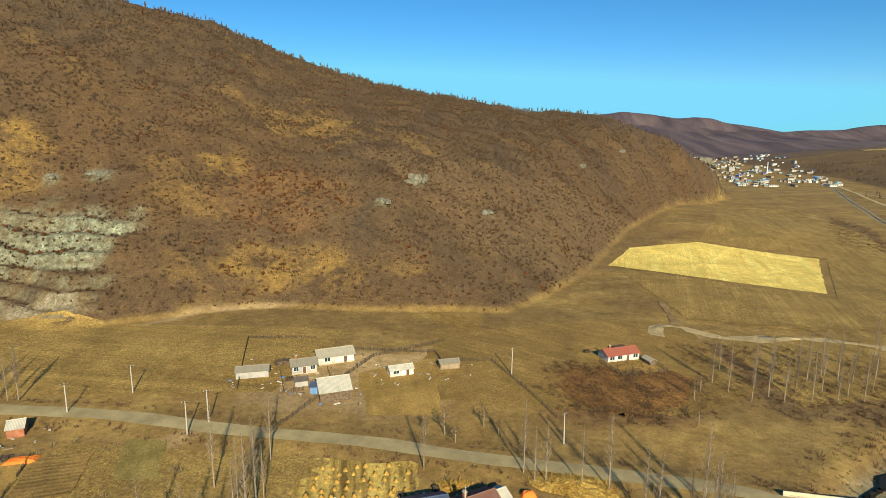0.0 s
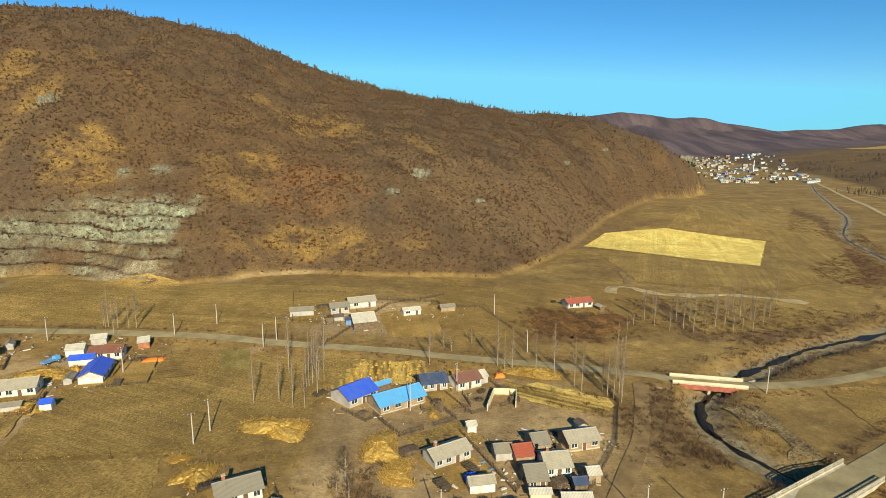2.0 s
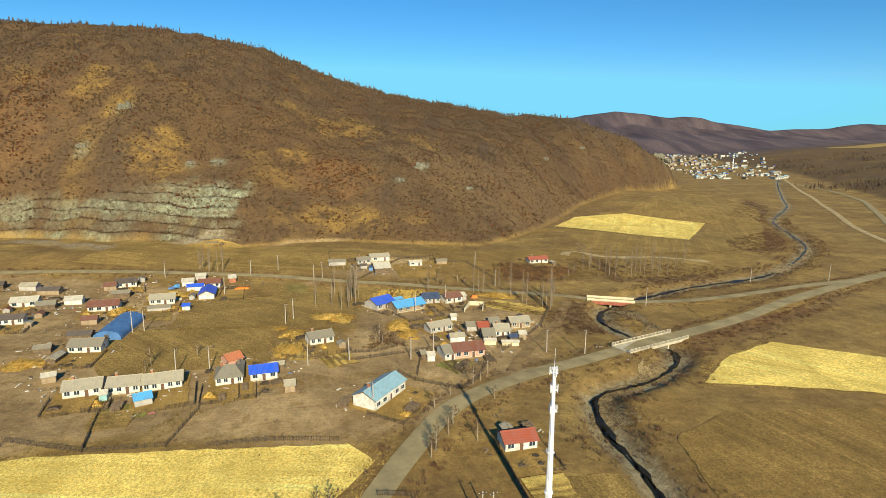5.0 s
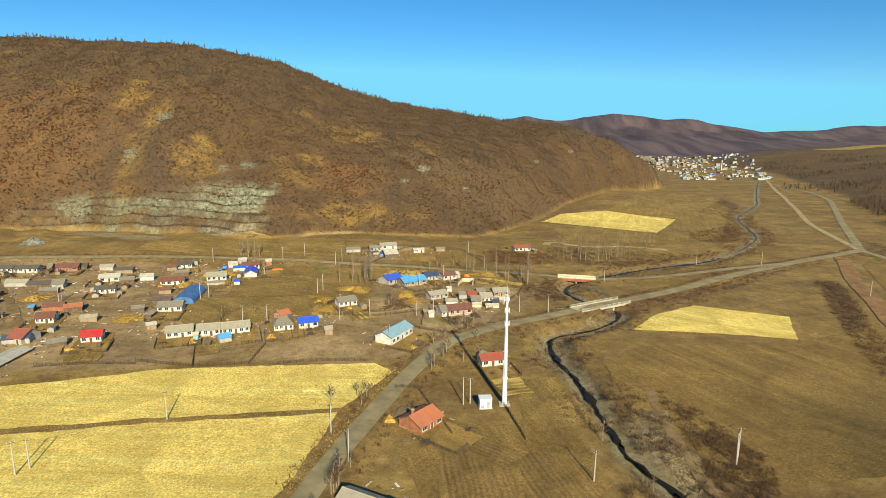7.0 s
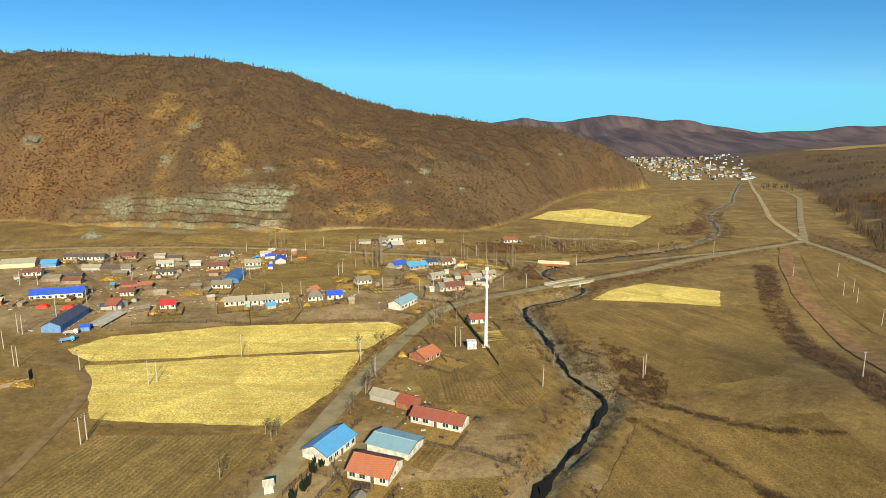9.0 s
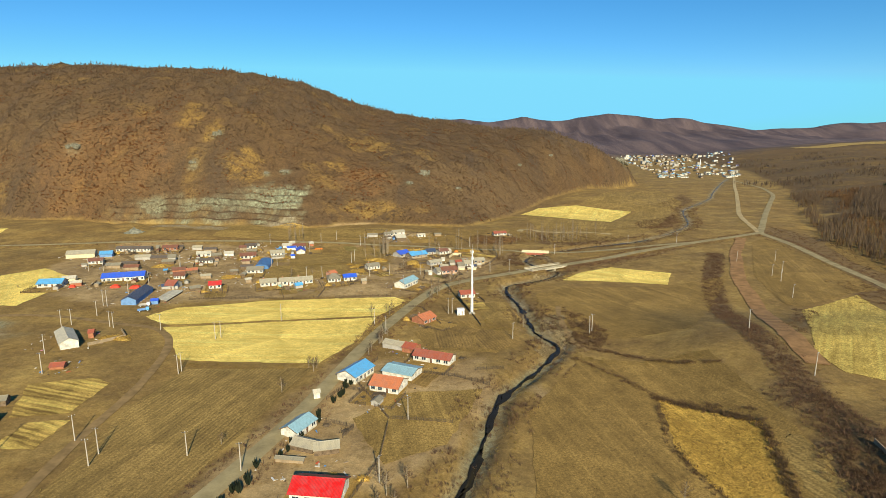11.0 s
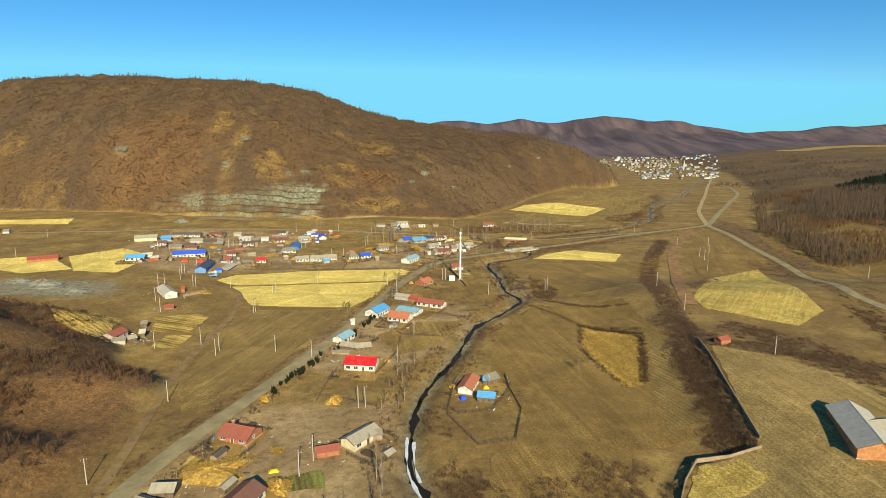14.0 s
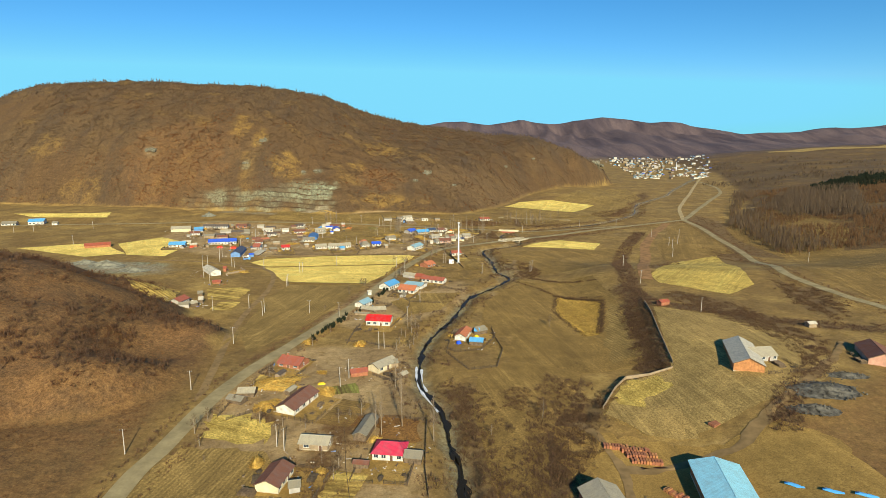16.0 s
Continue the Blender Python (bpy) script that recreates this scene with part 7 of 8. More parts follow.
bare_tree("poplar", -118.8, 141.1, 0.94, 297)
bare_tree("poplar_b", -114.8, 141.4, 0.80, 10)
bare_tree("poplar", -110.4, 141.6, 1.11, 83)
bare_tree("poplar_b", -109.4, 143.8, 0.98, 156)
bare_tree("poplar", -122.1, 143.0, 0.85, 229)
bare_tree("poplar_b", -45.2, 111.6, 1.16, 302)
bare_tree("poplar", 49.9, 95.1, 1.03, 15)
bare_tree("poplar_b", 51.1, 93.0, 0.89, 88)
bare_tree("poplar", 53.8, 96.6, 1.21, 161)
bare_tree("poplar_b", 53.8, 90.6, 1.07, 234)
bare_tree("poplar", 56.6, 95.0, 0.94, 307)
bare_tree("poplar_b", 49.4, 98.2, 0.80, 20)
bare_tree("poplar", 43.3, 98.3, 1.11, 93)
bare_tree("poplar_b", 41.9, 101.5, 0.98, 166)
bare_tree("poplar", 58.0, 103.0, 0.85, 239)
bare_tree("poplar_b", 55.4, 104.7, 1.16, 312)
bare_tree("poplar", 25.2, 113.8, 1.03, 25)
bare_tree("poplar_b", 32.3, 111.9, 0.89, 98)
bare_tree("poplar", 37.6, 110.1, 1.21, 171)
bare_tree("poplar_b", 17.4, 119.5, 1.07, 244)
bare_tree("poplar", -1.3, 117.8, 0.94, 317)
bare_tree("poplar_b", 22.9, 115.6, 0.80, 30)
bare_tree("poplar", 85.4, 164.6, 1.11, 103)
bare_tree("poplar_b", 87.3, 158.5, 0.98, 176)
bare_tree("poplar", 91.2, 152.8, 0.85, 249)
bare_tree("poplar_b", 98.0, 156.3, 1.16, 322)
bare_tree("poplar", 100.2, 152.3, 1.03, 35)
bare_tree("poplar_b", 108.2, 160.0, 0.89, 108)
bare_tree("poplar", 109.3, 153.9, 1.21, 181)
bare_tree("poplar_b", 116.4, 160.3, 1.07, 254)
bare_tree("poplar", 116.0, 152.9, 0.94, 327)
bare_tree("poplar_b", 122.0, 157.2, 0.80, 40)
bare_tree("poplar", 123.7, 153.0, 1.11, 113)
bare_tree("poplar_b", 131.8, 160.3, 0.98, 186)
bare_tree("poplar", 122.6, 170.2, 0.85, 259)
bare_tree("poplar_b", 126.6, 168.2, 1.16, 332)
bare_tree("poplar", 130.3, 166.8, 1.03, 45)
bare_tree("poplar_b", 104.7, 166.2, 0.89, 118)
bare_tree("poplar", 98.4, 164.4, 1.21, 191)
bare_tree("poplar_b", 115.9, 166.7, 1.07, 264)
bare_tree("poplar", 139.9, 169.9, 0.94, 337)
bare_tree("poplar_b", 93.0, 175.4, 0.80, 50)
bare_tree("poplar", 152.8, 187.3, 1.11, 123)
bare_tree("poplar_b", 130.1, 180.8, 0.98, 196)
bare_tree("poplar", 121.2, 179.3, 0.85, 269)
bare_tree("willow_b", -19.4, -55.1, 1.16, 342)
bare_tree("willow", -18.7, -49.4, 1.03, 55)
bare_tree("willow_b", -21.8, -47.4, 0.89, 128)
bare_tree("poplar", -35.0, 106.8, 1.21, 201)
bare_tree("poplar_b", -36.3, 104.1, 1.07, 274)
bare_tree("poplar", -37.6, 101.4, 0.94, 347)
bare_tree("poplar_b", -33.4, 106.9, 0.80, 60)
bare_tree("poplar", -120.3, 146.4, 1.11, 133)
bare_tree("poplar_b", -116.8, 146.7, 0.98, 206)
bare_tree("poplar", -122.0, 146.2, 0.85, 279)
bare_tree("poplar_b", -5.7, -322.7, 1.16, 352)
bare_tree("poplar", -8.1, -297.5, 1.03, 65)
bare_tree("poplar_b", -10.2, -292.2, 0.89, 138)
bare_tree("poplar", 5.9, -332.8, 1.21, 211)
bare_tree("poplar_b", -12.4, -328.3, 1.07, 284)
bare_tree("poplar", -14.8, -324.3, 0.94, 357)
bare_tree("willow_b", -59.5, -183.3, 0.80, 70)
bare_tree("willow", 66.7, -214.4, 1.11, 143)
bare_tree("willow_b", -10.2, -203.7, 0.98, 216)
bare_tree("willow", -42.6, -126.3, 0.85, 289)
bare_tree("willow_b", -43.3, -129.4, 1.16, 2)
bare_tree("willow", -28.7, -53.8, 1.03, 75)
bare_tree("willow_b", -19.6, 47.4, 0.89, 148)
bare_tree("willow", -18.5, 51.2, 1.21, 221)
bare_tree("willow_b", -17.0, 45.7, 1.07, 294)
bare_tree("willow", 13.5, 135.9, 0.94, 7)
bare_tree("willow_b", 16.9, 132.2, 0.80, 80)
bare_tree("willow", 3.6, 132.0, 1.11, 153)
bare_tree("willow_b", 6.0, 128.5, 0.98, 226)
bare_tree("willow", -1.2, 132.0, 0.85, 299)
bare_tree("willow_b", 78.8, 157.9, 1.16, 12)
bare_tree("willow", 74.6, 152.6, 1.03, 85)
bare_tree("willow_b", 69.6, 138.7, 0.89, 158)
bare_tree("willow", 13.6, 11.5, 1.21, 231)
bare_tree("willow_b", 15.9, 14.9, 1.07, 304)
bare_tree("willow", 18.6, 21.1, 0.94, 17)
bare_tree("willow_b", -89.3, 20.9, 0.80, 90)
bare_tree("willow", -90.0, 26.1, 1.11, 163)
bare_tree("willow_b", -78.4, 34.3, 0.98, 236)
bare_tree("willow", 2.4, -17.6, 0.85, 309)
bare_tree("willow_b", 4.5, -9.3, 1.16, 22)
bare_tree("willow", 6.8, -3.3, 1.03, 95)
bare_tree("willow_b", 9.1, 3.0, 0.89, 168)
bare_tree("willow", 0.4, -25.3, 1.21, 241)
bare_tree("willow_b", -2.4, -27.8, 1.07, 314)
bare_tree("willow", 12.5, -20.3, 0.94, 27)
bare_tree("willow_b", 18.1, 3.1, 0.80, 100)
bare_tree("willow", -22.9, -98.0, 1.11, 173)
bare_tree("willow_b", -20.7, -95.8, 0.98, 246)
bare_tree("willow", -26.0, -108.7, 0.85, 319)
bare_tree("willow_b", -24.5, -100.2, 1.16, 32)
bare_tree("willow", -22.3, -95.7, 1.03, 105)
bare_tree("willow_b", -23.3, -114.8, 0.89, 178)
bare_tree("willow", -20.3, -95.8, 1.21, 251)
bare_tree("willow_b", -45.8, -126.1, 1.07, 324)
bare_tree("willow", -50.6, -148.4, 0.94, 37)
bare_tree("willow_b", 56.0, -96.9, 0.80, 110)
bare_tree("willow", 50.7, -77.5, 1.11, 183)
bare_tree("willow_b", -12.2, -239.6, 0.98, 256)
bare_tree("willow", -9.8, -230.6, 0.85, 329)
bare_tree("willow_b", -6.8, -224.2, 1.16, 42)
bare_tree("willow", -9.1, -217.2, 1.03, 115)
bare_tree("willow_b", -11.8, -227.4, 0.89, 188)
bare_tree("willow", -4.1, -239.7, 1.21, 261)
bare_tree("willow_b", -6.9, -245.2, 1.07, 334)
bare_tree("willow", -12.9, -247.7, 0.94, 47)
bare_tree("willow_b", -3.6, -217.3, 0.80, 120)
bare_tree("willow", -7.8, -209.7, 1.11, 193)
bare_tree("willow_b", -47.6, -322.3, 0.98, 266)
bare_tree("willow", -39.3, -324.1, 0.85, 339)
bare_tree("willow_b", -56.0, -320.6, 1.16, 52)
bare_tree("willow", -28.2, -320.1, 1.03, 125)
bare_tree("willow_b", -24.9, -315.9, 0.89, 198)
bare_tree("willow", -21.1, -313.8, 1.21, 271)
bare_tree("willow_b", -24.2, -354.2, 1.07, 344)
bare_tree("willow", -23.5, -348.3, 0.94, 57)
bare_tree("willow_b", -29.3, -345.1, 0.80, 130)
bare_tree("willow", -78.2, -329.2, 1.11, 203)
bare_tree("willow_b", -77.3, -319.6, 0.98, 276)
bare_tree("willow", -3.2, -232.6, 0.85, 349)
bare_tree("willow_b", -5.3, -215.8, 1.16, 62)
bare_tree("willow", -2.5, -206.7, 1.03, 135)
for i, (bx, by) in enumerate(((-72, -316), (-70, -306), (-67, -292), (-64, -281), (-61, -262), (-58, -252), (-54, -243), (-71, -336), (-66, -345), (-49, -224), (-20, -88))):
    bare_tree("willow_b" if i % 3 else "willow", bx, by, 0.55 + 0.12 * (i % 4), i * 77)
bare_tree("willow_b", 25.0, -329.8, 0.89, 208)
bare_tree("willow", 44.4, -317.8, 1.21, 281)


# ---- yards: fences round the fronts of houses, firewood, brushwood, small stores ----
def yards():
    rnd = random.Random(21)
    homes = [h for h in HOUSES if h[5] >= 2 and h[0] > -245]
    for n, (x, y, rz, l, w, _) in enumerate(homes):
        m = pose(x, y, 0, 0, 0, rz)
        deep, wide = rnd.uniform(9, 14), l / 2 + rnd.uniform(1.5, 4)
        ring = [(-wide, -w / 2 + 1), (-wide, -w / 2 - deep), (-1.6, -w / 2 - deep), None, (1.6, -w / 2 - deep), (wide, -w / 2 - deep), (wide, -w / 2 + 1)]
        u0, u1, v0 = -wide + rnd.uniform(0, 2), wide - rnd.uniform(0, 2), -w / 2 - deep
        plot = [m @ Vector(q) for q in ((u0, w / 2 + 3, 0), (u0, v0, 0), (u1, v0, 0), (u1, w / 2 + 3, 0))]
        if all(free_spot(q.x, q.y, 0.0, 4.0) for q in plot):
            field("yard", [(q.x, q.y) for q in plot], YARD_SOIL, "bare trodden earth round a village house", rz, "yard", 0.2 + 0.004 * (n % 20), ragged=0.5)
        plot = [m @ Vector(q) for q in ((u0, v0 - 1, 0), (u0 + 1, v0 - rnd.uniform(8, 14), 0), (u1, v0 - rnd.uniform(8, 14), 0), (u1, v0 - 1, 0))]
        if rnd.random() < 0.45 and x < 60 and all(free_spot(q.x, q.y, 0.0, 4.0) for q in plot):
            soil, words = rnd.choice(((DARK_SOIL, "dark dug-over garden plot behind a fence"), (STUBBLE, "littered stubble garden plot"), (DARK_SOIL, "dark dug-over garden plot behind a fence"), (ROWS, "garden plot of cut corn laid in rows")))
            field("garden", [(q.x, q.y) for q in plot], soil, words, rz + rnd.choice((0, 90)), "garden", 0.29 + 0.004 * (n % 20), ragged=0.5)
        runs, run = [], []
        for a, b in zip(ring[:-1], ring[1:]):
            if a is None or b is None:
                runs.append(run)
                run = []
                continue
            k = max(2, int(math.hypot(b[0] - a[0], b[1] - a[1]) / 2.4))
            for i in range(k + 1):
                q = m @ Vector((a[0] + (b[0] - a[0]) * i / k, a[1] + (b[1] - a[1]) * i / k, 0))
                if free_spot(q.x, q.y, 0.6, 5.2):
                    if not run or math.hypot(run[-1][0] - q.x, run[-1][1] - q.y) > 0.5:
                        run.append((q.x, q.y))
                else:
                    runs.append(run)
                    run = []
        runs.append(run)
        for r in runs:
            if len(r) >= 3 and rnd.random() < 0.8:
                fence(r, tall=rnd.uniform(1.0, 1.5), label="weathered stick fence round a farmyard", seed=n)
        for k in range(12 if x < -105 else 8):
            u, v = rnd.uniform(-wide, wide), rnd.choice((-w / 2 - rnd.uniform(2.5, deep - 1), w / 2 + rnd.uniform(2, 5)))
            q = m @ Vector((u, v, 0))
            if free_spot(q.x, q.y, 1.8):
                HOUSES.append((q.x, q.y, 0, 2.5, 2.5, 0))
                kind = rnd.random() ** (0.45 if x < -105 else 1.0)
                if kind < 0.45:
                    wood_pile(q.x, q.y, rz + rnd.choice((0, 90, 20)), n + k)
                elif kind < 0.75:
                    brush_pile(q.x, q.y, n + k)
                elif kind < 0.88:
                    corn_heap(q.x, q.y, rnd.uniform(1.2, 2.2), rnd.uniform(1.0, 1.8), rnd.uniform(0.9, 1.8), 0, 60, n + k)
                else:
                    shed(q.x, q.y, rz + rnd.choice((0, 90)), rnd.uniform(2.2, 5.2), rnd.uniform(2.0, 2.8), rnd.choice(("grey", "pale", "brown", "dark", "grey")), rnd.choice(("wood", "mud", "grey")), 1.7)


yards()


def litter():
    """Loose boards, sacks, sheets and scrap round the farmyards."""
    rng = np.random.default_rng(31)
    homes = [h for h in HOUSES if -262 < h[0] < 60 and h[3] > 3.0]
    at = []
    for x, y, rz, l, w, _ in homes:
        n = 26 if x < -100 else 17
        r, a = rng.uniform(0.6, 1.0, n) * (0.5 * max(l, w) + 6), rng.uniform(0, 2 * math.pi, n)
        at += [q for q in zip(x + r * np.cos(a), y + r * np.sin(a)) if free_spot(q[0], q[1], 0.5, 4.5)]
    at = np.array(at)
    n = len(at)
    size = np.stack((rng.uniform(0.15, 1.0, n) ** 2 * 1.1, rng.uniform(0.08, 0.28, n), rng.uniform(0.06, 0.3, n)), 1)
    a = rng.uniform(0, math.pi, n)
    c, sn = np.cos(a), np.sin(a)
    unit = np.array([(i, j, k) for k in (0, 1) for i, j in ((-1, -1), (1, -1), (1, 1), (-1, 1))], float)
    v = unit[None] * size[:, None]
    v[..., 2] += rng.uniform(-0.15, 0.15, (n, 1)) * v[..., 0]
    z = ground_height(at[:, 0], at[:, 1])
    v = np.stack((v[..., 0] * c[:, None] - v[..., 1] * sn[:, None] + at[:, :1], v[..., 0] * sn[:, None] + v[..., 1] * c[:, None] + at[:, 1:], v[..., 2] + z[:, None] + 0.16), -1).reshape(-1, 3)
    f = np.array(((0, 3, 2, 1), (4, 5, 6, 7), (0, 1, 5, 4), (1, 2, 6, 5), (2, 3, 7, 6), (3, 0, 4, 7)))
    tagged(fast_mesh("yard_litter", v, (np.arange(n)[:, None, None] * 8 + f).reshape(-1, 4), SCRAP), "scattered boards, sacks and scrap in farmyards", "litter", kind="stuff")


def scrap_material():
    m, t, n = shader("yard_scrap", 0.8)
    r = t.nodes.new("ShaderNodeNewGeometry").outputs["Random Per Island"]
    c = blend(t, ramp(t, r, 0.0, 0.45), (0.10, 0.07, 0.045), (0.34, 0.25, 0.15))
    c = blend(t, ramp(t, r, 0.50, 0.52), c, (0.52, 0.46, 0.36))
    c = blend(t, ramp(t, r, 0.72, 0.74), c, (0.66, 0.62, 0.54))
    c = blend(t, ramp(t, r, 0.93, 0.94), c, (0.10, 0.28, 0.62))
    c = blend(t, ramp(t, r, 0.97, 0.98), c, (0.50, 0.10, 0.05))
    t.links.new(c, n.inputs["Base Color"])
    return m


SCRAP = scrap_material()
litter()


# ---- wild growth ----
RNG = np.random.default_rng(7)


def tufts(name, xy, tall, spread, material, blades, label, category, width=0.25, upright=0.5, z=None):
    """Bare bushes or grass: at each place a fan of narrow blades that rise and spread."""
    n = len(xy)
    z = ground_height(xy[:, 0], xy[:, 1]) if z is None else z
    a = RNG.uniform(0, 2 * math.pi, (n, blades))
    lean = RNG.uniform(0.1, 1.0, (n, blades)) * (1 - upright)
    reach = spread[:, None] * RNG.uniform(0.5, 1.0, (n, blades))
    up = tall[:, None] * RNG.uniform(0.6, 1.1, (n, blades)) * (1 - 0.35 * lean)
    foot = np.stack((xy[:, 0, None] + np.cos(a) * reach * 0.3, xy[:, 1, None] + np.sin(a) * reach * 0.3, np.broadcast_to(z[:, None] - 0.1, a.shape)), -1)
    tip = foot + np.stack((np.cos(a) * reach * (0.25 + lean), np.sin(a) * reach * (0.25 + lean), up), -1)
    mid = foot * 0.45 + tip * 0.55
    b = RNG.uniform(0, math.pi, (n, blades))
    side = np.stack((np.cos(b), np.sin(b), np.zeros_like(b)), -1) * (width * spread[:, None, None])
    v = np.stack((foot, mid + side, tip, mid - side), 2).reshape(-1, 3)
    f = np.arange(len(v), dtype=np.int32).reshape(-1, 4)
    ob = fast_mesh(name, v, f, material)
    return tagged(ob, label, category, kind="stuff")


def clumps(name, xy, tall, spread, material, flakes, label, category, size=0.3):
    """Bushes with a rounded, open crown: at each place many small leaf sprays that fill a dome."""
    n = len(xy)
    z = ground_height(xy[:, 0], xy[:, 1])
    d = RNG.normal(size=(n, flakes, 3))
    d /= np.linalg.norm(d, axis=2)[..., None]
    d *= RNG.uniform(0.35, 1.0, (n, flakes, 1)) ** 0.6
    c = np.stack((xy[:, 0, None] + d[..., 0] * spread[:, None], xy[:, 1, None] + d[..., 1] * spread[:, None], z[:, None] + tall[:, None] * (0.52 + 0.48 * d[..., 2])), -1)
    s = (size * RNG.uniform(0.6, 1.4, (n, flakes)) * (spread / spread.mean())[:, None])[..., None]
    a, b = RNG.normal(size=(n, flakes, 3)), RNG.normal(size=(n, flakes, 3))
    v = np.stack((c + a * s, c + b * s, c - (a + b) * 0.5 * s), 2).reshape(-1, 3)
    ob = fast_mesh(name, v, np.arange(len(v), dtype=np.int32).reshape(-1, 3), material)
    return tagged(ob, label, category, kind="stuff")


def scatter(n, x0, x1, y0, y1, chance):
    x, y = RNG.uniform(x0, x1, n), RNG.uniform(y0, y1, n)
    keep = RNG.random(n) < chance(x, y)
    return np.stack((x[keep], y[keep]), 1)


def rise_at(x, y):
    return height(x, y) - floor_height(x, y)


SHRUB = twig_material("brown_shrub", (0.212, 0.130, 0.067), (0.145, 0.089, 0.051))
RUST_SHRUB = twig_material("rust_oak_leaves", (0.27, 0.108, 0.038), (0.19, 0.080, 0.032))
GREY_SHRUB = twig_material("grey_brown_shrub", (0.205, 0.141, 0.087), (0.142, 0.098, 0.063))
LARCH = twig_material("bare_larch", (0.265, 0.182, 0.110), (0.165, 0.114, 0.072))
PINE = twig_material("dark_pine", (0.030, 0.048, 0.022), (0.018, 0.030, 0.016))
GOLD = twig_material("golden_grass", (0.43, 0.30, 0.085), (0.26, 0.17, 0.048))
KNOLL_TWIG = twig_material("purplish_twigs", (0.285, 0.162, 0.088), (0.150, 0.086, 0.052))
KNOLL_OAK = twig_material("withered_oak_leaves", (0.27, 0.118, 0.046), (0.14, 0.064, 0.030))
KNOLL_GOLD = twig_material("golden_brown_grass", (0.34, 0.155, 0.046), (0.20, 0.094, 0.034))
STRAW_BITS = twig_material("loose_straw", (0.88, 0.64, 0.19), (0.55, 0.36, 0.085))


def mountain(x, y):
    return np.clip(rise_at(x, y) / 4, 0, 1) * (x < 390) * (y > 150)


def oak_stand(x, y, cx, cy, rx, ry):
    return 1 - smooth(np.hypot((x - cx) / rx, (y - cy) / ry) + 0.3 * waves(x, y, 20, 42), 0.5, 1.1)


cover = lambda x, y: mountain(x, y) * (0.35 + 0.65 * smooth(waves(x, y, 40, 21) + 0.8 * waves(x, y, 17, 22), -0.5, 0.6))
p = scatter(86000, -620, 388, 205, 640, lambda x, y: cover(x, y) * (1.15 - 0.001 * (y - 200)))
tufts("hillside_shrubs", p, RNG.uniform(0.6, 1.9, len(p)), RNG.uniform(0.7, 1.5, len(p)), SHRUB, 6, "leafless brown shrubs covering the mountainside", "shrubs", 0.2, 0.3)
p = scatter(60000, -620, 388, 205, 640, lambda x, y: cover(x, y) * np.maximum(0.35 * smooth(waves(x, y, 70, 23), 0.2, 0.7), np.maximum(oak_stand(x, y, -72, 288, 34, 30), oak_stand(x, y, -345, 280, 75, 62))))
tufts("hillside_oaks", p, RNG.uniform(0.9, 2.2, len(p)), RNG.uniform(0.8, 1.6, len(p)), RUST_SHRUB, 6, "scrub oaks with rust-coloured withered leaves", "shrubs", 0.38, 0.35)
p = scatter(60000, -620, 388, 205, 700, lambda x, y: cover(x, y) * np.maximum(smooth(waves(x, y, 55, 24), 0.1, 0.6), 0.75 * smooth(rise_at(x, y), 45, 75) * smooth(waves(x + 0.33 * y, y * 0.15, 40, 75), -0.4, 0.3)))
tufts("hillside_thicket", p, RNG.uniform(0.9, 2.3, len(p)), RNG.uniform(0.7, 1.4, len(p)), GREY_SHRUB, 7, "grey-brown thicket on the mountainside", "shrubs", 0.22, 0.6)


def crest_band(x, y):
    d = (y - interp(x, CREST)) / 60
    return mountain(x, y) * np.exp(-d * d) * (0.4 + 0.6 * smooth(waves(x, y, 60, 25), -0.3, 0.4))


p = scatter(16000, -900, 386, 400, 800, crest_band)
tufts("ridge_larches", p, RNG.uniform(2.5, 6.0, len(p)), RNG.uniform(0.8, 1.5, len(p)), LARCH, 7, "bare larches along the mountain's crest", "trees", 0.25, 0.8)


def east_edge(y):
    return interp(y, EAST_FOOT)


TALL_WOOD = [(456, 285), (617, 487), (680, 418), (629, 340), (480, 110), (419, 165)]
PINE_WOOD = [(606, 396), (659, 500), (860, 650), (960, 600), (760, 440), (680, 405)]
GLADE = np.array(((418, 255), (470, 340), (545, 440)), float)


def plantation(x, y):
    d = x - east_edge(y)
    back = 530 - 0.2 * (x - 560)
    glade = (1 - smooth(distance_to(x, y, GLADE), 7, 14)) + oak_stand(x, y, 455, 360, 24, 22) + oak_stand(x, y, 560, 200, 60, 14)
    return smooth(d, 2, 14) * (1 - smooth(d, 400, 470)) * smooth(y, -32, -12) * smooth(waves(x, y, 110, 26) + 0.5 * waves(x, y, 45, 47), -0.95, -0.45) * (1 - smooth(y - back, -10, 10)) * np.clip(1 - glade, 0.03, 1)


YOUNG_LARCH = twig_material("young_larch", (0.305, 0.168, 0.074), (0.185, 0.104, 0.052))
p = scatter(34000, 300, 960, -40, 570, plantation)
edge = p[:, 0] - east_edge(p[:, 1])
old = np.maximum(0.95 * inside(TALL_WOOD, p[:, 0], p[:, 1]), 0.75 * (1 - smooth(edge + 12 * waves(p[:, 0], p[:, 1], 50, 48), 35, 60))) > RNG.random(len(p))
for name, q, low, high, material, label in (("larch_plantation", p[old], 8, 14, LARCH, "dense plantation of bare grey-brown larches"), ("young_larches", p[~old], 4, 7.5, YOUNG_LARCH, "plantation of young russet-brown larches")):
    tufts(name, q, RNG.uniform(low, high, len(q)), RNG.uniform(1.0, 1.8, len(q)), material, 10, label, "trees", 0.07, 0.74)
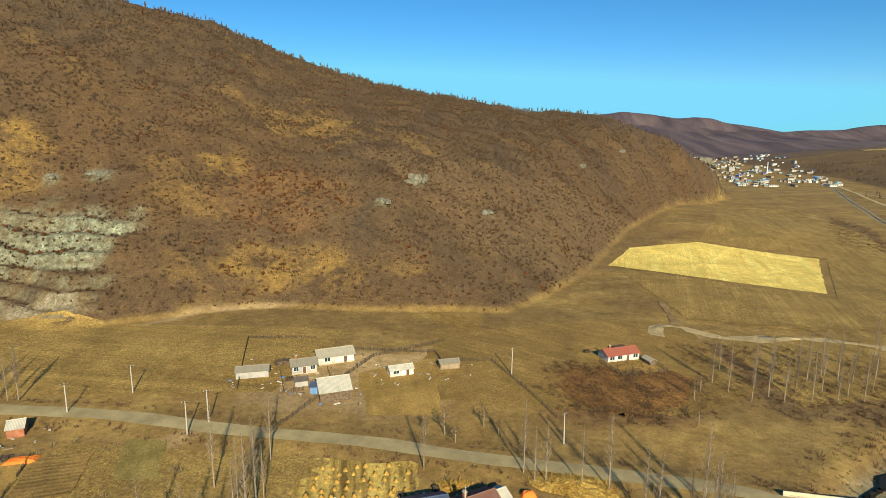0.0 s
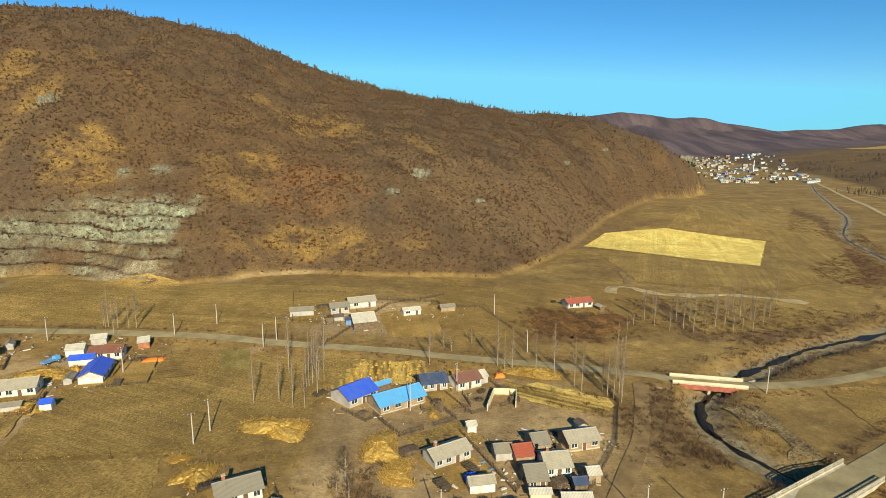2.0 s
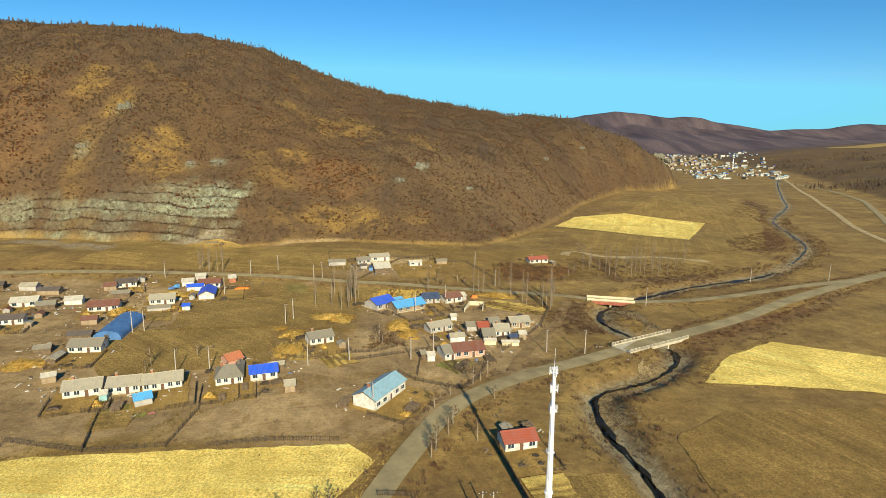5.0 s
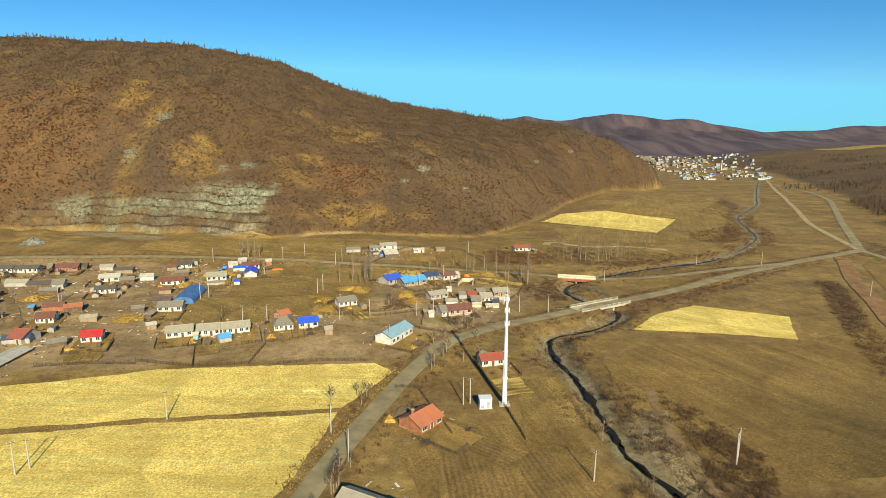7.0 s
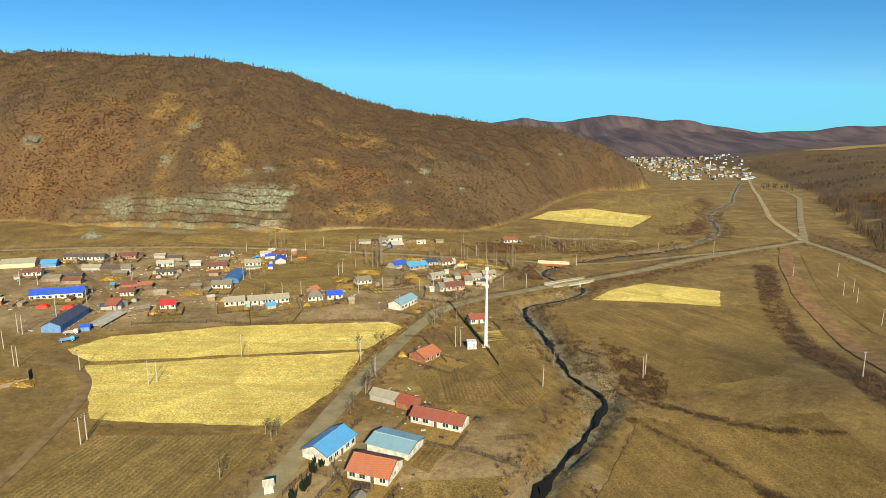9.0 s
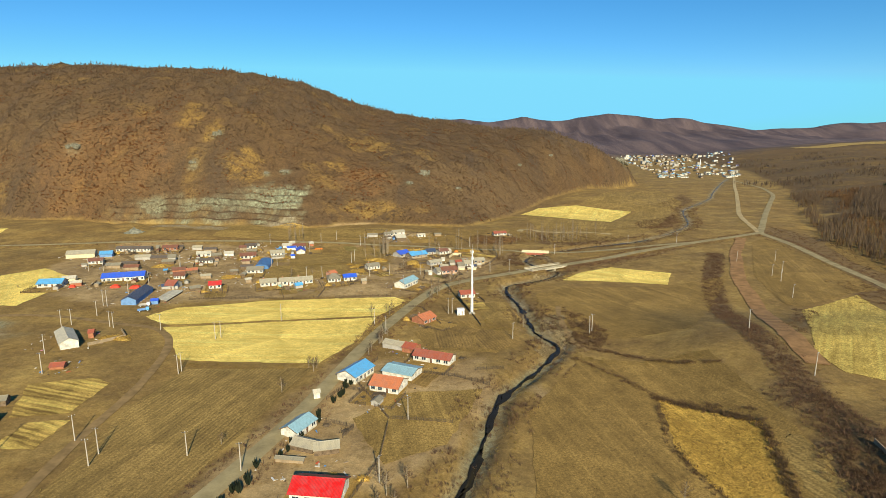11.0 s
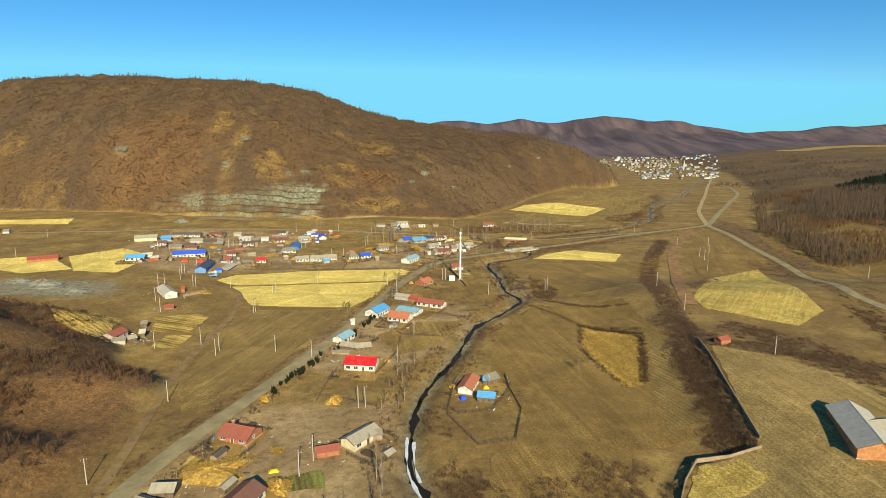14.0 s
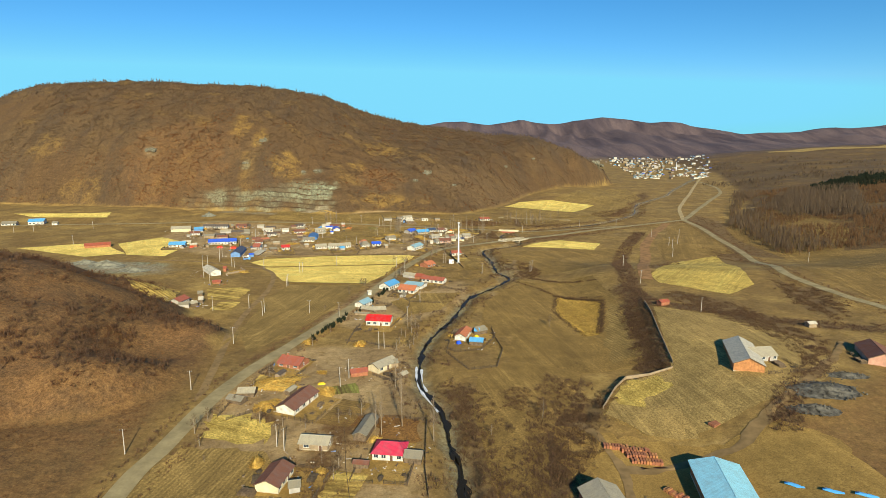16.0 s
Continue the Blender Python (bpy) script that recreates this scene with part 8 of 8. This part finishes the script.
p = scatter(9000, 560, 980, 380, 670, lambda x, y: inside(PINE_WOOD, x, y) * smooth(waves(x, y, 60, 27) + 0.6 * waves(x, y, 24, 74), -0.6, 0.2))
tufts("pine_wood", p, RNG.uniform(6, 11, len(p)), RNG.uniform(1.2, 2.0, len(p)), PINE, 9, "dark green pines among bare larches", "trees", 0.3, 0.6)
p = scatter(9000, 560, 1500, 600, 1500, lambda x, y: np.maximum(oak_stand(x, y, 660, 730, 90, 55), smooth(x - east_edge(y), 10, 60) * (1 - smooth(x - east_edge(y), 300, 500)) * smooth(waves(x, y, 190, 28), 0.1, 0.4) * 0.7))
tufts("far_wood", p, RNG.uniform(6, 11, len(p)), RNG.uniform(1.5, 2.8, len(p)), GREY_SHRUB, 6, "bare woods along the eastern hills", "trees", 0.16, 0.75)

knoll = lambda x, y: smooth(rise_at(x, y), 2, 7) * (x < -85) * (y < -120)
copse = lambda x, y: smooth(waves(x, y, 62, 29) + 0.5 * waves(x, y, 24, 49), -0.25, 0.25)
slope = lambda x, y: smooth(-x, 88, 96 + 10 * waves(y, x, 30, 50)) * smooth(-y, 235, 260)
p = scatter(11000, -330, -88, -420, -130, lambda x, y: knoll(x, y) * copse(x, y))
tufts("knoll_thicket", p, RNG.uniform(1.4, 3.6, len(p)), RNG.uniform(1.0, 2.2, len(p)), KNOLL_TWIG, 15, "leafless purplish-brown thicket on the roadside knoll", "shrubs", 0.045, 0.4)
p = scatter(8500, -330, -88, -420, -130, lambda x, y: knoll(x, y) * np.maximum(0.35 * copse(x, y), smooth(waves(x, y, 33, 30), 0.35, 0.6)))
clumps("knoll_oaks", p, RNG.uniform(1.4, 3.4, len(p)), RNG.uniform(0.9, 1.9, len(p)), KNOLL_OAK, 34, "scrub oaks with rust-brown leaves on the knoll", "shrubs", 0.16)
p = scatter(16000, -330, -86, -440, -130, lambda x, y: np.maximum(knoll(x, y), slope(x, y)) * (1 - 0.8 * copse(x, y)) * smooth(waves(x, y, 40, 31) + 0.5 * waves(x, y, 12, 51), -0.5, 0.5))
tufts("knoll_grass", p, RNG.uniform(0.3, 0.8, len(p)), RNG.uniform(0.5, 1.0, len(p)), KNOLL_GOLD, 6, "dry golden-brown grass on the knoll", "grass", 0.1, 0.35)


def along(line, n, low, high):
    """Places beside a plan line, between low and high metres from it."""
    c = curve_through(line, 2.0)
    c = c[(c[:, 1] < 420) & (c[:, 1] > -420)]
    i = RNG.integers(0, len(c) - 1, n)
    d = c[i + 1] - c[i]
    d /= np.linalg.norm(d, axis=1)[:, None]
    off = RNG.uniform(low, high, n) * RNG.choice((-1, 1), n)
    return c[i] + np.stack((-d[:, 1], d[:, 0]), 1) * off[:, None] + RNG.uniform(-1, 1, (n, 2))


def clear_of_roads(p, gap=4.5):
    keep = np.ones(len(p), bool)
    for k in ("main", "old", "south", "north", "east"):
        keep &= distance_to(p[:, 0], p[:, 1], LINES[k]) > gap
    return p[keep]


p = along(STREAM, 5200, 1.2, 14)
p = clear_of_roads(p[waves(p[:, 0], p[:, 1], 35, 32) > -0.25])
tufts("stream_thicket", p, RNG.uniform(0.5, 2.0, len(p)), RNG.uniform(0.7, 1.5, len(p)), KNOLL_TWIG, 11, "leafless brown thicket along the stream", "shrubs", 0.05, 0.25)
p = clear_of_roads(along(STREAM, 2600, 2.0, 12))
tufts("stream_grass", p, RNG.uniform(0.4, 0.9, len(p)), RNG.uniform(0.4, 0.8, len(p)), GOLD, 5, "dry yellow grass along the stream", "grass", 0.14, 0.5)
p = np.concatenate((clear_of_roads(along(ROAD_MAIN, 2300, 4.6, 9), 4.2), clear_of_roads(along(ROAD_OLD, 1200, 3.4, 7), 3.4), clear_of_roads(along(ROAD_SOUTH, 1200, 4.0, 9), 4.0)))
tufts("verge_brush", p, RNG.uniform(0.4, 1.4, len(p)), RNG.uniform(0.6, 1.3, len(p)), KNOLL_TWIG, 10, "low brown brush on the road verges", "shrubs", 0.07, 0.2)
p = np.concatenate([along(q, n, 0.0, w) for q, n, w in zip(DITCHES, (2400, 1500, 1100, 1600, 1200), (6, 7, 5, 10, 6))])
p = p[waves(p[:, 0], p[:, 1], 16, 40) + 0.6 * waves(p[:, 0], p[:, 1], 7, 41) > -0.75]
tufts("ditch_thicket", p, RNG.uniform(0.5, 1.5, len(p)), RNG.uniform(0.8, 1.7, len(p)), KNOLL_TWIG, 9, "grey-brown thicket filling ditches between fields", "shrubs", 0.05, 0.25)
p = along(((-62, -236), (-52, -205), (-42, -178), (-34, -150), (-33, -130)), 110, 4.6, 6.4)
p = p[p[:, 0] > np.interp(p[:, 1], [-363, -305, -251, -219, -166, -110], [-83, -79, -66, -57, -40, -28])]
tufts("young_spruces", p, RNG.uniform(2.0, 3.4, len(p)), RNG.uniform(0.9, 1.3, len(p)), PINE, 26, "row of young dark green spruces along the road", "trees", 0.25, 0.55)

EDGES = (((-54, 227), (-36, 229), (-12, 234), (1, 227), (18, 207)), ((11, 234), (37, 254), (46, 260), (99, 312)), ((-180, 160), (-146, 182), (-102, 202), (-66, 214)), ((106, 228), (165, 213), (231, 236)),
         ((-98, -122), (-70, -124), (-44, -124)), ((0, -70), (20, -76), (44, -84)), ((-30, 60), (-60, 64), (-112, 62)), ((62, -118), (90, -126), (112, -130)), ((-145, -62), (-134, -43), (-92, -26), (-18, -19)),
         ((30, -66), (34, -90), (26, -112)), ((-10, 20), (-50, 8), (-70, -18)))
p = np.concatenate([along(e, 420, 0.0, 2.6) for e in EDGES])
tufts("edge_grass", p, RNG.uniform(0.25, 0.7, len(p)), RNG.uniform(0.5, 1.1, len(p)), GOLD, 8, "strips of tall golden grass along field edges", "grass", 0.08, 0.2)

PATCHES = ([(54, -45), (72, -57), (79, -90), (69, -104), (60, -102), (56, -80)], [(16, -292), (26, -294), (34, -330), (36, -380), (20, -380), (18, -330)], [(42, -309), (60, -300), (64, -322), (56, -345), (44, -380), (32, -380)],
           [(114, 60), (163, 86), (128, 48), (92, 33)], [(40, 176), (66, 172), (70, 158), (54, 140), (38, 146)], [(14, 102), (34, 100), (60, 92), (54, 78), (40, 84), (22, 98)])
p = np.concatenate([scatter(n, min(q[0] for q in g), max(q[0] for q in g), min(q[1] for q in g), max(q[1] for q in g), lambda x, y: inside(g, x, y) * smooth(waves(x, y, 14, 43) + 0.6 * waves(x, y, 6, 44), -0.5, 0.4))
                    for n, g in zip((900, 1100, 1300, 800, 700, 500), PATCHES)])
p = p[distance_to(p[:, 0], p[:, 1], LINES["stream"]) > 2.6]
tufts("waste_thicket", p, RNG.uniform(0.5, 1.6, len(p)), RNG.uniform(0.7, 1.6, len(p)), TWIG_BROWN, 12, "reddish-brown weeds and thicket on waste ground", "shrubs", 0.05, 0.3)
def soft_patch(poly, n):
    """Places within an outline, thinning out unevenly towards its border."""
    q = np.array(poly + poly[:1], float)
    p = scatter(n * 5, q[:, 0].min() - 4, q[:, 0].max() + 4, q[:, 1].min() - 4, q[:, 1].max() + 4,
                lambda x, y: smooth(distance_to(x, y, q) * np.where(inside(poly, x, y), 1, -1) + 2.5 * waves(x, y, 9, 73), -3, 4) * smooth(waves(x, y, 13, 43) + 0.6 * waves(x, y, 6, 44), -0.9, 0.2))
    return p[:n]


DUSKY = twig_material("dusky_twigs", (0.300, 0.178, 0.084), (0.165, 0.098, 0.052))
p = np.concatenate([soft_patch(g, n) for g, n in THICKETS] + [along(q, 260, 0, 0.9) for q in HEDGES])
p = clear_of_roads(p[distance_to(p[:, 0], p[:, 1], LINES["stream"]) > 2.0])
tufts("dusky_thicket", p, RNG.uniform(0.3, 1.2, len(p)), RNG.uniform(0.8, 1.7, len(p)), DUSKY, 12, "low dusky brown thicket on waste ground", "shrubs", 0.06, 0.25)
p = scatter(3400, 74, 105, -234, -154, lambda x, y: inside(FALLOW, x, y))
tufts("fallow_grass", p, RNG.uniform(0.4, 0.9, len(p)), RNG.uniform(0.4, 0.9, len(p)), GOLD, 5, "tall dry grass on a fallow plot", "grass", 0.1, 0.45)
p = np.concatenate((along(((82, -155), (93, -167), (104, -181)), 260, 0, 1.2), along(((104, -181), (97, -205), (89, -230)), 380, 0, 1.2), along(((82, -155), (75, -190), (81, -231)), 160, 0, 1.0)))
tufts("fallow_hedge", p, RNG.uniform(0.8, 1.6, len(p)), RNG.uniform(0.6, 1.2, len(p)), TWIG_BROWN, 12, "brown hedge along a fallow plot", "shrubs", 0.06, 0.4)
p = scatter(3600, -240, 34, -14, 132, lambda x, y: smooth(waves(x, y, 26, 45) + 0.7 * waves(x, y, 11, 46), 0.25, 0.8))
p = np.array([q for q in p if free_spot(q[0], q[1], 1.0, 4.5)])
tufts("village_brush", p, RNG.uniform(0.5, 2.0, len(p)), RNG.uniform(0.5, 1.2, len(p)), TWIG_GREY, 10, "bare brush and saplings between the yards", "shrubs", 0.05, 0.45)

# loose straw and dry grass over the farmland
YELLOW = ([(-142, -62), (-134, -45), (-92, -28), (-19, -22), (-12, -30), (-31, -95), (-43, -121), (-101, -117), (-126, -77)], [(89, 24), (126, 50), (161, 30), (148, 4), (85, 10)],
          [(148, -138), (197, -53), (247, -24), (222, -110), (205, -160), (178, -183), (146, -156)], [(84, -289), (100, -287), (86, -333), (78, -331), (67, -317)])
LITTERED = ([(-84, 128), (-22, 122), (-30, 100), (-42, 66), (-100, 62), (-110, 100)], [(-118, 60), (-62, 62), (-52, 28), (-100, 14), (-112, 30)],
            [(-190, 150), (-100, 150), (-44, 152), (-28, 200), (-90, 202), (-190, 204)], [(122, -214), (172, -268), (166, -296), (104, -330), (103, -286)])
for n, poly in zip((15000, 3200, 7000, 1600, 6000, 4200, 7500, 4200), YELLOW + LITTERED):
    xs, ys = [q[0] for q in poly], [q[1] for q in poly]
    p = scatter(n * 2, min(xs), max(xs), min(ys), max(ys), lambda x, y: inside(poly, x, y) * (0.8 if poly in YELLOW else 0.8 * smooth(waves(x, y * 0.5, 24, 76) + 0.8 * waves(x, y, 9, 77), -0.1, 0.7))) + RNG.normal(0, 1.2, (1, 2))
    tufts("field_straw", p, RNG.uniform(0.15, 0.5, len(p)), RNG.uniform(0.4, 0.9, len(p)), STRAW_BITS, 3, "scattered cut corn straw", "straw", 0.16, 0.1)
p = clear_of_roads(scatter(24000, -230, 260, -390, 230, lambda x, y: smooth(waves(x, y, 38, 33) + 0.6 * waves(x, y, 15, 34), 0.1, 0.8) * (rise_at(x, y) < 6)))
p = p[distance_to(p[:, 0], p[:, 1], LINES["stream"]) > 4]
tufts("dry_grass", p, RNG.uniform(0.2, 0.55, len(p)), RNG.uniform(0.4, 0.9, len(p)), GOLD, 4, "scattered tufts of dry yellow grass", "grass", 0.14, 0.3)
p = clear_of_roads(scatter(5200, -230, 260, -390, 230, lambda x, y: smooth(waves(x, y, 30, 35) + 0.6 * waves(x, y, 13, 36), 0.5, 1.0) * (rise_at(x, y) < 6)))
tufts("weeds", p, RNG.uniform(0.3, 0.9, len(p)), RNG.uniform(0.5, 1.2, len(p)), TWIG_BROWN, 10, "withered brown weeds on field edges and waste ground", "weeds", 0.06, 0.25)
